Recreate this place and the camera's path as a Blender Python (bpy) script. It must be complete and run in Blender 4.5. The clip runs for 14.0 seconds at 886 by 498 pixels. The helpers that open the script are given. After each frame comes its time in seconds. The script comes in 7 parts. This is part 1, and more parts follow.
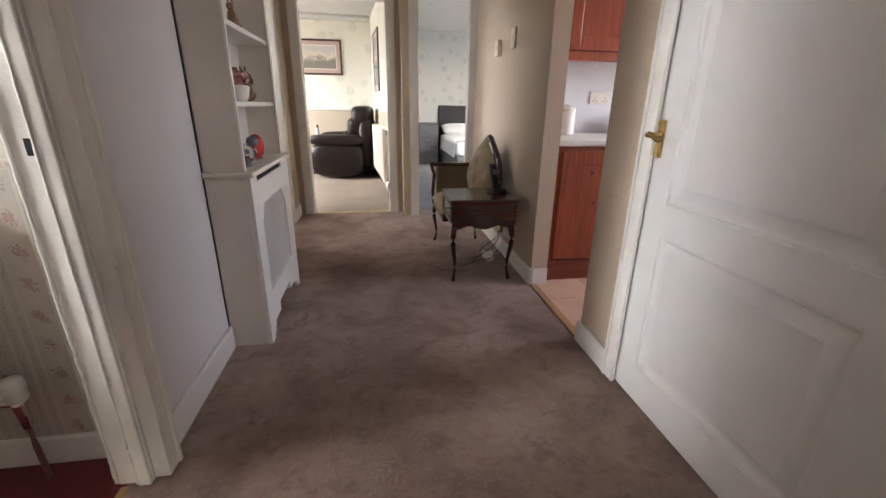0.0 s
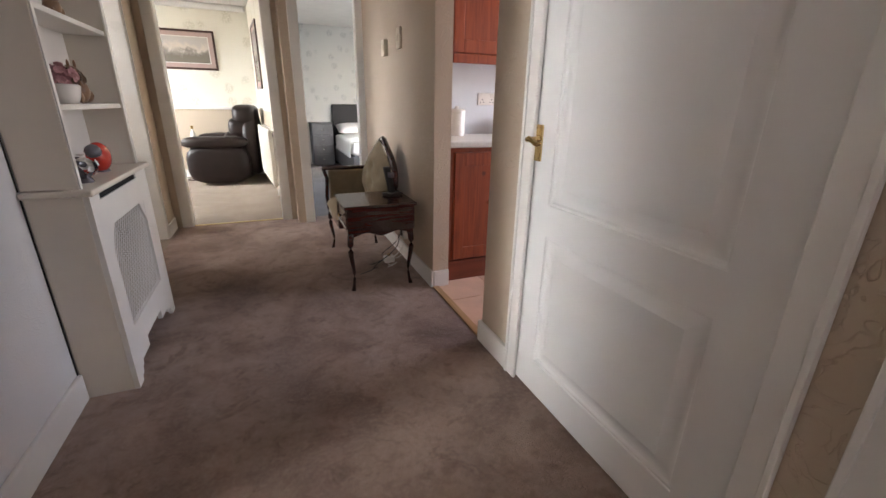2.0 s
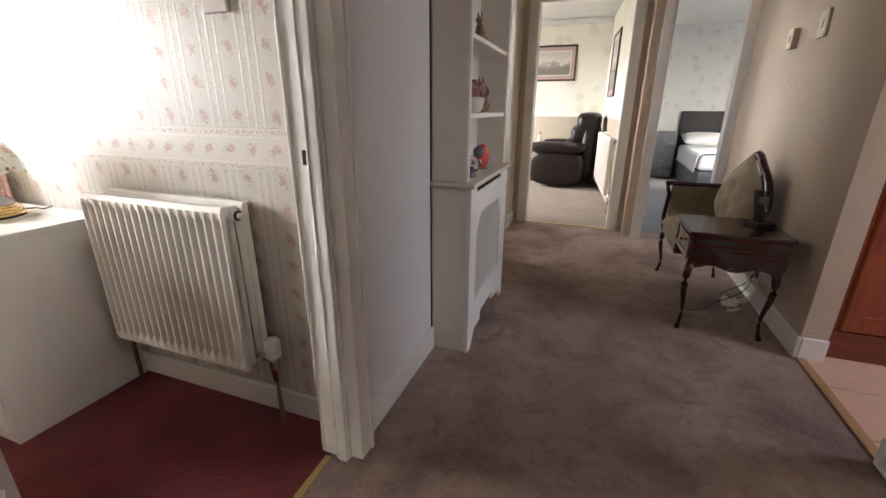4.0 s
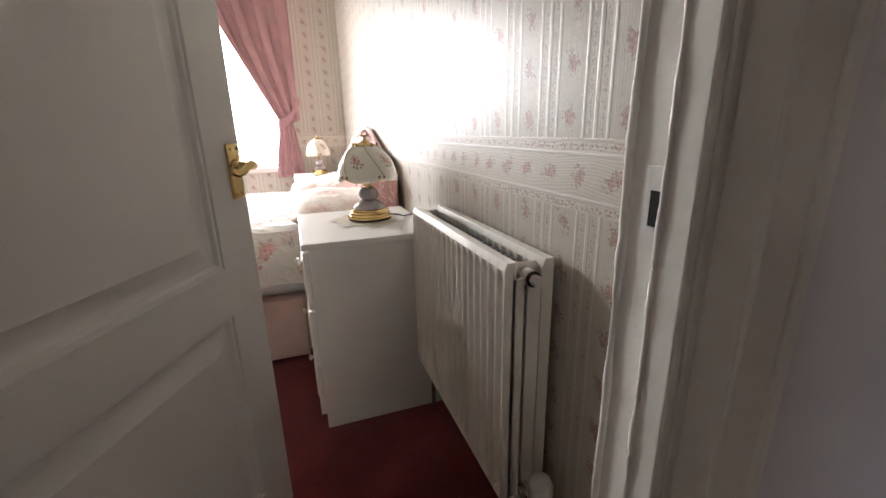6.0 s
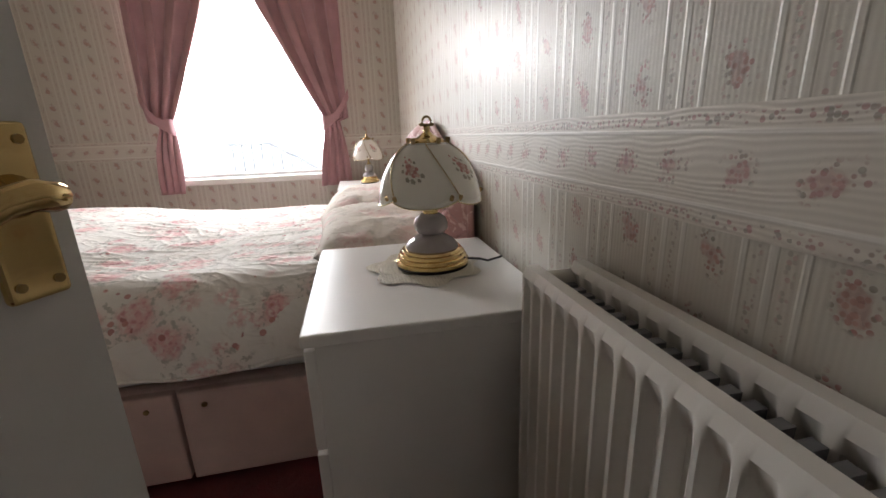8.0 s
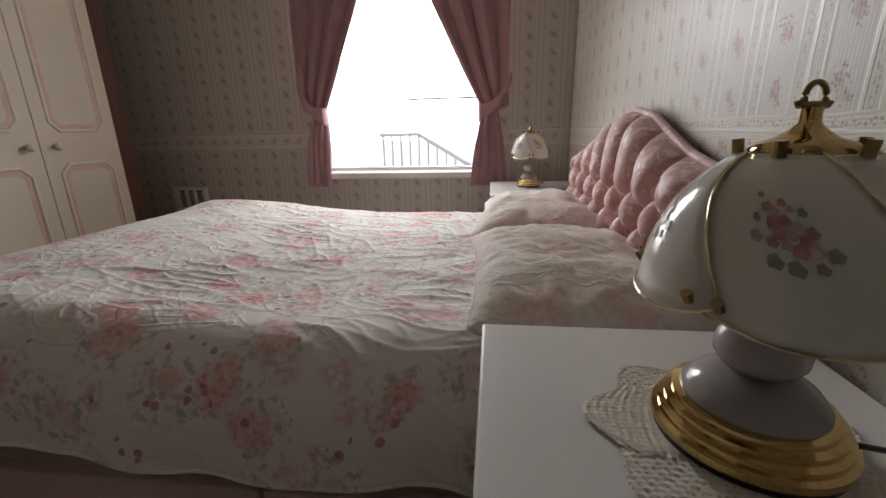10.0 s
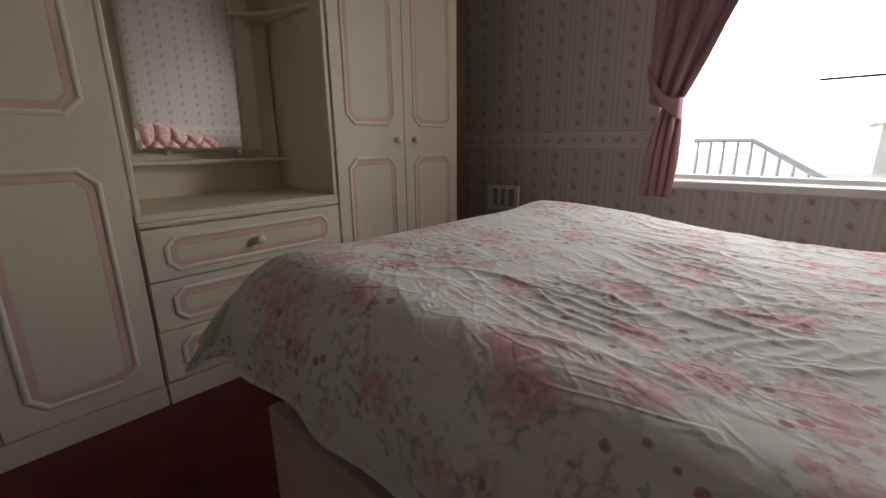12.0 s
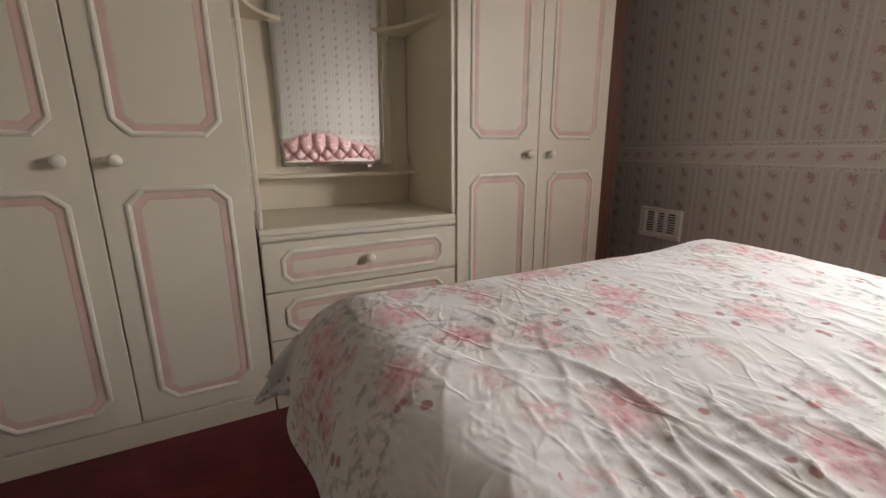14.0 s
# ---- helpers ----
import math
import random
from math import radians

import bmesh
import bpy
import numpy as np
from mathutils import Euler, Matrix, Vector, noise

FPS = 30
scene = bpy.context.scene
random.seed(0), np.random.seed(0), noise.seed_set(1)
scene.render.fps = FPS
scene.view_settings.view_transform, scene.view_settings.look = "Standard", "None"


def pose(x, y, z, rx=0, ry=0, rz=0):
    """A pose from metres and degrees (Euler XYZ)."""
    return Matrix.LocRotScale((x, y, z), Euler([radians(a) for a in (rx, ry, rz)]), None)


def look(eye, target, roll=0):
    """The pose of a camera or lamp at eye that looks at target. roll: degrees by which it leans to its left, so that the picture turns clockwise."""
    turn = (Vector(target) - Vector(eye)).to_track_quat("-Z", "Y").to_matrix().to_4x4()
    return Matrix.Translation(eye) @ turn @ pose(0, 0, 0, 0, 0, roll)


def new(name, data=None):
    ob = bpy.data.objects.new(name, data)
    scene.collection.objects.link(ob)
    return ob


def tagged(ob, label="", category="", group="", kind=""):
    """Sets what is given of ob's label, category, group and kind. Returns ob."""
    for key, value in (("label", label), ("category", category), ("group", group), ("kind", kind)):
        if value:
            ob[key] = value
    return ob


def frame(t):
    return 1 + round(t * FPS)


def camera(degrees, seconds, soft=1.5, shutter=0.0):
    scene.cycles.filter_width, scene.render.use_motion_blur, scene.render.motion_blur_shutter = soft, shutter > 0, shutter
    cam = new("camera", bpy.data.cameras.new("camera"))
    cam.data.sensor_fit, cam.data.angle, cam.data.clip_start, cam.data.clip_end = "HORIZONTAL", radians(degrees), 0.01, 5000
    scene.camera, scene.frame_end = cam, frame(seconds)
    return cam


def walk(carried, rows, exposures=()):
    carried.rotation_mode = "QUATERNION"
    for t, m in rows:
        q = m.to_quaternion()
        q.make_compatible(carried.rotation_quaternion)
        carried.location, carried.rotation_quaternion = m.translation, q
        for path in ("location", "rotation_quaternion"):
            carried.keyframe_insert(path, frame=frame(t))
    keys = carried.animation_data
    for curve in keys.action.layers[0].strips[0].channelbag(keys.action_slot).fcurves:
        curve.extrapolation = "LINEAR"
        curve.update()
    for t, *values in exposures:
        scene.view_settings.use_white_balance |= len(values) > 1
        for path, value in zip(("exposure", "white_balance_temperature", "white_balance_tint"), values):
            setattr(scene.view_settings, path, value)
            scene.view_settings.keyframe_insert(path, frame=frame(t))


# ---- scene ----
cam = camera(94.2, 14.0)
PATH = [
    (0, (0.169, -0.122, 1.091), (0.468, 1.743, 0.432), 0.8),
    (0.5, (0.27, -0.083, 1.093), (0.652, 1.766, 0.434), 0.8),
    (1, (0.268, -0.095, 1.118), (0.84, 1.705, 0.459), 0.9),
    (1.5, (0.263, -0.101, 1.118), (0.969, 1.651, 0.459), 1.0),
    (2, (0.242, -0.063, 1.115), (0.965, 1.68, 0.453), 1.0),
    (2.5, (0.185, -0.027, 1.122), (0.662, 1.8, 0.464), 0.9),
    (3, (0.079, -0.021, 1.121), (0.297, 1.859, 0.474), 0.8),
    (3.5, (0.053, 0.013, 1.113), (-0.093, 1.901, 0.47), 0.7),
    (4, (0.118, 0.044, 1.115), (-0.528, 1.822, 0.468), 0.3),
    (4.2, (0.121, 0.07, 1.102), (-0.646, 1.804, 0.466), 0.0),
    (6.3, (-0.404, 0.666, 1.066), (-2.254, 1.189, 0.517), -1.4),
    (6.5, (-0.501, 0.693, 1.056), (-2.361, 1.191, 0.514), -1.5),
    (7, (-0.676, 0.699, 1.046), (-2.541, 1.166, 0.494), -1.9),
    (7.2, (-0.725, 0.700, 1.036), (-2.597, 1.159, 0.495), -1.9),
    (9.3, (-1.41, 0.694, 1.047), (-3.325, 0.779, 0.476), -1.8),
    (9.5, (-1.442, 0.668, 1.051), (-3.361, 0.677, 0.487), -1.6),
    (10, (-1.546, 0.600, 1.043), (-3.452, 0.363, 0.485), -1.3),
    (10.5, (-1.705, 0.525, 1.022), (-3.552, -0.035, 0.487), -1.3),
    (11, (-1.746, 0.395, 1.008), (-3.527, -0.353, 0.493), -1.2),
    (11.5, (-1.784, 0.239, 0.996), (-3.481, -0.694, 0.496), -1.2),
    (12, (-1.79, 0.089, 0.977), (-3.23, -1.207, 0.481), -0.6),
    (12.5, (-1.705, 0.033, 0.972), (-2.788, -1.582, 0.502), -0.2),
    (13, (-1.7, 0.016, 1.006), (-2.53, -1.741, 0.532), 0.3),
    (13.5, (-1.908, 0.01, 1.016), (-2.622, -1.799, 0.547), -0.0),
    (14, (-2.057, -0.021, 1.026), (-2.94, -1.752, 0.556), -0.4),
]
EXPOSURES = [(0, 3.8), (2.6, 3.85), (3.2, 3.8), (4.2, 3.65), (6.3, 2.6), (7.2, 2.05), (9.3, 0.95), (10.4, 0.55), (11.4, 0.4), (12.5, 0.45), (13, 1.45), (13.5, 1.55), (14, 1.28)]
walk(cam, [(t, look(e, g, r)) for t, e, g, r in PATH], EXPOSURES)

# ---- world and light ----
world = bpy.data.worlds.new("world")
scene.world = world
world.use_nodes = True
wt = world.node_tree
sky = wt.nodes.new("ShaderNodeTexSky")
sky.sky_type = 'NISHITA'
sky.sun_disc = False
sky.sun_elevation = radians(38)
sky.sun_rotation = radians(170)
sky.dust_density = 4.0
wt.links.new(sky.outputs[0], wt.nodes["Background"].inputs[0])
wt.nodes["Background"].inputs[1].default_value = 0.15


def sun(elev, rot, power, ang):
    d = bpy.data.lights.new("sun", 'SUN')
    d.energy, d.angle, d.color = power, radians(ang), (1.0, 0.95, 0.88)
    ob = new("sun", d)
    e, r = radians(elev), radians(rot)
    v = Vector((math.sin(r) * math.cos(e), math.cos(r) * math.cos(e), math.sin(e)))
    ob.matrix_world = look(v * 20, (0, 0, 0))
    return ob


sun(38, 170, 2.0, 10)


def area_light(loc, target, sx, sy, watts, color=(1, 1, 1)):
    d = bpy.data.lights.new("area_light", 'AREA')
    d.shape, d.size, d.size_y, d.energy, d.color = 'RECTANGLE', sx, sy, watts, color
    ob = new("area_light", d)
    ob.matrix_world = look(loc, target)
    return ob


area_light((-4.37, 0.02, 1.77), (-2.0, -0.1, 1.25), 1.0, 0.52, 14, (1.0, 0.975, 0.98))   # bedroom window, upper part
area_light((-2.66, 6.1, 1.45), (0, 6.1, 1.0), 1.4, 1.0, 0.85, (1, 0.91, 0.85))            # lounge window
area_light((2.9, 5.6, 1.5), (1.0, 6.8, 0.9), 1.4, 1.1, 1.4, (1.0, 0.97, 0.98))            # second bedroom window
area_light((3.3, 1.75, 1.5), (-0.5, 1.65, 0.8), 1.0, 1.0, 1.8, (1.0, 0.895, 0.93))           # kitchen window
area_light((-1.95, 3.5, 1.6), (0.4, 3.5, 0.3), 0.9, 0.9, 1.3, (1.0, 0.89, 0.85))           # bathroom window
area_light((0.3, -1.68, 1.5), (0.3, 0.5, 0.9), 0.9, 1.6, 0.36, (1.0, 0.885, 0.97))           # added fill for the near hall, no source seen there

# ---- material helpers ----


def mat_new(name):
    m = bpy.data.materials.new(name)
    m.use_nodes = True
    return m, m.node_tree, m.node_tree.nodes["Principled BSDF"]


def mth(nt, op, a, b=None, c=None):
    n = nt.nodes.new("ShaderNodeMath")
    n.operation = op
    for i, v in enumerate((a, b, c)):
        if v is None:
            continue
        if isinstance(v, (int, float)):
            n.inputs[i].default_value = v
        else:
            nt.links.new(v, n.inputs[i])
    return n.outputs[0]


def coords(nt):
    tc = nt.nodes.new("ShaderNodeTexCoord")
    return tc.outputs["Object"]


def xyz(nt, vec):
    s = nt.nodes.new("ShaderNodeSeparateXYZ")
    nt.links.new(vec, s.inputs[0])
    return s.outputs


def combine(nt, x, y, z):
    c = nt.nodes.new("ShaderNodeCombineXYZ")
    for i, v in enumerate((x, y, z)):
        if isinstance(v, (int, float)):
            c.inputs[i].default_value = v
        else:
            nt.links.new(v, c.inputs[i])
    return c.outputs[0]


def noise_tex(nt, vec, scale, detail=4, rough=0.55, dist=0.0):
    n = nt.nodes.new("ShaderNodeTexNoise")
    n.inputs["Scale"].default_value = scale
    n.inputs["Detail"].default_value = detail
    n.inputs["Roughness"].default_value = rough
    n.inputs["Distortion"].default_value = dist
    if vec is not None:
        nt.links.new(vec, n.inputs["Vector"])
    return n.outputs["Fac"], n.outputs["Color"]


def voronoi(nt, vec, scale, feature='F1', rand=1.0):
    n = nt.nodes.new("ShaderNodeTexVoronoi")
    n.feature = feature
    n.inputs["Scale"].default_value = scale
    n.inputs["Randomness"].default_value = rand
    nt.links.new(vec, n.inputs["Vector"])
    return n


def ramp(nt, fac, stops):
    r = nt.nodes.new("ShaderNodeValToRGB")
    el = r.color_ramp.elements
    while len(el) < len(stops):
        el.new(0.5)
    for e, (p, c) in zip(el, stops):
        e.position = p
        e.color = (*c, 1) if len(c) == 3 else c
    nt.links.new(fac, r.inputs[0])
    return r.outputs[0]


def mix(nt, fac, a, b):
    m = nt.nodes.new("ShaderNodeMix")
    m.data_type = 'RGBA'
    for sock, v in ((m.inputs[0], fac), (m.inputs[6], a), (m.inputs[7], b)):
        if isinstance(v, (int, float)):
            sock.default_value = v
        elif isinstance(v, tuple):
            sock.default_value = (*v, 1)
        else:
            nt.links.new(v, sock)
    return m.outputs[2]


def bump(nt, bsdf, height, strength=0.3, distance=0.01):
    b = nt.nodes.new("ShaderNodeBump")
    b.inputs["Strength"].default_value = strength
    b.inputs["Distance"].default_value = distance
    nt.links.new(height, b.inputs["Height"])
    nt.links.new(b.outputs[0], bsdf.inputs["Normal"])


def step(nt, v, lo, hi):
    m = nt.nodes.new("ShaderNodeMapRange")
    m.interpolation_type = 'SMOOTHSTEP'
    m.inputs[1].default_value, m.inputs[2].default_value = lo, hi
    nt.links.new(v, m.inputs[0])
    return m.outputs[0]


def surface(name, color, rough=0.5, metal=0.0, var=0.12, scale=6.0, grain=90.0, bumpy=0.1, dist=0.003, dark=None, spec=0.5, sheen=0.0):
    """A plain surface with blotches at one scale and grain at another."""
    m, nt, b = mat_new(name)
    co = coords(nt)
    f1, _ = noise_tex(nt, co, scale, 4)
    f2, _ = noise_tex(nt, co, grain, 3)
    lo = dark or tuple(c * (1 - var) for c in color)
    hi = tuple(min(1, c * (1 + var * 0.6)) for c in color)
    c1 = ramp(nt, f1, [(0.3, lo), (0.7, hi)])
    c2 = mix(nt, mth(nt, 'MULTIPLY', f2, var), c1, tuple(c * 0.7 for c in color))
    nt.links.new(c2, b.inputs["Base Color"])
    b.inputs["Metallic"].default_value = metal
    b.inputs["Specular IOR Level"].default_value = spec
    nt.links.new(mth(nt, 'MULTIPLY_ADD', f1, 0.16, rough - 0.08), b.inputs["Roughness"])
    if sheen:
        b.inputs["Sheen Weight"].default_value = sheen
    if bumpy:
        bump(nt, b, f2, bumpy, dist)
    return m


def carpet(name, color, dark, light, blot=2.2, stain=0.5):
    m, nt, b = mat_new(name)
    co = coords(nt)
    f0, _ = noise_tex(nt, co, blot, 5, 0.6, 0.6)
    f1, _ = noise_tex(nt, co, 11.0, 4, 0.6, 0.3)
    f2, _ = noise_tex(nt, co, 420.0, 2)
    f3, _ = noise_tex(nt, co, 60.0, 3)
    c = ramp(nt, f0, [(0.30, dark), (0.52, color), (0.72, light)])
    c = mix(nt, mth(nt, 'MULTIPLY', step(nt, f1, 0.5, 0.68), stain), c, dark)
    f5, _ = noise_tex(nt, co, 5.0, 5, 0.7, 1.2)
    c = mix(nt, mth(nt, 'MULTIPLY', step(nt, f5, 0.56, 0.66), stain), c, tuple(v * 0.8 for v in dark))
    f6, _ = noise_tex(nt, co, 26.0, 4, 0.7, 0.4)
    c = mix(nt, mth(nt, 'MULTIPLY', step(nt, f6, 0.45, 0.7), 0.3), c, dark)
    c = mix(nt, mth(nt, 'MULTIPLY', step(nt, f2, 0.35, 0.75), 0.55), c, tuple(v * 0.55 for v in color))
    c = mix(nt, mth(nt, 'MULTIPLY', step(nt, f3, 0.45, 0.75), 0.25), c, light)
    nt.links.new(c, b.inputs["Base Color"])
    b.inputs["Roughness"].default_value = 0.95
    b.inputs["Specular IOR Level"].default_value = 0.1
    b.inputs["Sheen Weight"].default_value = 0.15
    h = mth(nt, 'ADD', mth(nt, 'MULTIPLY', f2, 0.7), mth(nt, 'MULTIPLY', f3, 0.8))
    bump(nt, b, h, 0.9, 0.010)
    return m


def floral_paper(name, axis, base=(0.555, 0.515, 0.445), phase=0.79):
    """Cream paper with columns of rose sprigs, paired vines and satin stripes; axis is the wall's run."""
    m, nt, b = mat_new(name)
    o = xyz(nt, coords(nt))
    u, v = mth(nt, 'ADD', o[axis], phase), o[2]
    P, Q = 0.143, 0.0965
    vec = combine(nt, u, v, 0.0)
    wn, _ = noise_tex(nt, vec, 38.0, 2)
    fu = mth(nt, 'SUBTRACT', mth(nt, 'MODULO', mth(nt, 'ADD', u, P * 400.5), P), P / 2)       # about the sprig column
    fv = mth(nt, 'SUBTRACT', mth(nt, 'MODULO', mth(nt, 'ADD', v, 0.0195 + Q * 20), Q), Q / 2)
    d = mth(nt, 'SQRT', mth(nt, 'ADD', mth(nt, 'POWER', mth(nt, 'ABSOLUTE', mth(nt, 'MULTIPLY_ADD', fv, 0.35, fu)), 2.0),
                            mth(nt, 'POWER', mth(nt, 'ABSOLUTE', mth(nt, 'MULTIPLY', fv, 0.72)), 2.0)))
    d = mth(nt, 'ADD', d, mth(nt, 'MULTIPLY_ADD', wn, 0.036, -0.018))
    dots = voronoi(nt, vec, 165.0)
    pick = xyz(nt, dots.outputs["Color"])
    dot = mth(nt, 'SUBTRACT', 1.0, step(nt, dots.outputs["Distance"], 0.38, 0.56))
    core = mth(nt, 'SUBTRACT', 1.0, step(nt, d, 0.007, 0.014))
    spray = mth(nt, 'MULTIPLY', mth(nt, 'SUBTRACT', 1.0, step(nt, d, 0.013, 0.025)), mth(nt, 'MULTIPLY', dot, mth(nt, 'GREATER_THAN', pick[0], 0.22)))
    flower = mth(nt, 'MAXIMUM', mth(nt, 'MULTIPLY', core, mth(nt, 'MULTIPLY_ADD', dot, 0.35, 0.65)), spray)
    au = mth(nt, 'SUBTRACT', P / 2, mth(nt, 'ABSOLUTE', fu))          # distance from the line between columns
    vine = mth(nt, 'SUBTRACT', 1.0, step(nt, mth(nt, 'ABSOLUTE', mth(nt, 'SUBTRACT', au, 0.0165)), 0.003, 0.0075))
    vine = mth(nt, 'MULTIPLY', vine, mth(nt, 'MULTIPLY', dot, mth(nt, 'GREATER_THAN', pick[1], 0.30)))
    satin = mth(nt, 'SUBTRACT', 1.0, step(nt, mth(nt, 'ABSOLUTE', mth(nt, 'SUBTRACT', au, 0.031)), 0.002, 0.005))
    satin = mth(nt, 'MAXIMUM', satin, mth(nt, 'SUBTRACT', 1.0, step(nt, au, 0.003, 0.006)))
    age, _ = noise_tex(nt, vec, 1.6, 4)
    c = mix(nt, age, tuple(x * 0.92 for x in base), base)
    c = mix(nt, mth(nt, 'MULTIPLY', satin, 0.35), c, (0.70, 0.68, 0.63))
    leaf = mix(nt, pick[2], (0.16, 0.15, 0.11), (0.36, 0.12, 0.11))
    rose = mix(nt, pick[1], (0.26, 0.09, 0.08), (0.42, 0.20, 0.16))
    c = mix(nt, mth(nt, 'MULTIPLY', vine, 0.45), c, leaf)
    c = mix(nt, mth(nt, 'MULTIPLY', flower, 0.78), c, mix(nt, core, leaf, rose))
    nt.links.new(c, b.inputs["Base Color"])
    nt.links.new(mth(nt, 'MULTIPLY_ADD', satin, -0.14, 0.42), b.inputs["Roughness"])
    b.inputs["Specular IOR Level"].default_value = 0.5
    ribs = mth(nt, 'SINE', mth(nt, 'MULTIPLY', u, 900.0))
    h = mth(nt, 'ADD', mth(nt, 'MULTIPLY', satin, 0.8), mth(nt, 'MULTIPLY_ADD', ribs, 0.06, mth(nt, 'MULTIPLY', wn, 0.5)))
    bump(nt, b, h, 0.35, 0.002)
    return m


def border_paper(name, axis, phase=0.804):
    """The paper border at dado height: moire ground, a row of rose sprigs, a vine along each edge."""
    m, nt, b = mat_new(name)
    o = xyz(nt, coords(nt))
    u, v = mth(nt, 'ADD', o[axis], phase), o[2]
    vec = combine(nt, u, v, 0.0)
    wn, _ = noise_tex(nt, vec, 40.0, 2)
    dots = voronoi(nt, vec, 165.0)
    pick = xyz(nt, dots.outputs["Color"])
    dot = mth(nt, 'SUBTRACT', 1.0, step(nt, dots.outputs["Distance"], 0.38, 0.56))
    P = 0.0895
    fu = mth(nt, 'SUBTRACT', mth(nt, 'MODULO', mth(nt, 'ADD', u, P * 400.5), P), P / 2)
    fv = mth(nt, 'SUBTRACT', v, 0.988)
    d = mth(nt, 'SQRT', mth(nt, 'ADD', mth(nt, 'POWER', mth(nt, 'ABSOLUTE', mth(nt, 'MULTIPLY', fu, 0.75)), 2.0), mth(nt, 'POWER', mth(nt, 'ABSOLUTE', mth(nt, 'MULTIPLY_ADD', fu, -0.3, fv)), 2.0)))
    d = mth(nt, 'ADD', d, mth(nt, 'MULTIPLY_ADD', wn, 0.036, -0.018))
    core = mth(nt, 'SUBTRACT', 1.0, step(nt, d, 0.007, 0.014))
    spray = mth(nt, 'MULTIPLY', mth(nt, 'SUBTRACT', 1.0, step(nt, d, 0.013, 0.024)), mth(nt, 'MULTIPLY', dot, mth(nt, 'GREATER_THAN', pick[0], 0.2)))
    fl = mth(nt, 'MAXIMUM', mth(nt, 'MULTIPLY', core, mth(nt, 'MULTIPLY_ADD', dot, 0.35, 0.65)), spray)
    moire = mth(nt, 'SINE', mth(nt, 'ADD', mth(nt, 'MULTIPLY', v, 900.0), mth(nt, 'MULTIPLY', noise_tex(nt, combine(nt, mth(nt, 'MULTIPLY', u, 0.4), v, 0.0), 9.0, 2)[0], 48.0)))
    edge = mth(nt, 'ABSOLUTE', mth(nt, 'SUBTRACT', mth(nt, 'ABSOLUTE', fv), 0.053))
    vine = mth(nt, 'MULTIPLY', mth(nt, 'SUBTRACT', 1.0, step(nt, edge, 0.004, 0.0085)), mth(nt, 'MULTIPLY', dot, mth(nt, 'GREATER_THAN', pick[1], 0.25)))
    rail = mth(nt, 'SUBTRACT', 1.0, step(nt, mth(nt, 'ABSOLUTE', mth(nt, 'SUBTRACT', mth(nt, 'ABSOLUTE', fv), 0.040)), 0.001, 0.004))
    c = mix(nt, mth(nt, 'MULTIPLY_ADD', moire, 0.2, 0.3), (0.64, 0.59, 0.52), (0.54, 0.49, 0.43))
    c = mix(nt, mth(nt, 'MULTIPLY', rail, 0.7), c, (0.72, 0.69, 0.64))
    leaf = mix(nt, pick[2], (0.17, 0.16, 0.12), (0.36, 0.12, 0.12))
    rose = mix(nt, pick[1], (0.30, 0.09, 0.10), (0.48, 0.22, 0.20))
    c = mix(nt, mth(nt, 'MULTIPLY', vine, 0.65), c, leaf)
    c = mix(nt, mth(nt, 'MULTIPLY', fl, 0.70), c, mix(nt, core, leaf, rose))
    nt.links.new(c, b.inputs["Base Color"])
    b.inputs["Roughness"].default_value = 0.45
    bump(nt, b, mth(nt, 'ADD', mth(nt, 'MULTIPLY', moire, 0.15), rail), 0.3, 0.002)
    return m


def embossed_paper(name, color, motif=0.5, swirl=7.0):
    """Painted relief paper: fine woodchip grain with sparse swirling strokes."""
    m, nt, b = mat_new(name)
    co = coords(nt)
    f1, _ = noise_tex(nt, co, 2.0, 4)
    f2, _ = noise_tex(nt, co, 170.0, 3)
    f3, _ = noise_tex(nt, co, swirl, 2, 0.5, 3.0)
    stroke = mth(nt, 'SUBTRACT', 1.0, step(nt, mth(nt, 'ABSOLUTE', mth(nt, 'SUBTRACT', f3, 0.55)), 0.0, 0.03))
    c = mix(nt, f1, tuple(x * 0.86 for x in color), color)
    c = mix(nt, mth(nt, 'MULTIPLY', f2, 0.15), c, tuple(x * 0.7 for x in color))
    nt.links.new(c, b.inputs["Base Color"])
    b.inputs["Roughness"].default_value = 0.55
    bump(nt, b, mth(nt, 'ADD', mth(nt, 'MULTIPLY', f2, 0.5), mth(nt, 'MULTIPLY', stroke, motif)), 0.5, 0.003)
    return m


def leaf_paper(name, base, tone, scale=5.0):
    """Paper printed with soft leaf-like patches."""
    m, nt, b = mat_new(name)
    co = coords(nt)
    f0, c0 = noise_tex(nt, co, 6.0, 3)
    v = voronoi(nt, co, scale)
    d = mth(nt, 'ADD', v.outputs["Distance"], mth(nt, 'MULTIPLY_ADD', f0, 0.5, -0.25))
    f2, _ = noise_tex(nt, co, 40.0, 3)
    leaf = mth(nt, 'MULTIPLY', mth(nt, 'SUBTRACT', 1.0, step(nt, d, 0.18, 0.38)), step(nt, f2, 0.35, 0.6))
    c = mix(nt, mth(nt, 'MULTIPLY', leaf, 0.8), base, tone)
    nt.links.new(c, b.inputs["Base Color"])
    b.inputs["Roughness"].default_value = 0.6
    bump(nt, b, f2, 0.1, 0.002)
    return m


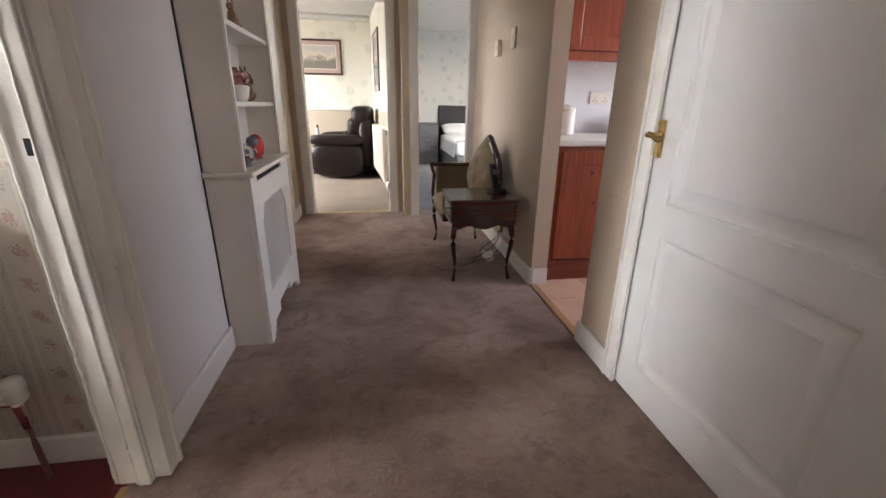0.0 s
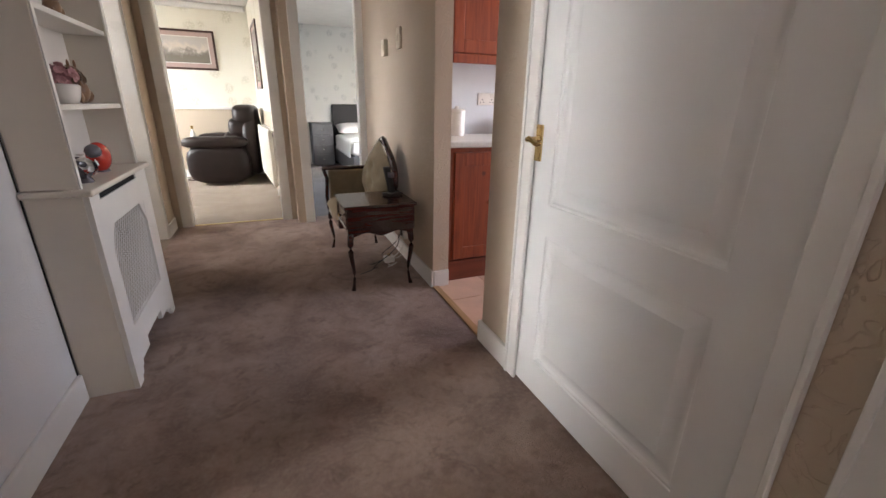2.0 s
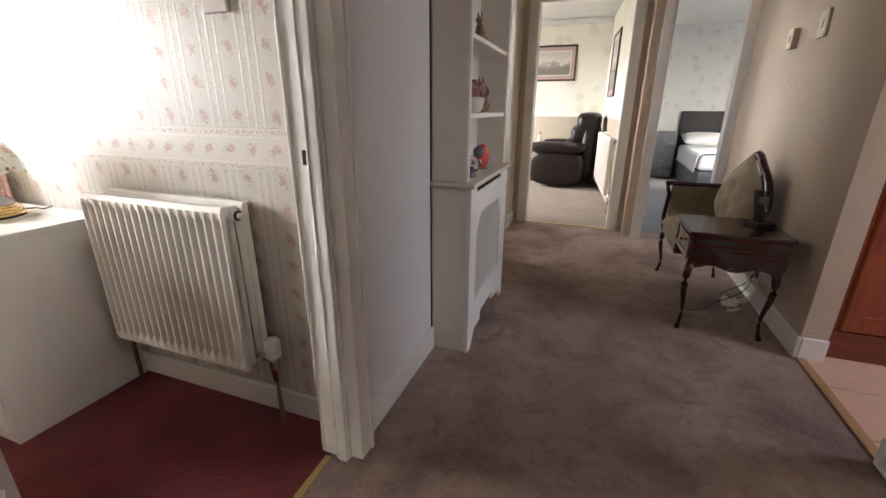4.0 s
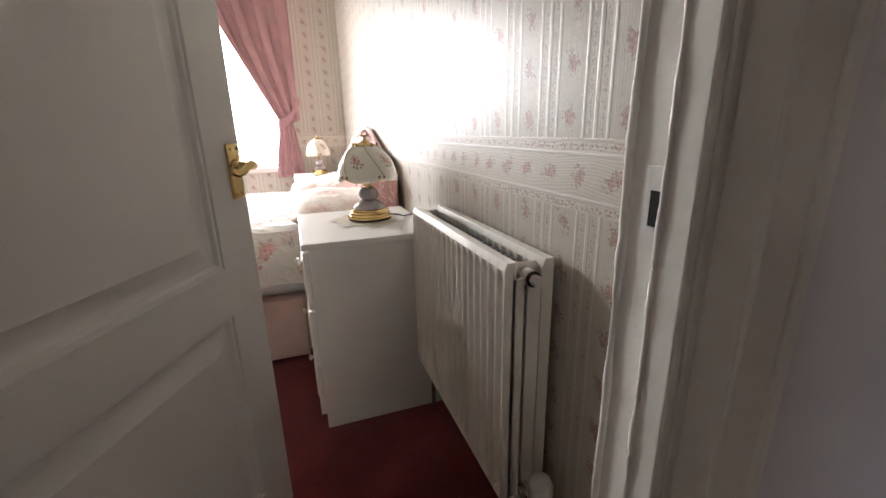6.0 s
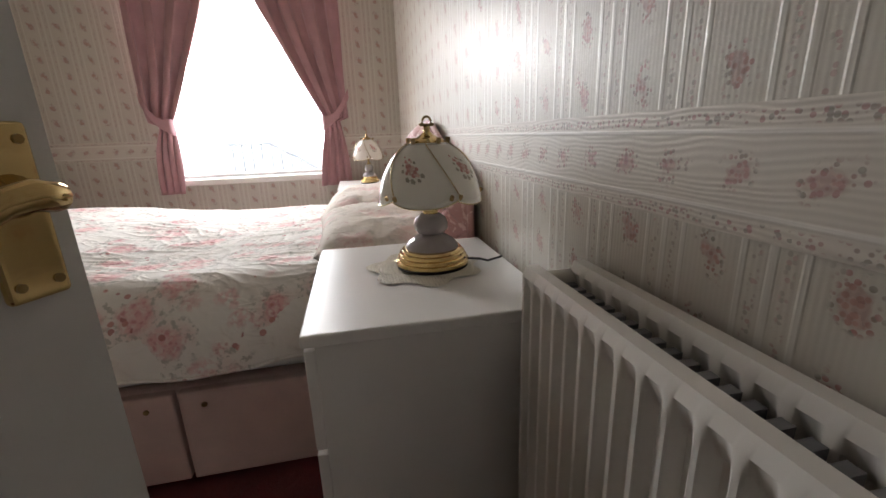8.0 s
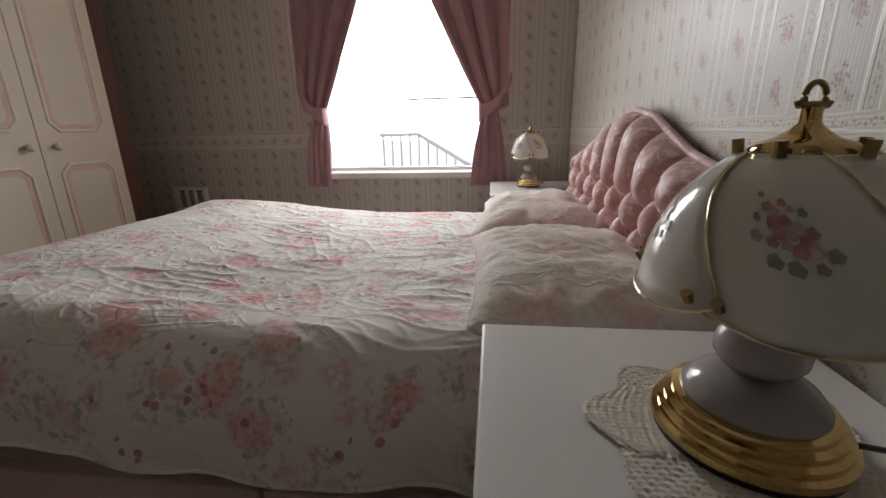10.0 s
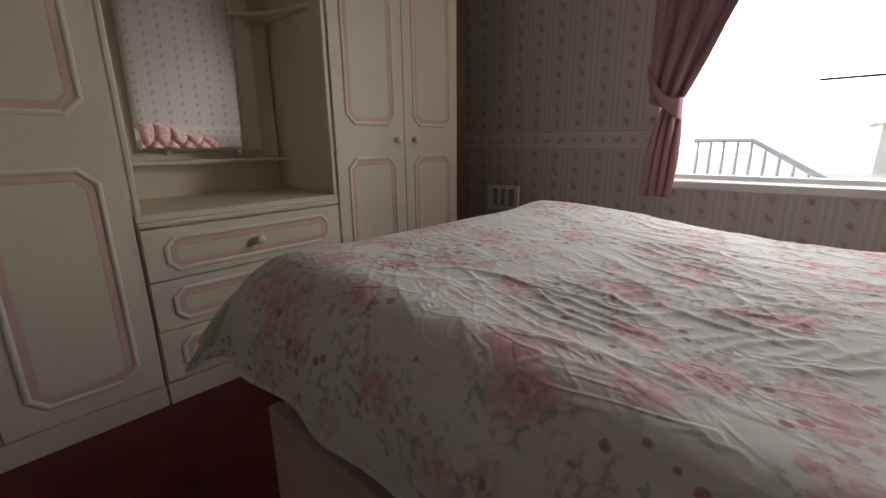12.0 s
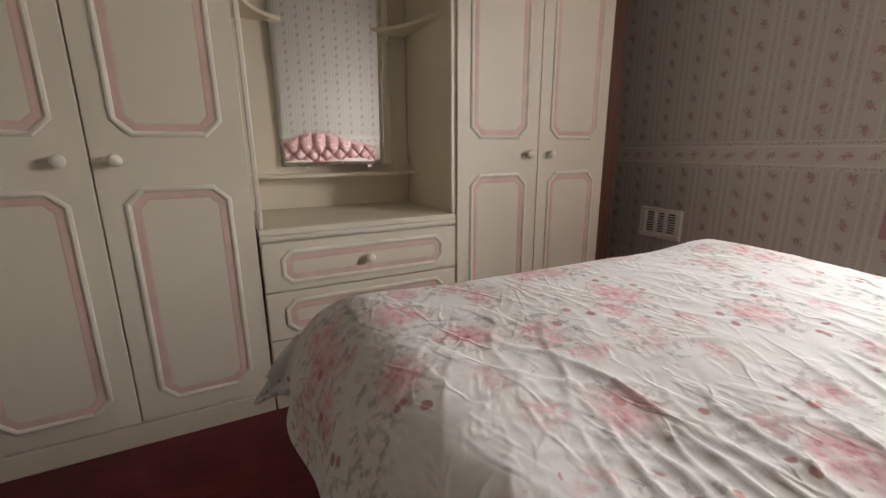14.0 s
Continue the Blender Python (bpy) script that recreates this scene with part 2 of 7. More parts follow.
def wood(name, dark, light, axis=2, rough=0.35, scale=1.0, coat=0.0, knots=False):
    m, nt, b = mat_new(name)
    o = xyz(nt, coords(nt))
    s = [30.0 * scale] * 3
    s[axis] = 2.2 * scale
    vec = combine(nt, *[mth(nt, 'MULTIPLY', o[i], s[i]) for i in range(3)])
    f, _ = noise_tex(nt, vec, 1.0, 5, 0.6, 1.2)
    g, _ = noise_tex(nt, vec, 5.0, 3)
    c = ramp(nt, f, [(0.28, dark), (0.6, light), (0.8, tuple(min(1, x * 1.15) for x in light))])
    c = mix(nt, mth(nt, 'MULTIPLY', g, 0.3), c, dark)
    if knots:
        k = voronoi(nt, coords(nt), 4.5)
        kd = mth(nt, 'SUBTRACT', 1.0, step(nt, k.outputs["Distance"], 0.03, 0.09))
        c = mix(nt, mth(nt, 'MULTIPLY', kd, 0.8), c, tuple(x * 0.3 for x in dark))
    nt.links.new(c, b.inputs["Base Color"])
    b.inputs["Roughness"].default_value = rough
    b.inputs["Coat Weight"].default_value = coat
    bump(nt, b, g, 0.08, 0.002)
    return m


def floral_cotton(name, base=(0.79, 0.76, 0.715), amount=1.0, creased=1.0):
    """Printed cotton: blurred roses with mottled petals, dark paired buds and grey leaf smudges on off-white."""
    m, nt, b = mat_new(name)
    co = coords(nt)
    o = xyz(nt, co)
    _, c0 = noise_tex(nt, co, 14.0, 3)
    w = nt.nodes.new("ShaderNodeVectorMath")
    w.operation = 'MULTIPLY_ADD'
    nt.links.new(c0, w.inputs[0])
    w.inputs[1].default_value = (0.07, 0.07, 0.07)
    nt.links.new(co, w.inputs[2])
    vec = w.outputs[0]
    rose = voronoi(nt, vec, 6.6)
    second = voronoi(nt, vec, 9.5)
    petal = voronoi(nt, vec, 62.0)
    bud = voronoi(nt, co, 31.0)
    f2, _ = noise_tex(nt, co, 52.0, 3)
    f3, _ = noise_tex(nt, co, 3.0, 3)
    f4, _ = noise_tex(nt, co, 8.0, 3)
    rd, sd = rose.outputs["Distance"], second.outputs["Distance"]
    pick, pick2 = xyz(nt, rose.outputs["Color"]), xyz(nt, second.outputs["Color"])
    on = mth(nt, 'GREATER_THAN', pick[0], 0.12)
    on2 = mth(nt, 'GREATER_THAN', pick2[1], 0.35)
    heart = mth(nt, 'MULTIPLY', mth(nt, 'SUBTRACT', 1.0, step(nt, rd, 0.22, 0.38)), on)
    small = mth(nt, 'MULTIPLY', mth(nt, 'SUBTRACT', 1.0, step(nt, sd, 0.18, 0.40)), on2)
    halo = mth(nt, 'MULTIPLY', mth(nt, 'SUBTRACT', 1.0, step(nt, rd, 0.20, 0.58)), on)
    lobe = step(nt, petal.outputs["Distance"], 0.15, 0.65)
    ringl = mth(nt, 'MULTIPLY', step(nt, rd, 0.26, 0.36), mth(nt, 'SUBTRACT', 1.0, step(nt, rd, 0.46, 0.62)))
    leafm = mth(nt, 'MULTIPLY', mth(nt, 'MULTIPLY', ringl, on), step(nt, f2, 0.48, 0.62))
    c = mix(nt, mth(nt, 'MULTIPLY', step(nt, f4, 0.45, 0.75), 0.22 * amount), base, (0.66, 0.55, 0.44))
    c = mix(nt, mth(nt, 'MULTIPLY', mth(nt, 'MULTIPLY', halo, step(nt, f4, 0.35, 0.6)), 0.55 * amount), c, (0.76, 0.46, 0.44))
    c = mix(nt, mth(nt, 'MULTIPLY', leafm, 0.72 * amount), c, (0.36, 0.35, 0.31))
    rc = mix(nt, mth(nt, 'MULTIPLY_ADD', lobe, 0.7, mth(nt, 'MULTIPLY_ADD', f2, 0.8, -0.35)), (0.50, 0.085, 0.13), (0.78, 0.44, 0.44))
    c = mix(nt, mth(nt, 'MULTIPLY', mth(nt, 'MULTIPLY', heart, step(nt, f2, 0.34, 0.58)), 0.72 * amount), c, rc)
    c = mix(nt, mth(nt, 'MULTIPLY', mth(nt, 'MULTIPLY', small, step(nt, f2, 0.36, 0.56)), 0.55 * amount), c, rc)
    # buds in twos and threes
    bp = xyz(nt, bud.outputs["Color"])
    clus = voronoi(nt, co, 11.0)
    cluster = mth(nt, 'SUBTRACT', 1.0, step(nt, clus.outputs["Distance"], 0.36, 0.42))
    cluster = mth(nt, 'MULTIPLY', cluster, mth(nt, 'GREATER_THAN', xyz(nt, clus.outputs["Color"])[0], 0.20))
    bd = mth(nt, 'MULTIPLY', mth(nt, 'SUBTRACT', 1.0, step(nt, mth(nt, 'MULTIPLY_ADD', f2, 0.25, bud.outputs["Distance"]), 0.36, 0.46)), mth(nt, 'MULTIPLY', mth(nt, 'GREATER_THAN', bp[1], 0.25), cluster))
    c = mix(nt, mth(nt, 'MULTIPLY', bd, 0.80 * amount), c, mix(nt, bp[2], (0.34, 0.07, 0.075), (0.52, 0.19, 0.16)))
    c = mix(nt, mth(nt, 'MULTIPLY', f3, 0.12), c, (0.62, 0.54, 0.46))
    nt.links.new(c, b.inputs["Base Color"])
    b.inputs["Roughness"].default_value = 0.85
    b.inputs["Specular IOR Level"].default_value = 0.2
    b.inputs["Sheen Weight"].default_value = 0.1
    fw, _ = noise_tex(nt, co, 900.0, 1)
    # pressed-in creases: long thin ridges, patchy, in two directions
    sk = combine(nt, mth(nt, 'MULTIPLY_ADD', o[1], 0.3, mth(nt, 'MULTIPLY', o[0], 0.95)), mth(nt, 'MULTIPLY_ADD', o[0], -0.07, mth(nt, 'MULTIPLY', o[1], 0.42)), o[2])
    sk2 = combine(nt, mth(nt, 'MULTIPLY_ADD', o[1], 0.5, mth(nt, 'MULTIPLY', o[0], -0.8)), mth(nt, 'MULTIPLY_ADD', o[0], 0.12, mth(nt, 'MULTIPLY', o[1], 0.45)), o[2])
    c1, _ = noise_tex(nt, sk, 13.0, 2, 0.5, 0.5)
    c2, _ = noise_tex(nt, sk2, 17.0, 2, 0.5, 0.4)
    r1 = mth(nt, 'SUBTRACT', 1.0, step(nt, mth(nt, 'ABSOLUTE', mth(nt, 'SUBTRACT', c1, 0.5)), 0.0, 0.07))
    r2 = mth(nt, 'SUBTRACT', 1.0, step(nt, mth(nt, 'ABSOLUTE', mth(nt, 'SUBTRACT', c2, 0.5)), 0.0, 0.08))
    crease = mth(nt, 'MULTIPLY', mth(nt, 'MULTIPLY_ADD', r1, 0.6, mth(nt, 'MULTIPLY', r2, 0.4)), step(nt, f4, 0.38, 0.62))
    bump(nt, b, mth(nt, 'MULTIPLY_ADD', fw, 0.03, mth(nt, 'MULTIPLY', crease, creased)), 0.45, 0.007)
    return m


# ---- materials ----
M_CARPET = carpet("hall_carpet", (0.39, 0.275, 0.222), (0.165, 0.103, 0.085), (0.52, 0.385, 0.315), 2.2, 0.50)
M_RED = carpet("red_carpet", (0.20, 0.020, 0.026), (0.11, 0.009, 0.013), (0.29, 0.045, 0.05), 3.2, 0.35)
M_BEIGE = carpet("beige_carpet", (0.36, 0.29, 0.23), (0.29, 0.23, 0.18), (0.44, 0.36, 0.29), 2.0, 0.15)
M_GREYCARPET = carpet("grey_carpet", (0.27, 0.25, 0.24), (0.2, 0.185, 0.18), (0.34, 0.32, 0.31), 2.0, 0.2)
M_HALL = embossed_paper("cream_relief_paper", (0.60, 0.485, 0.365), 1.6)
M_HALLPALE = embossed_paper("white_relief_paper", (0.74, 0.72, 0.72), 0.25)
M_PAPER_X = floral_paper("floral_paper_x", 0)
M_PAPER_Y = floral_paper("floral_paper_y", 1, phase=1.625)
M_BORDER_X = border_paper("border_paper_x", 0)
M_BORDER_Y = border_paper("border_paper_y", 1)
M_LOUNGE = leaf_paper("lounge_paper", (0.78, 0.75, 0.66), (0.60, 0.57, 0.47), 4.0)
M_LOUNGELOW = embossed_paper("lounge_lower_paper", (0.60, 0.50, 0.38), 0.3)
M_BLUE = leaf_paper("pale_grey_paper", (0.62, 0.63, 0.62), (0.42, 0.44, 0.45), 5.5)
M_CEIL = surface("ceiling_paint", (0.70, 0.685, 0.66), 0.8, var=0.05, bumpy=0.2)
M_CEILBED = surface("cream_ceiling_paper", (0.55, 0.52, 0.46), 0.85, var=0.06, bumpy=0.3)
M_OLDGLOSS = surface("old_thick_gloss_paint", (0.80, 0.775, 0.72), 0.36, var=0.10, scale=9, grain=34, bumpy=0.28, dist=0.004)
M_GLOSS = surface("white_gloss_paint", (0.80, 0.78, 0.74), 0.30, var=0.06, scale=3, grain=25, bumpy=0.10, dist=0.004)
M_DOOR = surface("white_door_paint", (0.80, 0.79, 0.77), 0.42, var=0.05, scale=2, grain=120, bumpy=0.08)
M_CREAM = surface("cream_painted_board", (0.70, 0.65, 0.57), 0.5, var=0.06, scale=2, grain=40, bumpy=0.06)
M_WHITE = surface("white_melamine", (0.82, 0.80, 0.77), 0.32, var=0.04, scale=2, grain=30, bumpy=0.03)
M_WARD = surface("ivory_melamine", (0.77, 0.69, 0.54), 0.45, var=0.05, scale=1.5, grain=220, bumpy=0.1)
M_PINKLINE = surface("pink_inlay", (0.76, 0.53, 0.44), 0.5, var=0.12, scale=9)
M_GOLDLINE = surface("ivory_beading", (0.80, 0.73, 0.60), 0.35, var=0.06, scale=9)
M_RAD = surface("radiator_enamel", (0.80, 0.76, 0.70), 0.32, var=0.05, scale=3, grain=30, bumpy=0.04)
M_BRASS = surface("polished_brass", (0.70, 0.52, 0.24), 0.10, 1.0, var=0.1, scale=14, grain=60, bumpy=0.03)
M_OLDBRASS = surface("tarnished_brass", (0.34, 0.24, 0.11), 0.35, 1.0, var=0.25, scale=20, grain=80, bumpy=0.05)
M_CHROME = surface("chrome", (0.75, 0.75, 0.75), 0.18, 1.0, var=0.05, bumpy=0.0)
M_BLACK = surface("black_plastic", (0.015, 0.015, 0.016), 0.4, var=0.2, bumpy=0.03)
# near-black for dark joints, and for shade painted into slots and holes
M_JOINTSHADE = surface("joint_and_hole_shade", (0.01, 0.01, 0.01), 0.9, bumpy=0.0)
M_CURTAIN = surface("dusty_pink_cotton", (0.47, 0.27, 0.285), 0.85, var=0.1, scale=8, grain=260, bumpy=0.25, spec=0.2, sheen=0.25)
M_MAHOG = wood("mahogany", (0.020, 0.004, 0.003), (0.052, 0.012, 0.008), 0, 0.22, coat=0.3)
M_PINE = wood("stained_pine", (0.16, 0.024, 0.008), (0.32, 0.066, 0.020), 2, 0.35, coat=0.2, knots=True)
M_PINEDARK = wood("stained_pine_plinth", (0.10, 0.016, 0.008), (0.20, 0.045, 0.02), 0, 0.4)
M_LEATHER = surface("dark_leather", (0.016, 0.009, 0.008), 0.42, var=0.3, scale=5, grain=120, bumpy=0.15, dist=0.003, spec=0.3)
M_OLIVE = surface("olive_velvet", (0.27, 0.215, 0.14), 0.85, var=0.22, scale=9, grain=200, bumpy=0.2, sheen=0.1, spec=0.2)
M_COTTON = floral_cotton("floral_cotton")
M_PILLOWCASE = floral_cotton("faded_floral_cotton", (0.78, 0.715, 0.645), 0.42, 0.7)
M_DIVAN = surface("pink_divan_cloth", (0.62, 0.45, 0.41), 0.8, var=0.1, scale=8, grain=300, bumpy=0.3, spec=0.2)
M_WHITECLOTH = surface("white_cotton", (0.78, 0.77, 0.76), 0.85, var=0.05, scale=8, grain=200, bumpy=0.2, spec=0.2)


def crochet():
    """Cream cotton crochet: rows of small openings between the stitches, their shade painted into the colour."""
    m, nt, b = mat_new("crochet_lace")
    co = coords(nt)
    v = voronoi(nt, co, 150.0, 'F1', 0.25)
    hole = mth(nt, 'SUBTRACT', 1.0, step(nt, v.outputs["Distance"], 0.18, 0.34))
    f, _ = noise_tex(nt, co, 30.0, 3)
    c = mix(nt, f, (0.74, 0.69, 0.59), (0.82, 0.78, 0.70))
    nt.links.new(mix(nt, mth(nt, 'MULTIPLY', hole, 0.7), c, (0.42, 0.38, 0.32)), b.inputs["Base Color"])
    b.inputs["Roughness"].default_value = 0.9
    b.inputs["Specular IOR Level"].default_value = 0.1
    bump(nt, b, v.outputs["Distance"], 0.6, 0.004)
    return m


M_LACE = crochet()
M_CERAMIC = surface("lilac_grey_ceramic", (0.42, 0.38, 0.38), 0.16, var=0.15, scale=18, grain=40, bumpy=0.0)
M_TILE = surface("kitchen_floor_tile", (0.62, 0.40, 0.29), 0.4, var=0.12, scale=7, grain=60, bumpy=0.06)
M_GROUT = surface("floor_grout", (0.40, 0.27, 0.20), 0.8, var=0.1, scale=20)
M_WALLTILE = surface("white_wall_tile", (0.70, 0.72, 0.76), 0.25, var=0.05, scale=5, bumpy=0.02)
M_WORKTOP = surface("pale_laminate", (0.76, 0.74, 0.70), 0.35, var=0.06, scale=60, grain=200, bumpy=0.02)
M_STRIP = surface("brass_threshold", (0.62, 0.46, 0.2), 0.4, 0.8, var=0.2, scale=30)
M_OAKSTRIP = wood("oak_threshold", (0.22, 0.12, 0.05), (0.42, 0.26, 0.12), 1, 0.45)
M_GREYCHEST = surface("grey_stained_wood", (0.16, 0.16, 0.17), 0.4, var=0.2, scale=8)
M_BLACKCLOTH = surface("black_headboard_cloth", (0.02, 0.02, 0.024), 0.6, var=0.2, scale=10)
M_BROWNSIDE = wood("brown_panel_edge", (0.075, 0.03, 0.02), (0.15, 0.06, 0.038), 2, 0.5)
M_PIPE = surface("painted_pipe", (0.22, 0.10, 0.07), 0.5, var=0.2, scale=20)
M_FENCE = surface("fence_paint", (0.50, 0.53, 0.58), 0.7, var=0.1)
M_RENDER = surface("pale_house_render", (0.80, 0.79, 0.76), 0.9, var=0.06, scale=1)
M_ROOF = surface("slate_roof", (0.62, 0.60, 0.60), 0.7, var=0.2, scale=5)
M_GRASS = surface("garden_ground", (0.50, 0.50, 0.46), 0.95, var=0.3, scale=0.8, grain=12, bumpy=0.3)
M_UPVC = surface("white_upvc", (0.80, 0.80, 0.80), 0.3, var=0.03, bumpy=0.0)


def velvet_damask():
    m, nt, b = mat_new("pink_damask")
    co = coords(nt)
    f, _ = noise_tex(nt, co, 30.0, 3, 0.62, 0.6)
    g, _ = noise_tex(nt, co, 300.0, 2)
    c = mix(nt, step(nt, f, 0.53, 0.57), (0.60, 0.335, 0.315), (0.80, 0.58, 0.55))
    nt.links.new(c, b.inputs["Base Color"])
    nt.links.new(mth(nt, 'MULTIPLY_ADD', f, -0.4, 0.75), b.inputs["Roughness"])
    b.inputs["Sheen Weight"].default_value = 0.3
    bump(nt, b, g, 0.2, 0.002)
    return m


M_VELVET = velvet_damask()


def darkchair():
    return surface("plum_velvet", (0.065, 0.016, 0.020), 0.75, var=0.25, scale=16, grain=220, bumpy=0.2, sheen=0.1)


M_PLUM = darkchair()


def opal_glass():
    m, nt, b = mat_new("opal_glass")
    f, _ = noise_tex(nt, coords(nt), 8.0, 2)
    nt.links.new(mix(nt, f, (0.80, 0.78, 0.70), (0.86, 0.85, 0.80)), b.inputs["Base Color"])
    b.inputs["Roughness"].default_value = 0.15
    b.inputs["Subsurface Weight"].default_value = 0.25
    b.inputs["Subsurface Radius"].default_value = (0.02, 0.02, 0.02)
    b.inputs["Coat Weight"].default_value = 0.6
    b.inputs["Coat Roughness"].default_value = 0.05
    return m


def clear_glass():
    m, nt, b = mat_new("window_glass")
    b.inputs["Transmission Weight"].default_value = 1.0
    b.inputs["Roughness"].default_value = 0.0
    b.inputs["IOR"].default_value = 1.45
    b.inputs["Base Color"].default_value = (0.97, 0.98, 0.98, 1)
    return m


def mirror_glass():
    m, nt, b = mat_new("mirror_glass")
    b.inputs["Metallic"].default_value = 1.0
    b.inputs["Roughness"].default_value = 0.02
    b.inputs["Base Color"].default_value = (0.90, 0.91, 0.90, 1)
    return m


M_OPAL, M_GLASS, M_MIRROR = opal_glass(), clear_glass(), mirror_glass()


def picture_print(name, sky_c, land_c, dark_c):
    m, nt, b = mat_new(name)
    o = xyz(nt, coords(nt))
    f, _ = noise_tex(nt, coords(nt), 7.0, 5, 0.6, 0.8)
    hgt = mth(nt, 'ADD', mth(nt, 'MULTIPLY', o[2], 3.0), f)
    c = ramp(nt, hgt, [(0.30, dark_c), (0.45, land_c), (0.60, (0.62, 0.55, 0.48)), (0.80, sky_c)])
    nt.links.new(c, b.inputs["Base Color"])
    b.inputs["Roughness"].default_value = 0.25
    return m

# ---- mesh helpers ----


def mesh_from(name, bm, mat, smooth=False):
    me = bpy.data.meshes.new(name)
    bmesh.ops.recalc_face_normals(bm, faces=bm.faces)
    bm.to_mesh(me)
    bm.free()
    if mat:
        me.materials.append(mat)
    if smooth:
        me.shade_smooth()
    return me


def part(name, bm, mat, parent=None, label="", smooth=False):
    ob = new(name, mesh_from(name, bm, mat, smooth))
    if parent:
        ob.parent = parent
    if label:
        tagged(ob, label)
    return ob


def thing(name, label, category, loc=(0, 0, 0), rz=0.0, group=""):
    ob = new(name)
    ob.matrix_basis = pose(*loc, 0, 0, rz)
    return tagged(ob, label, category, group)


def add_box(bm, x0, y0, z0, x1, y1, z1, bev=0.0, seg=2):
    b2 = bmesh.new()
    bmesh.ops.create_cube(b2, size=1.0)
    for v in b2.verts:
        v.co = Vector((x0 + (v.co.x + 0.5) * (x1 - x0), y0 + (v.co.y + 0.5) * (y1 - y0), z0 + (v.co.z + 0.5) * (z1 - z0)))
    if bev:
        bmesh.ops.bevel(b2, geom=b2.edges[:], offset=bev, segments=seg, affect='EDGES', profile=0.5)
    join(bm, b2)
    return bm


def join(bm, other):
    """Moves all faces of another bmesh into bm."""
    idx = {}
    for v in other.verts:
        idx[v] = bm.verts.new(v.co)
    for f in other.faces:
        bm.faces.new([idx[v] for v in f.verts])
    other.free()


def box(*a, bev=0.0, seg=2):
    return add_box(bmesh.new(), *a, bev=bev, seg=seg)


def revolve(profile, n=32, bm=None, center=(0, 0)):
    bm = bm or bmesh.new()
    rings = []
    for r, z in profile:
        if r < 1e-5:
            rings.append([bm.verts.new((center[0], center[1], z))])
        else:
            rings.append([bm.verts.new((center[0] + r * math.cos(2 * math.pi * i / n), center[1] + r * math.sin(2 * math.pi * i / n), z)) for i in range(n)])
    for a, b in zip(rings, rings[1:]):
        for i in range(n):
            j = (i + 1) % n
            if len(a) == 1 and len(b) == 1:
                continue
            if len(a) == 1:
                bm.faces.new((a[0], b[i], b[j]))
            elif len(b) == 1:
                bm.faces.new((a[i], a[j], b[0]))
            else:
                bm.faces.new((a[i], a[j], b[j], b[i]))
    return bm


def tube(points, radius, n=8, bm=None, taper=None):
    """A round bar swept along points."""
    bm = bm or bmesh.new()
    pts = [Vector(p) for p in points]
    rings = []
    for k, p in enumerate(pts):
        d = (pts[min(k + 1, len(pts) - 1)] - pts[max(k - 1, 0)]).normalized()
        side = d.cross(Vector((0, 0, 1)))
        if side.length < 1e-3:
            side = d.cross(Vector((0, 1, 0)))
        side.normalize()
        up = side.cross(d)
        r = radius if taper is None else taper[k]
        rings.append([bm.verts.new(p + r * (math.cos(2 * math.pi * i / n) * side + math.sin(2 * math.pi * i / n) * up)) for i in range(n)])
    for a, b in zip(rings, rings[1:]):
        for i in range(n):
            j = (i + 1) % n
            bm.faces.new((a[i], a[j], b[j], b[i]))
    bm.faces.new(rings[0][::-1])
    bm.faces.new(rings[-1])
    return bm


def sheet(fn, nu, nv, bm=None):
    """A grid of quads; fn(u, v) gives the place for u, v in 0..1."""
    bm = bm or bmesh.new()
    g = [[bm.verts.new(fn(i / nu, j / nv)) for j in range(nv + 1)] for i in range(nu + 1)]
    for i in range(nu):
        for j in range(nv):
            bm.faces.new((g[i][j], g[i + 1][j], g[i + 1][j + 1], g[i][j + 1]))
    return bm


def loop_outline(x0, z0, x1, z1, c, d):
    """Rectangle inset by d, its corners cut by c."""
    x0, z0, x1, z1 = x0 + d, z0 + d, x1 - d, z1 - d
    k = max(c - 0.586 * d, 0.0005)
    return [(x0 + k, z0), (x1 - k, z0), (x1, z0 + k), (x1, z1 - k), (x1 - k, z1), (x0 + k, z1), (x0, z1 - k), (x0, z0 + k)]


def moulding(bm, x0, z0, x1, z1, profile, c=0.0, y=0.0, sign=-1, cap=False):
    """A run of moulding round a rectangle in the XZ plane at y. profile: (inset, height out of the face)."""
    rings = []
    for d, h in profile:
        rings.append([bm.verts.new((px, y + sign * h, pz)) for px, pz in loop_outline(x0, z0, x1, z1, c, d)])
    for a, b in zip(rings, rings[1:]):
        for i in range(8):
            j = (i + 1) % 8
            bm.faces.new((a[i], a[j], b[j], b[i]))
    if cap:
        bm.faces.new(rings[-1])
    return bm


def smooth_by_angle(ob, ang=35):
    ob.data.shade_smooth()
    ob.data.set_sharp_from_angle(angle=radians(ang))
    return ob


def structure(name, bm, mat, label="", parent=None):
    ob = part(name, bm, mat, parent, label)
    return tagged(ob, label, "", "", "structure")


# ---- measures of the plan ----
XL, XR = -0.54, 1.12        # hall's side walls
BN = 1.08                   # bedroom wall with the headboard
BS = -2.22                  # bedroom wall behind the wardrobes
BW = -4.31                  # bedroom window wall
BE = -0.635                 # bedroom side of the hall partition
H = 2.40                    # ceiling
HB = 2.66                   # bedroom ceiling
LY = 4.24                   # lounge doorway
B2Y = 4.06                  # second bedroom doorway
LF = 7.3                    # lounge far wall
B2F = 8.3                   # second bedroom far wall
DH = 2.03                   # door openings

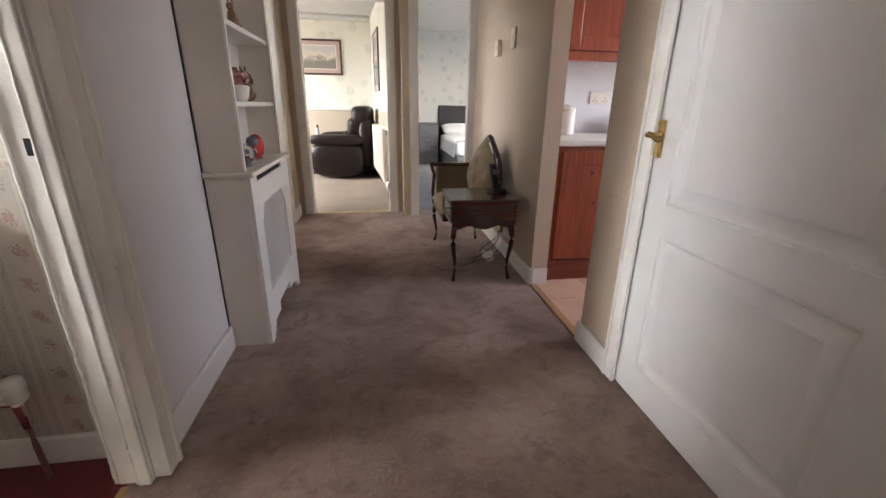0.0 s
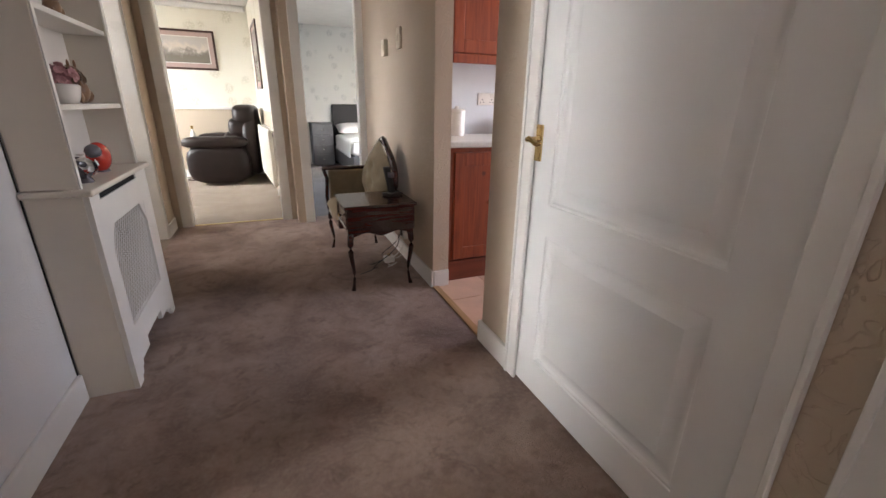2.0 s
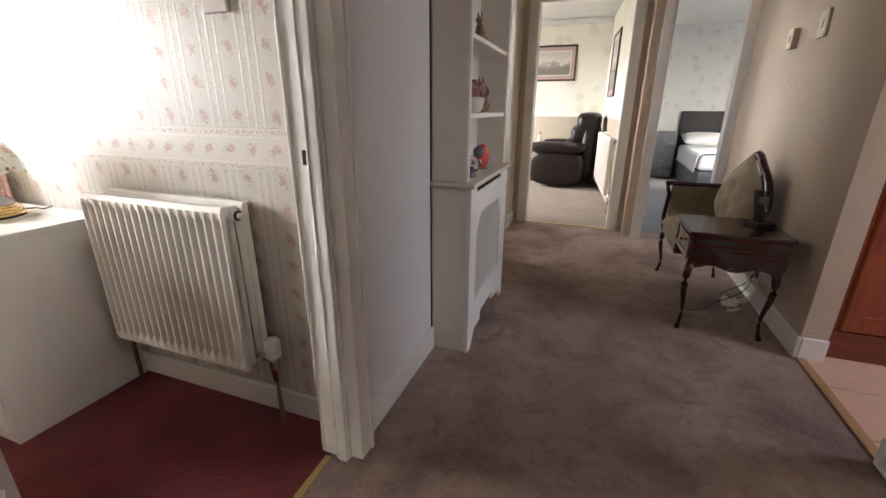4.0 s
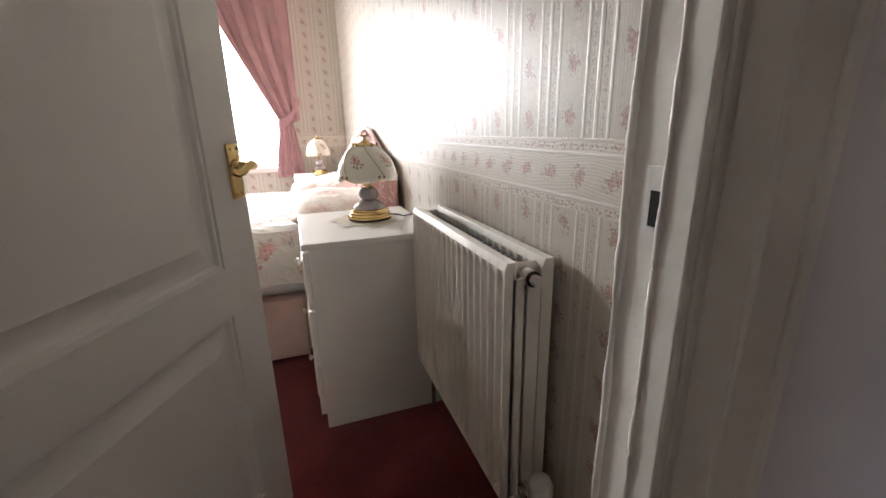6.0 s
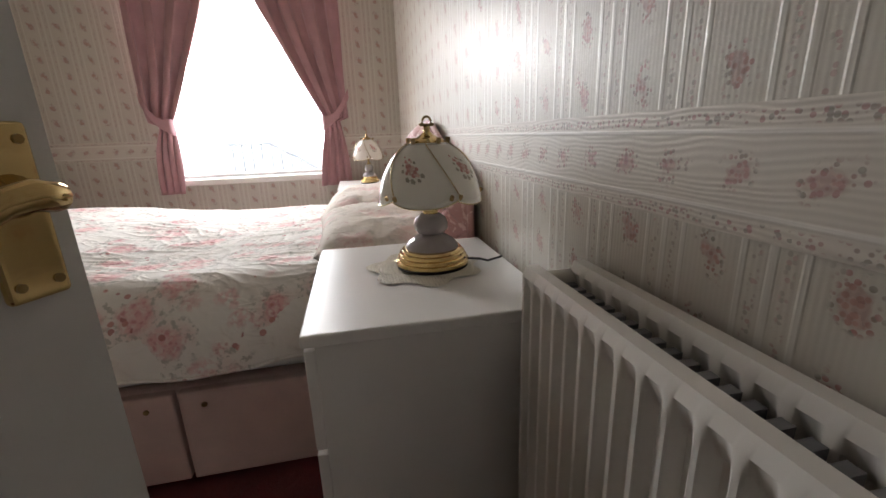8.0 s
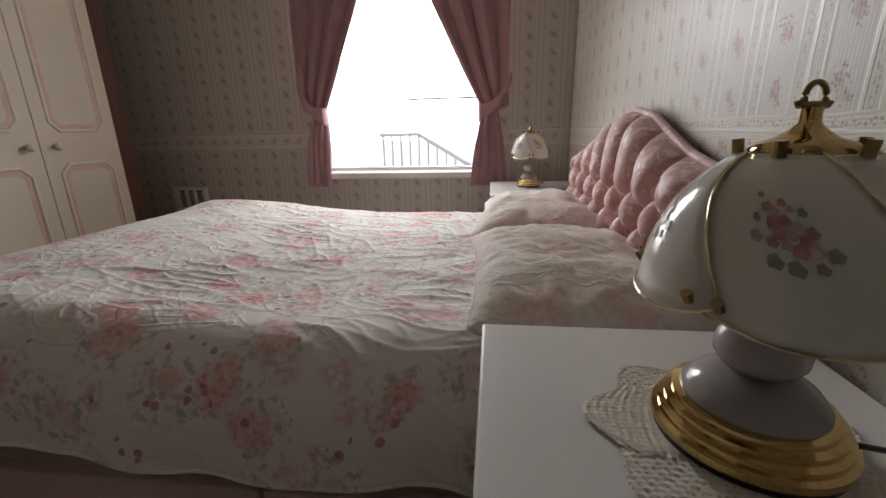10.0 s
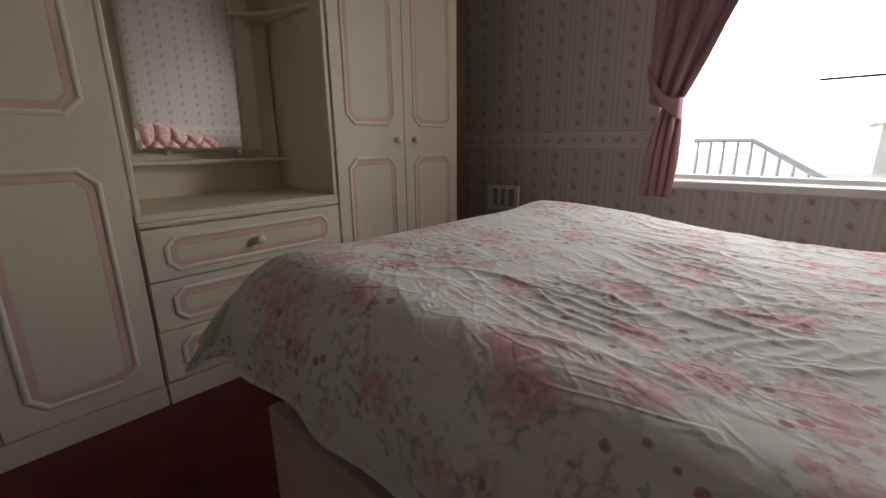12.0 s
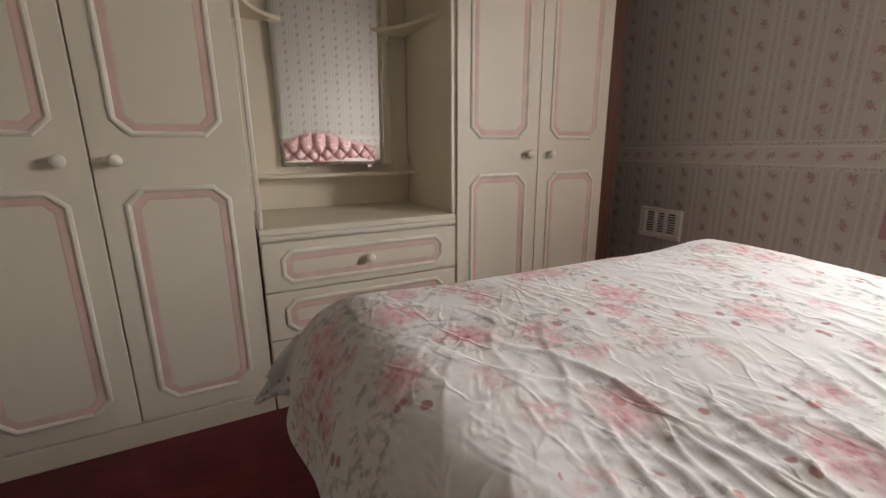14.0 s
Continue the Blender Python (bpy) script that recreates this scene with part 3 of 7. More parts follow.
# ---- floors and ceilings ----
structure("floor_hall", box(-0.612, -1.75, -0.12, XR + 0.01, 4.26, 0.0), M_CARPET, "worn grey-brown hall carpet with stains")
structure("floor_bedroom", box(BW - 0.1, BS - 0.1, -0.12, -0.612, 1.09, 0.0), M_RED, "deep red bedroom carpet")
structure("floor_lounge", box(-2.7, 4.262, -0.12, 0.46, LF + 0.1, 0.0), M_BEIGE, "light beige lounge carpet")
structure("floor_bedroom_2", box(0.49, 4.262, -0.12, 3.1, B2F + 0.1, 0.0), M_GREYCARPET, "grey carpet of the second bedroom")
structure("floor_bathroom", box(-2.1, 2.6, -0.12, -0.614, 4.25, 0.0), M_BEIGE, "pale bathroom floor")
kfloor = structure("floor_kitchen", box(XR + 0.012, 0.0, -0.12, 3.5, 3.0, -0.006), M_GROUT, "kitchen floor laid with pinkish beige tiles")

structure("ceiling_hall", box(-0.8, -1.75, H, 1.3, 4.3, H + 0.1), M_CEIL, "white ceiling")
structure("ceiling_bedroom", box(BW - 0.1, BS - 0.1, HB, -0.605, 1.2, HB + 0.1), M_CEILBED, "cream papered ceiling")
structure("ceiling_lounge", box(-2.7, 4.31, H, 0.46, LF + 0.1, H + 0.1), M_CEIL, "white lounge ceiling")
structure("ceiling_bedroom_2", box(0.49, 4.31, H, 3.1, B2F + 0.1, H + 0.1), M_CEIL, "white ceiling")
structure("ceiling_kitchen", box(1.31, 0.0, H, 3.5, 3.1, H + 0.1), M_CEIL, "white ceiling")
structure("ceiling_bathroom", box(-2.1, 2.55, H, -0.81, 4.3, H + 0.1), M_CEIL, "white ceiling")

# ---- walls ----


def wall(name, boxes, mat, label=""):
    bm = bmesh.new()
    for b in boxes:
        add_box(bm, *b)
    return structure(name, bm, mat, label)


# hall, right side (facing the hall)
R1 = XR + 0.105
wall("wall_hall_east", [(XR, 1.285, 0, R1, 1.53, H), (XR, 1.53, DH, R1, 2.215, H), (XR, 2.215, 0, R1, 4.02, H),
                        (XR, 0.285, DH + 0.02, R1, 1.285, H), (XR, 0.18, 0, R1, 0.285, H), (XR, -1.75, 0, R1, -0.72, H), (XR, -0.72, DH + 0.02, R1, 0.18, H)], M_HALL,
     "cream relief wallpaper, rubbed at the corners")
wall("wall_cupboard_back", [(R1 + 0.5, -0.8, 0, R1 + 0.55, 1.38, H), (R1 + 0.002, 1.36, 0, R1 + 0.5, 1.42, H)], M_CEIL, "plain cupboard wall")
# hall, left side
wall("wall_hall_west", [(XL - 0.06, 0.985, 0, XL, 2.46, H), (XL - 0.06, -1.75, 0, XL, 0.07, H), (XL - 0.06, 0.07, DH + 0.02, XL, 0.985, H)], M_HALLPALE,
     "white relief wallpaper")
wall("wall_hall_west_far", [(-0.78, 2.46, 0, -0.64, 3.10, H), (-0.78, 3.10, DH, -0.64, 3.91, H), (-0.78, 3.91, 0, -0.64, LY, H), (-0.64, 2.40, 0, XL - 0.062, 2.46, H)], M_HALL,
     "cream relief wallpaper")
wall("wall_hall_south", [(-0.6, -1.87, 0, -0.2, -1.75, H), (0.8, -1.87, 0, 1.23, -1.75, H), (-0.2, -1.87, 2.35, 0.8, -1.75, H)], M_HALL, "cream relief wallpaper")
wall("wall_lounge_south", [(-2.7, LY, 0, -0.555, LY + 0.10, H), (-0.555, LY, 2.06, 0.345, LY + 0.10, H), (0.345, LY, 0, 0.42, LY + 0.10, H)], M_HALL, "cream relief wallpaper")
wall("wall_bedroom_2_south", [(0.425, B2Y + 0.002, 0, 0.53, LY + 0.10, H), (0.53, B2Y + 0.002, 2.06, 1.12, B2Y + 0.10, H), (1.12, B2Y, 0, 3.1, B2Y + 0.1, H)], M_HALL, "cream relief wallpaper")
# bedroom
wall("wall_bedroom_north", [(BW, BN, 0, XL - 0.062, BN + 0.1, HB)], M_PAPER_X, "floral striped wallpaper in cream and rose")
wall("wall_bedroom_south", [(BW, BS - 0.1, 0, BE, BS, HB)], M_PAPER_X, "floral striped wallpaper in cream and rose")
wall("wall_bedroom_east", [(BE, BS, 0, XL - 0.062, 0.07, HB), (BE, 0.07, DH + 0.02, XL - 0.062, 0.985, HB), (BE, 0.985, 0, XL - 0.062, BN, HB)], M_PAPER_Y, "floral striped wallpaper in cream and rose")
WY0, WY1, WZ0, WZ1 = -0.60, 0.62, 0.74, 2.08
wall("wall_bedroom_west", [(BW - 0.16, BS - 0.1, 0, BW, WY0, HB), (BW - 0.16, WY1, 0, BW, BN + 0.1, HB), (BW - 0.16, WY0, 0, BW, WY1, WZ0), (BW - 0.16, WY0, WZ1, BW, WY1, HB)], M_PAPER_Y,
     "floral striped wallpaper in cream and rose")
structure("wallpaper_border_north", box(BW + 0.004, BN - 0.003, 0.925, BE - 0.02, BN + 0.001, 1.055), M_BORDER_X, "wallpaper border with roses and vines")
structure("wallpaper_border_west", box(BW - 0.001, BS, 0.925, BW + 0.003, WY0 - 0.02, 1.055), M_BORDER_Y, "wallpaper border with roses and vines")
structure("wallpaper_border_west_2", box(BW - 0.001, WY1 + 0.02, 0.925, BW + 0.003, BN - 0.004, 1.055), M_BORDER_Y, "wallpaper border with roses and vines")
structure("wallpaper_border_south", box(BW + 0.004, BS - 0.001, 0.925, BE, BS + 0.003, 1.055), M_BORDER_X, "wallpaper border with roses and vines")
structure("wallpaper_border_east", box(BE - 0.003, BS + 0.004, 0.925, BE + 0.001, 0.03, 1.055), M_BORDER_Y, "wallpaper border with roses and vines")
# lounge
wall("wall_lounge_north", [(-2.7, LF, 0, 0.5, LF + 0.1, 1.0)], M_LOUNGELOW, "beige lower lounge wall")
wall("wall_lounge_north_upper", [(-2.7, LF, 1.0, 0.5, LF + 0.1, H)], M_LOUNGE, "cream leaf-patterned lounge wallpaper")
LWIN = (-2.8, 4.34, 0, -2.7, 5.4, H), (-2.8, 6.8, 0, -2.7, LF, H), (-2.8, 5.4, 0, -2.7, 6.8, 0.95), (-2.8, 5.4, 1.95, -2.7, 6.8, H)
wall("wall_lounge_west", LWIN, M_LOUNGE, "cream leaf-patterned lounge wallpaper")


def slanted(z0, z1):
    """The lounge's side wall, which leans in towards the far end."""
    bm = bmesh.new()
    pts = [(0.40, 4.342), (0.14, LF), (0.47, LF), (0.47, 4.342)]
    lo = [bm.verts.new((x, y, z0)) for x, y in pts]
    hi = [bm.verts.new((x, y, z1)) for x, y in pts]
    bm.faces.new(lo)
    bm.faces.new(hi)
    for i in range(4):
        bm.faces.new((lo[i], lo[(i + 1) % 4], hi[(i + 1) % 4], hi[i]))
    return bm


structure("wall_lounge_east", slanted(0, 1.0), M_LOUNGELOW, "beige lower lounge wall")
structure("wall_lounge_east_upper", slanted(1.0, H), M_LOUNGE, "cream leaf-patterned lounge wallpaper")
structure("dado_rail_lounge", box(-2.69, LF - 0.025, 0.99, 0.12, LF - 0.001, 1.035, bev=0.006), M_GLOSS, "white painted dado rail")
structure("cornice_lounge", box(-2.69, LF - 0.07, H - 0.08, 0.12, LF - 0.001, H - 0.001, bev=0.03), M_CEIL, "white plaster cornice")
structure("skirting_lounge", box(-2.69, LF - 0.018, 0, 0.12, LF - 0.001, 0.11, bev=0.005), M_GLOSS, "white skirting board")
# second bedroom
wall("wall_bedroom_2_north", [(0.42, B2F, 0, 3.1, B2F + 0.1, H)], M_BLUE, "pale grey leaf-patterned wallpaper")
wall("wall_bedroom_2_west", [(0.472, LY + 0.102, 0, 0.53, B2F, H)], M_BLUE, "pale grey leaf-patterned wallpaper")
wall("wall_bedroom_2_east", [(3.0, B2Y + 0.1, 0, 3.1, 4.9, H), (3.0, 6.3, 0, 3.1, B2F, H), (3.0, 4.9, 0, 3.1, 6.3, 0.9), (3.0, 4.9, 2.1, 3.1, 6.3, H)], M_BLUE, "pale grey leaf-patterned wallpaper")
# kitchen
wall("wall_kitchen_north", [(R1, 2.86, 0, 3.5, 2.96, H)], M_WALLTILE, "white tiled kitchen wall")
wall("wall_kitchen_east", [(3.4, 0.0, 0, 3.5, 1.2, H), (3.4, 2.3, 0, 3.5, 2.86, H), (3.4, 1.2, 0, 3.5, 2.3, 0.95), (3.4, 1.2, 2.1, 3.5, 2.3, H)], M_CEIL, "plain kitchen wall")
wall("wall_kitchen_south", [(1.79, 0.0, 0, 3.4, 0.1, H)], M_CEIL, "plain kitchen wall")
# bathroom beyond the hall
wall("wall_bathroom", [(-2.1, 2.5, 0, -0.78, 2.6, H), (-2.1, 2.6, 0, -2.0, 3.3, H), (-2.1, 3.8, 0, -2.0, LY, H), (-2.1, 3.3, 0, -2.0, 3.8, 1.5), (-2.1, 3.3, 1.95, -2.0, 3.8, H)], M_CEIL, "plain bathroom wall")

# ---- trim ----


def architrave_x(name, x, y0, y1, z1, w=0.065, out=-1, label="white gloss-painted door architrave", thick=0.016, mat=None):
    """Architrave round an opening in a wall that runs along y; out: the side it stands proud of."""
    bm = bmesh.new()
    a, b = (x, x + out * thick) if out > 0 else (x + out * thick, x)
    add_box(bm, a, y0 - w, 0, b, y0, z1 + w, bev=0.005)
    add_box(bm, a, y1, 0, b, y1 + w, z1 + w, bev=0.005)
    add_box(bm, a, y0, z1, b, y1, z1 + w, bev=0.005)
    c, d = (x + out * (thick - 0.002), x + out * (thick + 0.006)) if out > 0 else (x + out * (thick + 0.006), x + out * (thick - 0.002))
    add_box(bm, c, y0 - w, 0, d, y0 - w + 0.016, z1 + w, bev=0.003)
    add_box(bm, c, y1 + w - 0.016, 0, d, y1 + w, z1 + w, bev=0.003)
    return structure(name, bm, mat or M_GLOSS, label)


def architrave_y(name, y, x0, x1, z1, w=0.065, label="white gloss-painted door architrave"):
    bm = bmesh.new()
    add_box(bm, x0 - w, y - 0.016, 0, x0, y, z1 + w, bev=0.005)
    add_box(bm, x1, y - 0.016, 0, x1 + w, y, z1 + w, bev=0.005)
    add_box(bm, x0, y - 0.016, z1, x1, y, z1 + w, bev=0.005)
    return structure(name, bm, M_GLOSS, label)


def lining_x(name, x0, x1, y0, y1, z1, t=0.03, label="white gloss-painted door lining"):
    bm = bmesh.new()
    add_box(bm, x0, y0, 0, x1, y0 + t, z1, bev=0.003)
    add_box(bm, x0, y1 - t, 0, x1, y1, z1, bev=0.003)
    add_box(bm, x0, y0 + t, z1 - t, x1, y1 - t, z1, bev=0.003)
    return structure(name, bm, M_GLOSS, label)


def lining_y(name, y0, y1, x0, x1, z1, t=0.03, label="white gloss-painted door lining"):
    bm = bmesh.new()
    add_box(bm, x0, y0, 0, x0 + t, y1, z1, bev=0.003)
    add_box(bm, x1 - t, y0, 0, x1, y1, z1, bev=0.003)
    add_box(bm, x0 + t, y0, z1 - t, x1 - t, y1, z1, bev=0.003)
    return structure(name, bm, M_GLOSS, label)


# bedroom doorway
BJ0, BJ1 = 0.100, 0.950
frame_bm = bmesh.new()
for a, b in ((0.070, BJ0), (BJ1, 0.985)):
    add_box(frame_bm, BE - 0.002, a, 0, XL + 0.002, b, DH, bev=0.003)
add_box(frame_bm, BE - 0.002, BJ0, DH - 0.03, XL + 0.002, BJ1, DH, bev=0.003)
add_box(frame_bm, -0.575, BJ1 - 0.014, 0, XL - 0.0, BJ1, DH - 0.03, bev=0.003)     # stop
add_box(frame_bm, -0.612, BJ0, 0, XL - 0.0, BJ0 + 0.014, DH - 0.03, bev=0.003)
bed_frame = structure("door_frame_bedroom", frame_bm, M_OLDGLOSS, "white gloss-painted door frame, thick with old paint")
part("strike_plate", box(-0.612, BJ1 - 0.003, 0.945, -0.583, BJ1 - 0.0005, 1.035), M_GLOSS, bed_frame)
# solid black block paints the shade of the latch hole
part("latch_hole", box(-0.602, BJ1 - 0.0042, 0.972, -0.588, BJ1 - 0.0005, 1.010), M_JOINTSHADE, bed_frame, "latch hole with its shade painted black")
architrave_x("architrave_bedroom_hall", XL, 0.09, 0.962, DH, 0.07, 1, thick=0.045, mat=M_OLDGLOSS)
architrave_x("architrave_bedroom", BE, 0.09, 0.960, DH, 0.026, -1, thick=0.016, mat=M_OLDGLOSS)


def paint_ridge(x, y, r, seed):
    """A lumpy edge of old paint built up along an upright arris, knocked in places."""
    pts, rad = [], []
    for k in range(161):
        z = 0.01 + 1.98 * k / 160
        n = noise.noise(Vector((seed, 0.0, z * 9))) + 0.6 * noise.noise(Vector((seed + 5, 0.0, z * 31)))
        pts.append((x + 0.002 * noise.noise(Vector((seed, 3.0, z * 6))), y + 0.0025 * noise.noise(Vector((seed, 7.0, z * 8))), z))
        rad.append(r * max(0.35, 0.85 + 0.5 * n))
    return part("paint_ridge", tube(pts, r, 8, None, rad), M_OLDGLOSS, bed_frame, "lumpy ridge of old paint", True)


paint_ridge(BE - 0.003, BJ1 - 0.001, 0.0065, 2.0)
paint_ridge(-0.576, BJ1 - 0.013, 0.005, 6.0)
paint_ridge(XL + 0.044, 0.963, 0.0045, 9.0)
structure("threshold_bedroom", box(-0.622, BJ0 + 0.014, -0.002, -0.600, BJ1 - 0.014, 0.006, bev=0.002), M_STRIP, "brass threshold strip")
# cupboard door on the other side of the hall
lining_x("door_frame_cupboard", XR - 0.002, R1, 0.285, 1.285, DH + 0.02, 0.052)
stop_bm = box(XR + 0.046, 0.337, 0, R1 - 0.002, 0.355, 2.0)
add_box(stop_bm, XR + 0.046, 1.185, 0, R1 - 0.002, 1.233, 2.0)
structure("door_stop_cupboard", stop_bm, M_GLOSS, "white door stop")
structure("ceiling_cupboard", box(1.232, -0.9, H, 1.80, -0.002, H + 0.1), M_CEIL, "plain ceiling")
structure("wall_cupboard_south", box(R1 + 0.001, -0.9, 0, 1.78, -0.802, H), M_CEIL, "plain wall")
architrave_x("architrave_cupboard", XR, 0.335, 1.205, DH - 0.03, 0.07, -1)
architrave_x("architrave_side_door", XR, -0.66, 0.11, DH - 0.03, 0.075, -1)
lining_x("door_frame_side", XR - 0.002, R1, -0.72, 0.18, DH + 0.02, 0.06)
# lounge, second bedroom, bathroom
lining_y("door_frame_lounge", LY - 0.004, LY + 0.104, -0.555, 0.345, 2.06, 0.06)
architrave_y("architrave_lounge", LY, -0.50, 0.29, 2.00, 0.085)
lining_y("door_frame_bedroom_2", B2Y - 0.004, B2Y + 0.104, 0.53, 1.115, 2.06, 0.05)
architrave_y("architrave_bedroom_2", B2Y, 0.58, 1.06, 2.01, 0.085)
lining_x("door_frame_bathroom", -0.783, -0.637, 3.10, 3.91, DH, 0.03)
architrave_x("architrave_bathroom", -0.64, 3.125, 3.885, DH - 0.03, 0.03, 1, thick=0.008)
structure("threshold_lounge", box(-0.49, LY + 0.01, -0.002, 0.285, LY + 0.04, 0.005), M_STRIP, "brass threshold strip")
structure("threshold_kitchen", box(XR - 0.005, 1.54, -0.004, XR + 0.035, 2.21, 0.008, bev=0.003), M_OAKSTRIP, "worn wooden threshold strip")


def skirting(name, bx, label="white gloss-painted skirting board"):
    return structure(name, box(*bx, bev=0.006), M_GLOSS, label)


skirting("skirting_hall_west", (XL, 1.036, 0, XL + 0.018, 1.69, 0.115))
skirting("skirting_hall_east", (XR - 0.018, 1.277, 0, XR, 1.545, 0.11))
skirting("skirting_hall_east_far", (XR - 0.018, 2.20, 0, XR, 4.04, 0.11))
skirting("skirting_kitchen_jamb", (XR, 2.197, 0, R1, 2.2145, 0.11))
skirting("skirting_kitchen_jamb_2", (XR, 1.5305, 0, R1, 1.545, 0.11))
skirting("skirting_bedroom_north", (BW, BN - 0.018, 0, BE - 0.018, BN, 0.10))
skirting("skirting_bedroom_west", (BW, BS, 0, BW + 0.018, BN - 0.02, 0.10))
skirting("skirting_lounge_side", (-0.64, 3.925, 0, -0.624, LY - 0.018, 0.11))


# ---- doors ----
def lever_handle(parent, side, x, mat, y):
    """Long plate with a scrolled lever; side -1 or 1 is the face it stands on."""
    plate = part("handle_plate", box(x - 0.02, min(y, y + side * 0.009), 0.930, x + 0.02, max(y, y + side * 0.009), 1.055, bev=0.004, seg=3), mat, parent, "brass handle plate")
    bm = bmesh.new()
    for z in (0.942, 1.043):
        for dx in (-0.012, 0.012):
            tube([(x + dx, y + side * 0.008, z), (x + dx, y + side * 0.0105, z)], 0.0035, 8, bm)
    part("screws", bm, M_OLDBRASS, plate)
    z = 1.005
    boss = revolve([(0, 0), (0.016, 0), (0.015, 0.006), (0.010, 0.012), (0.0095, 0.03)], 18)
    for v in boss.verts:
        v.co = Vector((x + v.co.x, y + side * (0.005 + v.co.z), z + v.co.y))
    part("boss", boss, mat, plate, "", True)
    pts = [(x, y + side * 0.030, z), (x, y + side * 0.046, z), (x - 0.006, y + side * 0.056, z + 0.001), (x - 0.020, y + side * 0.060, z + 0.004),
           (x - 0.036, y + side * 0.060, z + 0.001), (x - 0.052, y + side * 0.059, z - 0.008), (x - 0.068, y + side * 0.058, z - 0.011), (x - 0.082, y + side * 0.056, z - 0.006), (x - 0.088, y + side * 0.054, z - 0.001)]
    bar = tube(pts, 0.008, 12, None, [0.009, 0.0095, 0.010, 0.0105, 0.0095, 0.009, 0.009, 0.008, 0.005])
    for v in bar.verts:
        v.co.y = y + side * (0.058 + (abs(v.co.y - y) - 0.058) * 0.75) if abs(v.co.x - x) > 0.015 else v.co.y
    part("lever", bar, mat, plate, "", True)
    return plate


def panel_door(name, w, label, faces=(-1, 1), handle=True, mirror=False):
    """A moulded two-panel door, hinge at x = 0, leaf towards +x, thickness along y."""
    root = new(name)
    tagged(root, label, "door", "", "structure")
    t = 0.020
    bm = box(0.10, -t + 0.0185, 0.10, w - 0.10, t - 0.0185, 1.90)
    for a in ((0.002, 0.008, 0.122, 1.985), (w - 0.122, 0.008, w, 1.985), (0.122, 0.008, w - 0.122, 0.150), (0.122, 0.672, w - 0.122, 0.785), (0.122, 1.868, w - 0.122, 1.985)):
        add_box(bm, a[0], -t, a[1], a[2], t, a[3])
    part("leaf", bm, M_DOOR, root)
    prof = [(0.0, 0.0), (0.002, -0.005), (0.009, -0.006), (0.015, -0.014), (0.022, -0.0175), (0.034, -0.0175), (0.062, -0.004), (0.065, -0.002)]
    for s in faces:
        for z0, z1 in ((0.150, 0.672), (0.785, 1.868)):
            bm = bmesh.new()
            moulding(bm, 0.122, z0, w - 0.122, z1, prof, 0.0, s * t, s, True)
            smooth_by_angle(part("panel", bm, M_DOOR, root), 25)
        if handle:
            lever_handle(root, s, w - 0.036, M_BRASS, s * t)
    return root


cup_door = panel_door("door_1", 0.888, "closed white moulded two-panel door with brass lever", (1,))
cup_door.matrix_basis = Matrix.Translation((XR + 0.026, 0.340, 0)) @ Euler((0, 0, radians(90))).to_matrix().to_4x4()
side_door = panel_door("door_3", 0.76, "closed white moulded two-panel door", (1,), False)
side_door.matrix_basis = Matrix.Translation((XR + 0.026, -0.655, 0)) @ Euler((0, 0, radians(90))).to_matrix().to_4x4()
bed_door = panel_door("door_2", 0.790, "open white moulded two-panel door with brass lever handles")
bed_door.matrix_basis = Matrix.Translation((-0.664, 0.112, 0)) @ Euler((0, 0, radians(153.9))).to_matrix().to_4x4()
# opaque slab added out of view to close the hall behind the fill lamp
fd = new("door_4")
tagged(fd, "plain white door slab added at the hall's unseen end", "door", "", "structure")
part("leaf", box(-0.18, -1.80, 0.01, 0.78, -1.76, 2.34, bev=0.004), M_DOOR, fd)

# ---- hall: bookcase over a radiator cover ----
Y0, Y1 = 1.695, 2.44
XF = -0.357


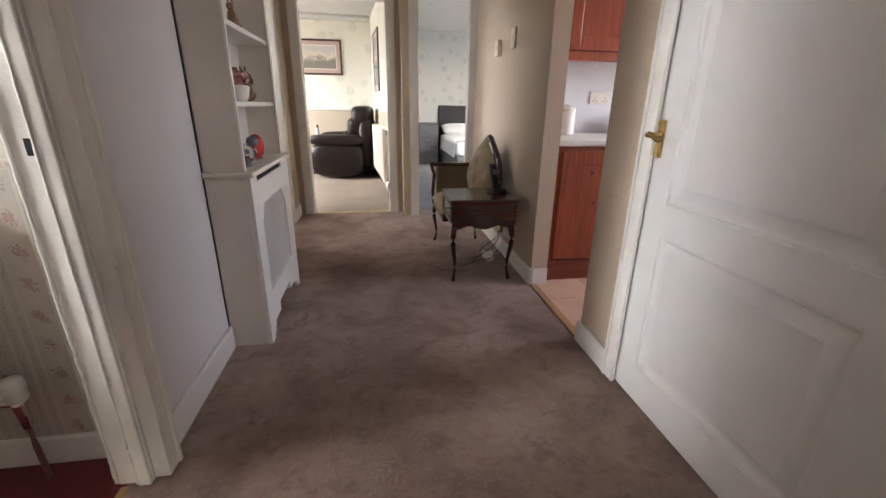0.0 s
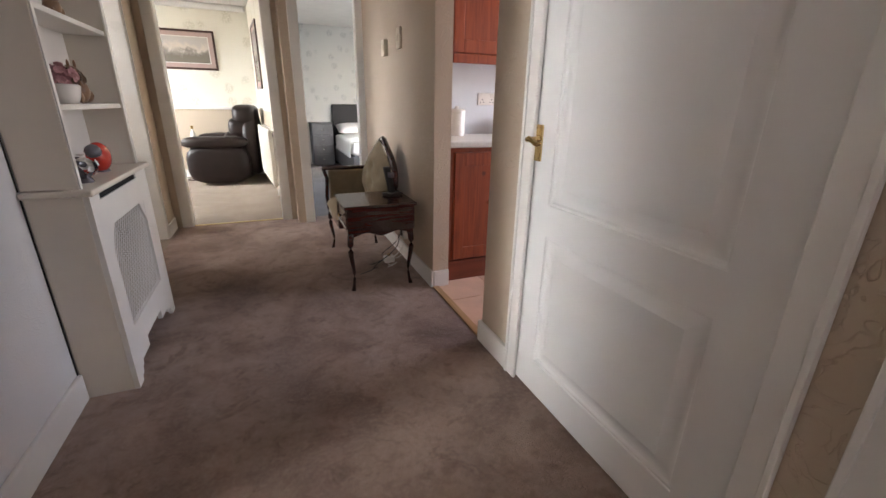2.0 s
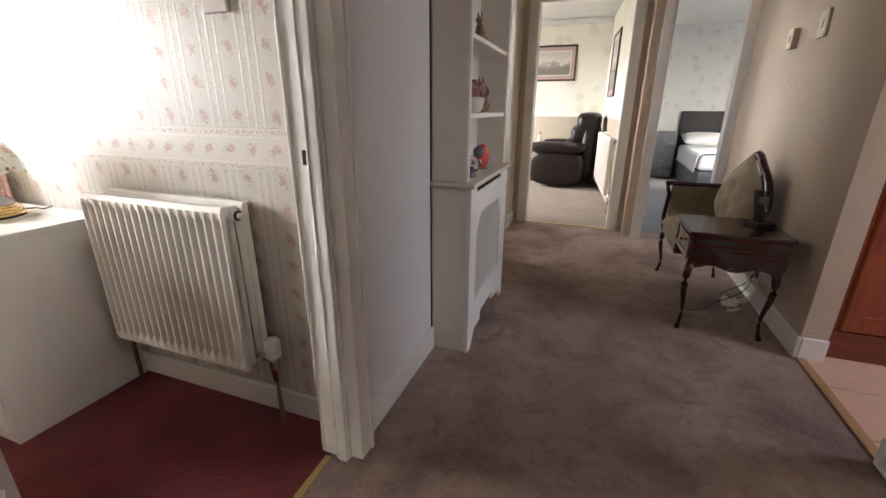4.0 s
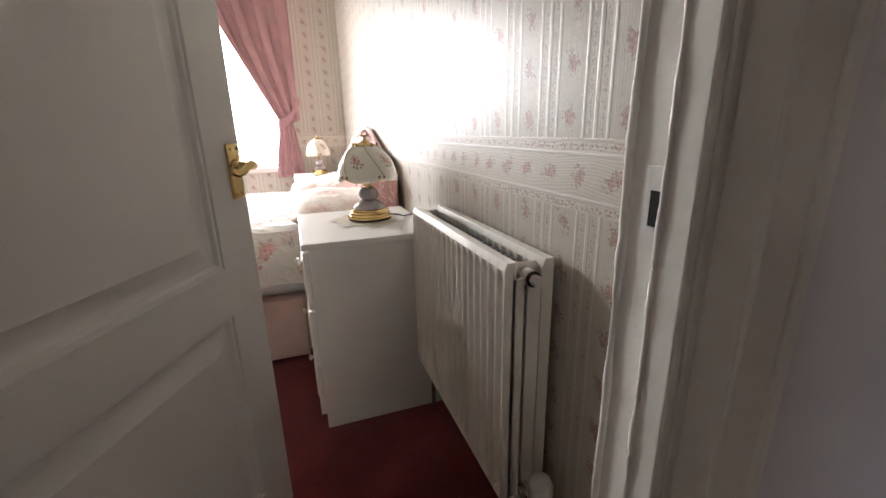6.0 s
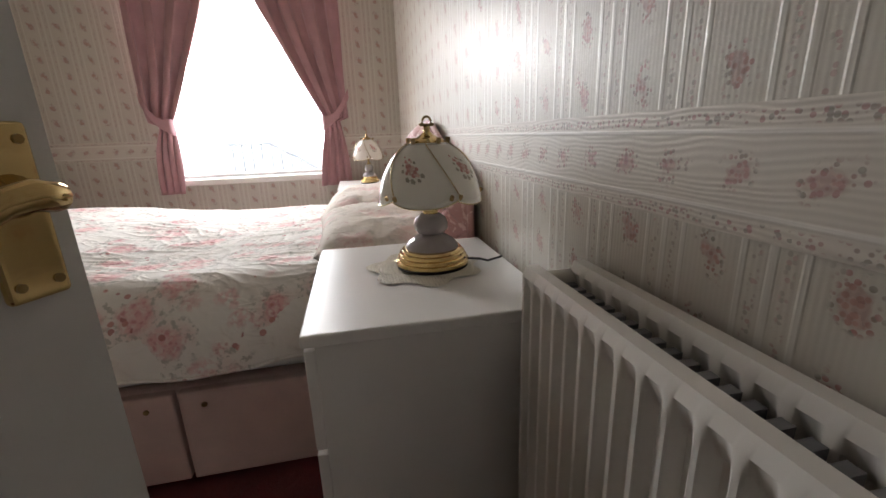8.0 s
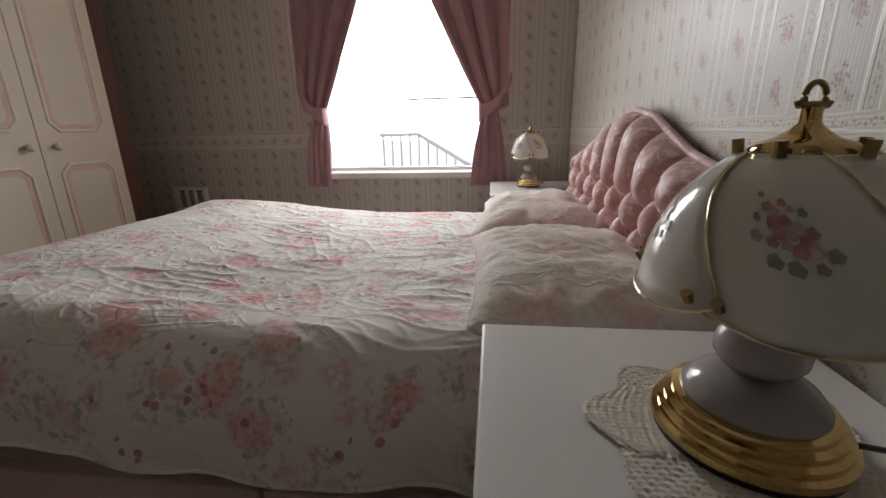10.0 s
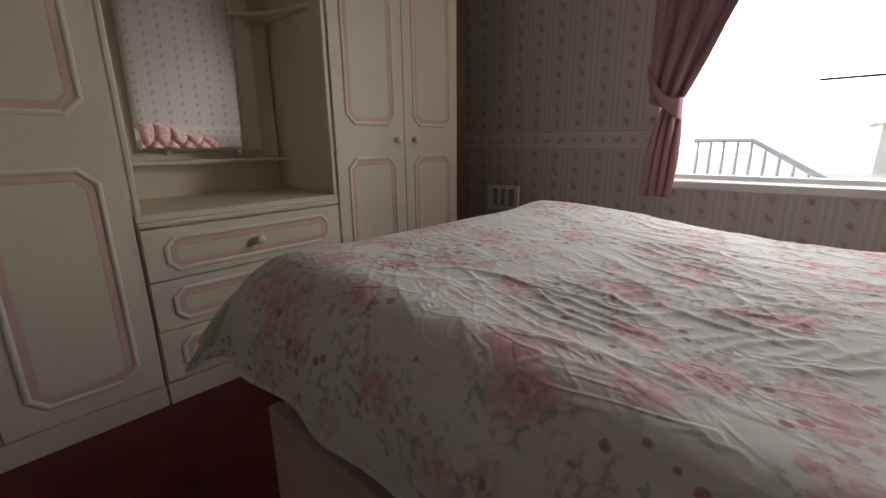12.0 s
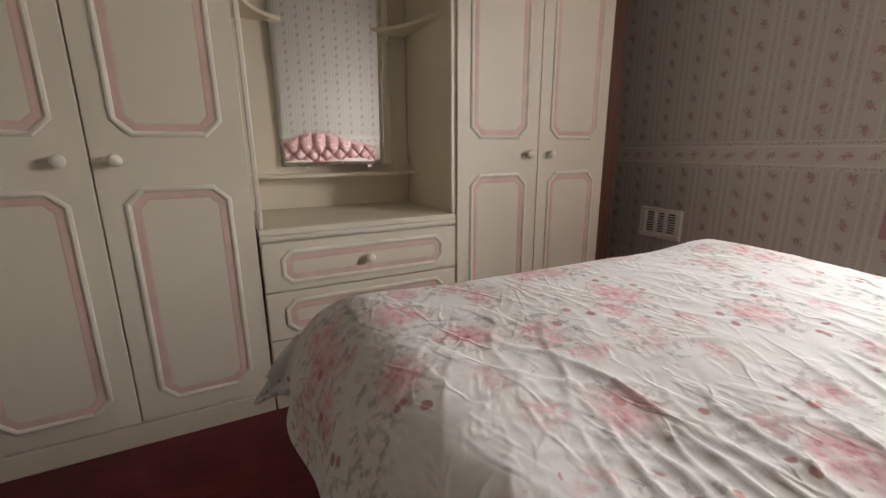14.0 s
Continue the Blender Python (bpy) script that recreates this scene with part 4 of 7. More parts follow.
def bookcase():
    root = thing("bookcase", "cream-painted alcove bookcase over a boxed radiator cover", "bookcase")
    part("lower_side", box(XL + 0.004, Y0, 0, XF - 0.018, Y0 + 0.018, 0.795, bev=0.002), M_CREAM, root)
    part("lower_side", box(XL + 0.004, Y1 - 0.018, 0, XF - 0.018, Y1, 0.795, bev=0.002), M_CREAM, root)
    part("shelf_top", box(XL + 0.004, Y0 - 0.022, 0.796, XF + 0.02, Y1 + 0.02, 0.818, bev=0.007, seg=3), M_CREAM, root, "cream shelf board with rounded nosing")
    part("open_joint", box(XL + 0.0003, Y0 - 0.006, 0.10, XL + 0.0035, Y0 - 0.0005, 0.794), M_JOINTSHADE, root, "dark open joint along the wall")
    part("open_joint", box(XL + 0.0003, Y0 - 0.006, 0.82, XL + 0.0035, Y0 - 0.0005, 2.2), M_JOINTSHADE, root, "dark open joint along the wall")
    # front with a grille window, a slot and a scalloped foot
    bm = bmesh.new()
    gy0, gy1, gz0, gz1 = 1.80, 2.30, 0.235, 0.655
    xa, xb = XF - 0.018, XF
    add_box(bm, xa, Y0, 0.05, xb, gy0, 0.765)
    add_box(bm, xa, gy1, 0.05, xb, Y1, 0.765)
    add_box(bm, xa, gy0, gz1, xb, gy1, 0.765)
    add_box(bm, xa, gy0, 0.12, xb, gy1, gz0)
    add_box(bm, xa, Y0, 0.0, xb, Y0 + 0.06, 0.05)
    add_box(bm, xa, Y1 - 0.06, 0.0, xb, Y1, 0.05)
    add_box(bm, xa, Y0 + 0.06, 0.022, xb, Y0 + 0.085, 0.05)
    add_box(bm, xa, Y1 - 0.085, 0.022, xb, Y1 - 0.06, 0.05)
    add_box(bm, xa, gy0, 0.072, xb, gy0 + 0.12, 0.12)
    add_box(bm, xa, gy1 - 0.12, 0.072, xb, gy1, 0.12)
    add_box(bm, xa, Y0, 0.765, xb, 1.79, 0.795)
    add_box(bm, xa, 2.27, 0.765, xb, Y1, 0.795)
    part("cover_front", bm, M_GLOSS, root, "white painted front panel with a scalloped foot")
    # the slot is filled solid; its black colour paints the shade inside
    part("slot", box(xa + 0.001, 1.79, 0.765, xb - 0.006, 2.27, 0.795), M_JOINTSHADE, root, "air slot with its inner shade painted black")
    # clipped upper corners of the grille
    for ya, s in ((gy0, 1), (gy1, -1)):
        bm = bmesh.new()
        vs = [(ya, gz1), (ya + s * 0.07, gz1), (ya, gz1 - 0.09)]
        a = [bm.verts.new((xa + 0.002, y, z)) for y, z in vs]
        b = [bm.verts.new((xb - 0.001, y, z)) for y, z in vs]
        bm.faces.new(a)
        bm.faces.new(b)
        for i in range(3):
            bm.faces.new((a[i], a[(i + 1) % 3], b[(i + 1) % 3], b[i]))
        part("grille_corner", bm, M_GLOSS, root)
    # woven lattice
    bm = bmesh.new()
    n = 17
    for s in (-1, 1):
        for k in range(-n, 2 * n):
            a = gy0 + k * (gy1 - gy0) / n
            p, q = Vector((xb - 0.011 + s * 0.0018, a, gz0)), Vector((xb - 0.011 + s * 0.0018, a + s * (gz1 - gz0), gz1))
            t0, t1 = 0.0, 1.0
            d = q.y - p.y
            lo, hi = sorted(((gy0 - p.y) / d, (gy1 - p.y) / d))
            t0, t1 = max(t0, lo), min(t1, hi)
            if t1 - t0 < 0.02:
                continue
            a1, a2 = p.lerp(q, t0), p.lerp(q, t1)
            w = Vector((0, 0.0045, 0))
            vs = [bm.verts.new(v) for v in (a1 - w, a1 + w, a2 + w, a2 - w)]
            bm.faces.new(vs)
    r = bmesh.ops.extrude_face_region(bm, geom=bm.faces[:])
    for v in r["geom"]:
        if isinstance(v, bmesh.types.BMVert):
            v.co.x -= 0.0025
    part("lattice_grille", bm, M_GLOSS, root, "white diamond lattice grille")
    part("grille_backing", box(xa - 0.12, gy0, gz0, xa - 0.115, gy1, gz1), M_CREAM, root)
    # upper shelves
    ux = XF - 0.022
    part("upper_side", box(XL + 0.004, Y0 + 0.004, 0.819, ux, Y0 + 0.026, 2.18, bev=0.002), M_CREAM, root)
    part("upper_side", box(XL + 0.004, Y1 - 0.05, 0.819, ux, Y1 - 0.028, 2.18, bev=0.002), M_CREAM, root)
    part("back_panel", box(XL + 0.0045, Y0 + 0.026, 0.819, XL + 0.008, Y1 - 0.05, 2.18), M_WHITE, root)
    for z in (1.075, 1.375, 1.66, 1.93, 2.16):
        part("shelf", box(XL + 0.009, Y0 + 0.0265, z, ux - 0.003, Y1 - 0.0505, z + 0.02, bev=0.003), M_GLOSS, root)
    part("edge_strip", box(ux + 0.0005, Y0 + 0.006, 0.819, ux + 0.006, Y0 + 0.024, 2.18, bev=0.002), M_GLOSS, root)
    part("edge_strip", box(ux + 0.0005, Y1 - 0.052, 0.819, ux + 0.006, Y1 - 0.012, 2.18, bev=0.002), M_GLOSS, root)
    return root


bookcase()


def petals(bm, c, r, n, seed, size, squash=0.8):
    """A bunch of small cupped petals round a centre."""
    rnd = random.Random(seed)
    for _ in range(n):
        d = Vector((rnd.gauss(0, 1), rnd.gauss(0, 1), rnd.gauss(0.3, 0.8))).normalized()
        p = Vector(c) + Vector((d.x * r, d.y * r, d.z * r * squash)) * rnd.uniform(0.55, 1.0)
        t = d.orthogonal().normalized()
        b = d.cross(t)
        a0 = rnd.uniform(0, 6.28)
        ring = []
        for k in range(6):
            a = a0 + k * math.pi / 3
            ring.append(bm.verts.new(p + size * (math.cos(a) * t + math.sin(a) * b) + d * size * 0.35))
        mid = bm.verts.new(p)
        for k in range(6):
            bm.faces.new((mid, ring[k], ring[(k + 1) % 6]))
    return bm


M_PETALPINK = surface("china_pink_petals", (0.55, 0.28, 0.30), 0.35, var=0.3, scale=60)
M_CHINA = surface("white_china", (0.78, 0.74, 0.70), 0.2, var=0.08, scale=12, bumpy=0)
M_LEAFCHINA = surface("china_brown_leaves", (0.17, 0.10, 0.06), 0.4, var=0.3, scale=40)
M_REDGLAZE = surface("red_glaze", (0.50, 0.03, 0.02), 0.18, var=0.15, scale=10, bumpy=0)
M_GREYGLAZE = surface("grey_glaze", (0.16, 0.15, 0.17), 0.2, var=0.3, scale=25, bumpy=0)


def flower_pot(x, y, z, s, label):
    root = thing("flower_ornament", label, "ornament", (x, y, z), 0, "ornaments on the bookcase")
    part("pot", revolve([(0, 0), (0.028 * s, 0), (0.036 * s, 0.02 * s), (0.042 * s, 0.05 * s), (0.036 * s, 0.055 * s), (0, 0.05 * s)], 20), M_CHINA, root, "", True)
    part("flowers", petals(bmesh.new(), (0, 0, 0.075 * s), 0.045 * s, 60, 3, 0.012 * s), M_PETALPINK, root)
    part("leaves", petals(bmesh.new(), (0, 0.03 * s, 0.07 * s), 0.05 * s, 34, 5, 0.012 * s), M_LEAFCHINA, root)


flower_pot(-0.435, 1.96, 1.095, 1.25, "china pot of pink flowers on the bookcase shelf")


def animal_figure(x, y, z, s, label):
    """A seated animal figure in one piece: body, haunch, chest, head, ears and tail."""
    root = thing("animal_figure", label, "ornament", (x, y, z), 0, "ornaments on the bookcase")
    bm = bmesh.new()
    for c, r in (((0, 0, 0.045), (0.032, 0.042, 0.045)), ((0, 0.022, 0.03), (0.036, 0.03, 0.03)), ((0, -0.02, 0.075), (0.022, 0.022, 0.035)), ((0, -0.03, 0.115), (0.019, 0.026, 0.02)),
                 ((-0.010, -0.02, 0.14), (0.005, 0.006, 0.016)), ((0.010, -0.02, 0.14), (0.005, 0.006, 0.016)), ((0, 0.05, 0.06), (0.012, 0.014, 0.045)), ((0, -0.055, 0.11), (0.008, 0.010, 0.008)),
                 ((-0.012, -0.035, 0.02), (0.008, 0.010, 0.022)), ((0.012, -0.035, 0.02), (0.008, 0.010, 0.022))):
        b2 = bmesh.new()
        bmesh.ops.create_icosphere(b2, subdivisions=2, radius=1.0)
        for v in b2.verts:
            v.co = Vector([(c[k] + v.co[k] * r[k]) * s for k in range(3)])
        join(bm, b2)
    part("figure", bm, M_BROWNGLAZE, root, "", True)


M_BROWNGLAZE = surface("brown_glaze", (0.26, 0.15, 0.085), 0.3, var=0.4, scale=30, bumpy=0)
animal_figure(-0.45, 2.16, 1.095, 1.05, "brown glazed seated animal figure on the bookcase shelf")
animal_figure(-0.45, 2.10, 1.395, 0.85, "small brown glazed animal figure on the upper bookcase shelf")
bird = thing("bird_ornament", "glazed china bird with a red breast on the bookcase", "ornament", (-0.44, 2.15, 0.818), 0, "ornaments on the bookcase")
bm = bmesh.new()
bmesh.ops.create_icosphere(bm, subdivisions=3, radius=1.0)
for v in bm.verts:
    v.co = Vector((v.co.x * 0.042, v.co.y * 0.062 * (1.1 if v.co.y < 0 else 1), 0.062 + v.co.z * 0.062))
part("body", bm, M_REDGLAZE, bird, "red glazed body", True)
bm = bmesh.new()
bmesh.ops.create_icosphere(bm, subdivisions=2, radius=1.0)
for v in bm.verts:
    v.co = Vector((v.co.x * 0.03, -0.05 + v.co.y * 0.035, 0.09 + v.co.z * 0.03))
part("head", bm, M_GREYGLAZE, bird, "", True)
part("foot", revolve([(0, 0), (0.03, 0), (0.028, 0.008), (0.012, 0.012), (0.01, 0.02), (0, 0.02)], 16), M_GREYGLAZE, bird)
posy = thing("flower_ornament", "grey and white china flower spray on the bookcase", "ornament", (-0.42, 1.87, 0.818), 0, "ornaments on the bookcase")
part("base", revolve([(0, 0), (0.035, 0), (0.03, 0.012), (0.015, 0.03), (0, 0.03)], 16), M_GREYGLAZE, posy)
part("flowers", petals(bmesh.new(), (0, 0.02, 0.055), 0.05, 40, 8, 0.014), M_CHINA, posy)
part("leaves", petals(bmesh.new(), (0, 0.0, 0.05), 0.055, 40, 9, 0.013), M_GREYGLAZE, posy)
part("blossom", petals(bmesh.new(), (0.01, 0.05, 0.04), 0.03, 18, 10, 0.010), M_REDGLAZE, posy)

# ---- hall: telephone seat ----


def cab_leg(x, y, dx, dy, top, parent):
    """A slender cabriole leg that bows outwards at the knee and sweeps to a small foot."""
    pts, rad = [], []
    for k in range(11):
        s = k / 10
        off = 0.016 * math.sin(s * math.pi * 1.9) * (1 - 0.3 * s) + (0.028 * max(0, s - 0.75) * 4 * 0.35)
        pts.append((x + dx * off, y + dy * off, top * (1 - s)))
        rad.append(0.021 - 0.0125 * min(1, s * 1.35) + (0.006 if k == 10 else 0.0))
    return part("leg", tube(pts, 0.02, 10, None, rad), M_MAHOG, parent, "", True)


TX0, TX1 = 0.605, 1.035


def telephone_seat():
    root = thing("telephone_seat", "mahogany telephone seat with olive buttoned velvet and a side table", "telephone seat", (0, 0, 0))
    # table end with a drawer
    part("table_top", box(TX0 - 0.005, 2.295, 0.525, TX1 + 0.008, 2.70, 0.545, bev=0.006, seg=3), M_MAHOG, root)
    part("drawer_box", box(TX0 + 0.01, 2.31, 0.375, TX1 - 0.005, 2.69, 0.524, bev=0.004), M_MAHOG, root)
    bm = bmesh.new()
    moulding(bm, 2.33, 0.395, 2.67, 0.51, [(0, 0), (0.003, 0.006), (0.008, 0.006), (0.012, 0.002)], 0.01, 0, -1)
    for v in bm.verts:
        v.co = Vector((TX0 + 0.0095 + v.co.y, v.co.x, v.co.z))
    part("drawer_front", bm, M_MAHOG, root)
    kn = revolve([(0.0, 0.0), (0.006, 0.0), (0.005, 0.008), (0.010, 0.014), (0.008, 0.02), (0, 0.021)], 14)
    for v in kn.verts:
        v.co = Vector((TX0 + 0.006 - v.co.z, 2.5 + v.co.x, 0.45 + v.co.y))
    part("knob", kn, M_BRASS, root, "small brass knob", True)
    # shaped apron
    bm = bmesh.new()
    n = 20
    for k in range(n):
        xa, xb = TX0 + 0.02 + (TX1 - TX0 - 0.035) * k / n, TX0 + 0.02 + (TX1 - TX0 - 0.035) * (k + 1) / n
        f = lambda s: 0.362 - 0.012 * math.cos(s * math.pi * 4)
        za, zb = f(k / n), f((k + 1) / n)
        vs = [bm.verts.new(p) for p in ((xa, 2.312, za), (xb, 2.312, zb), (xb, 2.312, 0.376), (xa, 2.312, 0.376))]
        bm.faces.new(vs)
    r = bmesh.ops.extrude_face_region(bm, geom=bm.faces[:])
    for v in r["geom"]:
        if isinstance(v, bmesh.types.BMVert):
            v.co.y += 0.014
    part("apron", bm, M_MAHOG, root)
    part("seat_rail", box(TX0 + 0.01, 2.69, 0.30, TX1 - 0.03, 3.24, 0.365, bev=0.012, seg=3), M_MAHOG, root)

    def cushion(u, v):
        x, y = TX0 - 0.0 + (TX1 - 0.04 - TX0) * u, 2.70 + 0.53 * v
        e = (1 - (2 * u - 1) ** 6) * (1 - (2 * v - 1) ** 6)
        return (x, y, 0.366 + 0.065 * max(e, 0) ** 0.5)
    part("seat", sheet(cushion, 24, 24), M_OLIVE, root, "olive velvet seat", True)
    for (x, y, dx, dy) in ((TX0 + 0.03, 2.33, -0.7, -0.7), (TX1 - 0.035, 2.33, 0.7, -0.7), (TX0 + 0.03, 3.21, -0.7, 0.7), (TX1 - 0.05, 3.21, 0.7, 0.7)):
        cab_leg(x, y, dx, dy, 0.375 if y < 3 else 0.31, root)
    # arm at the far end
    part("arm_panel", box(TX0 + 0.03, 3.205, 0.40, TX1 - 0.06, 3.245, 0.625, bev=0.012, seg=3), M_OLIVE, root, "olive padded arm")
    part("arm_post", tube([(TX0 + 0.02, 3.225, 0.31), (TX0 + 0.008, 3.225, 0.42), (TX0 + 0.018, 3.225, 0.56), (TX0 - 0.008, 3.225, 0.642)], 0.014, 10), M_MAHOG, root, "", True)
    part("arm_rail", tube([(TX0 - 0.012, 3.225, 0.640), (TX0 + 0.15, 3.225, 0.636), (TX1 - 0.06, 3.225, 0.638)], 0.016, 10), M_MAHOG, root, "", True)
    # balloon back against the wall
    bx = TX1 - 0.01

    def outline(a):
        s = math.sin(a)
        return 0.225 * math.cos(a) * (1 - 0.42 * max(0, s) ** 3), (0.275 if s > 0 else 0.16) * s * (1.0 + 0.10 * max(0, s) ** 20)

    cz, cy = 0.56, 2.97
    bm = bmesh.new()
    rings = []
    for k in range(13):
        s = k / 12
        ring = []
        for i in range(40):
            a = 2 * math.pi * i / 40
            y, z = outline(a)
            puff = 0.055 * (1 - s ** 5) - 0.10 * max(0.0, z * s)
            btn = min((Vector((y * s, z * s)) - Vector(q)).length for q in ((0, 0), (0, 0.13), (-0.1, 0.07), (0.1, 0.07), (-0.09, -0.07), (0.09, -0.07), (0, 0.23), (0, -0.11)))
            puff -= 0.016 * math.exp(-(btn / 0.028) ** 2)
            ring.append(bm.verts.new((bx - 0.045 - puff, cy + y * s, cz + z * s)))
        rings.append(ring)
    for a, b in zip(rings, rings[1:]):
        for i in range(40):
            bm.faces.new((a[i], a[(i + 1) % 40], b[(i + 1) % 40], b[i]))
    bmesh.ops.remove_doubles(bm, verts=bm.verts[:], dist=0.0004)
    back = part("backrest", bm, M_OLIVE, root, "khaki buttoned backrest", True)
    loop = [(bx - 0.018 + 0.03 * max(0.0, outline(2 * math.pi * i / 40)[1]) / 0.27, cy + 1.03 * outline(2 * math.pi * i / 40)[0], cz + 1.03 * outline(2 * math.pi * i / 40)[1]) for i in range(41)]
    part("back_frame", tube(loop, 0.022, 10), M_MAHOG, root, "carved mahogany back frame", True)
    part("back_board", box(bx - 0.006, cy - 0.14, cz - 0.10, bx + 0.004, cy + 0.14, cz + 0.2), M_MAHOG, root)
    turn = Matrix.Translation((bx - 0.030, cy, 0)) @ Euler((0, 0, radians(13))).to_matrix().to_4x4() @ Matrix.Translation((-bx, -cy, 0))
    for piece in root.children:
        if piece.name.split(".")[0] in ("backrest", "back_frame", "back_board"):
            piece.matrix_basis = turn
    return root


telephone_seat()
phone = thing("cordless_phone", "black cordless telephone on its charging base", "telephone", (0.955, 2.54, 0.545), 25)
bm = box(-0.055, -0.045, 0.0, 0.055, 0.045, 0.022, bev=0.008, seg=3)
part("base", bm, M_BLACK, phone)
bm = box(-0.024, -0.014, 0.0, 0.024, 0.014, 0.165, bev=0.010, seg=3)
for v in bm.verts:
    z = v.co.z
    v.co = Vector((v.co.x, v.co.y + 0.005 + z * 0.32, 0.016 + z))
part("handset", bm, M_BLACK, phone)
part("screen", box(-0.016, -0.004, 0.115, 0.016, 0.026, 0.15), M_GREYGLAZE, phone)


def wall_plate(x, y, z, w, h, d, label, cat, mat):
    root = thing("switch_plate", label, cat, (0, 0, 0))
    part("plate", box(x - d, y - w / 2, z - h / 2, x, y + w / 2, z + h / 2, bev=0.006, seg=3), mat, root)
    part("button", box(x - d - 0.005, y - w * 0.15, z - h * 0.18, x - d + 0.001, y + w * 0.15, z + h * 0.18, bev=0.002), mat, root)


M_IVORYPLASTIC = surface("aged_ivory_plastic", (0.74, 0.66, 0.52), 0.4, var=0.08)
wall_plate(XR, 3.20, 1.50, 0.075, 0.11, 0.035, "aged ivory wall thermostat on the cream wall", "thermostat", M_IVORYPLASTIC)
wall_plate(XR, 2.86, 1.525, 0.085, 0.13, 0.018, "ivory light switch on the cream wall", "light switch", M_IVORYPLASTIC)

# socket, plugs and flex under the seat
sock = thing("wall_socket", "white double socket with plugs near the skirting", "socket")
part("plate", box(XR - 0.012, 2.66, 0.17, XR, 2.80, 0.26, bev=0.004), M_CHINA, sock)
part("plug", box(XR - 0.05, 2.67, 0.185, XR - 0.013, 2.72, 0.245, bev=0.008), M_CHINA, sock)
part("plug", box(XR - 0.05, 2.74, 0.185, XR - 0.013, 2.79, 0.245, bev=0.008), M_BLACK, sock)
flex = thing("cable", "tangled white and black flex on the carpet", "cable")


def flex_run(seed, start, end, n=22, lift=0.004, r=0.003):
    rnd = random.Random(seed)
    a, b = Vector(start), Vector(end)
    pts = []
    for k in range(n + 1):
        s = k / n
        p = a.lerp(b, s)
        w = math.sin(s * math.pi)
        p += Vector((math.sin(s * 9 + seed) * 0.07 * w, math.cos(s * 7 + seed) * 0.06 * w, 0))
        p.z = max(lift, a.z * (1 - s * 1.9) + lift) if s < 0.55 else lift + 0.006 * abs(math.sin(s * 11))
        pts.append(p)
    return tube(pts, r, 6)


part("white_flex", flex_run(1, (1.06, 2.70, 0.2), (0.93, 2.62, 0.0)), M_CHINA, flex)
part("white_flex", flex_run(4, (1.06, 2.72, 0.2), (0.99, 2.86, 0.0)), M_CHINA, flex)
part("black_flex", flex_run(2, (1.06, 2.77, 0.2), (0.82, 2.72, 0.0)), M_BLACK, flex)
part("black_flex", flex_run(7, (1.06, 2.75, 0.2), (0.72, 2.55, 0.0)), M_BLACK, flex)
adapter = thing("plug_adapter", "white plug adapter lying on the carpet", "adapter", (0.97, 2.74, 0))
part("body", box(-0.04, -0.03, 0.0, 0.04, 0.03, 0.05, bev=0.012, seg=3), M_CHINA, adapter)
part("pin", box(-0.01, -0.012, 0.05, 0.01, 0.012, 0.065, bev=0.002), M_BRASS, adapter)

# ---- kitchen ----
KF = 2.255


def shaker_front(bm, x0, z0, x1, z1, y):
    add_box(bm, x0, y, z0, x0 + 0.07, y + 0.02, z1, bev=0.003)
    add_box(bm, x1 - 0.07, y, z0, x1, y + 0.02, z1, bev=0.003)
    add_box(bm, x0 + 0.07, y, z0, x1 - 0.07, y + 0.02, z0 + 0.08, bev=0.003)
    add_box(bm, x0 + 0.07, y, z1 - 0.08, x1 - 0.07, y + 0.02, z1, bev=0.003)
    add_box(bm, x0 + 0.07, y + 0.010, z0 + 0.08, x1 - 0.07, y + 0.018, z1 - 0.08)
    return bm


def knob_y(x, y, z, parent, mat, r=0.016):
    bm = revolve([(0, 0), (r * 0.5, 0), (r * 0.45, r * 0.6), (r, r * 1.1), (r * 0.9, r * 1.6), (0, r * 1.8)], 16)
    for v in bm.verts:
        v.co = Vector((x + v.co.x, y - v.co.z, z + v.co.y))
    return part("knob", bm, mat, parent, "", True)


for k, x0 in enumerate((1.245, 1.785, 2.325)):
    unit = thing("base_cabinet", "red-stained pine base cabinet with a framed door", "cabinet", (0, 0, 0), 0, "kitchen base cabinets")
    part("body", box(x0, KF + 0.021, 0.14, x0 + 0.538, 2.855, 0.868), M_PINE, unit)
    part("plinth", box(x0, KF + 0.012, 0.0, x0 + 0.538, KF + 0.03, 0.139), M_PINEDARK, unit)
    d = part("door", shaker_front(bmesh.new(), x0 + 0.03, 0.15, x0 + 0.53, 0.84, KF), M_PINE, unit)
    knob_y(x0 + (0.27), KF + 0.009, 0.52, d, M_PINE, 0.014)
wtop = thing("worktop", "pale laminate worktop with a rounded front edge", "worktop")
part("slab", box(R1 + 0.003, KF - 0.02, 0.870, 3.38, 2.858, 0.910, bev=0.012, seg=3), M_WORKTOP, wtop)
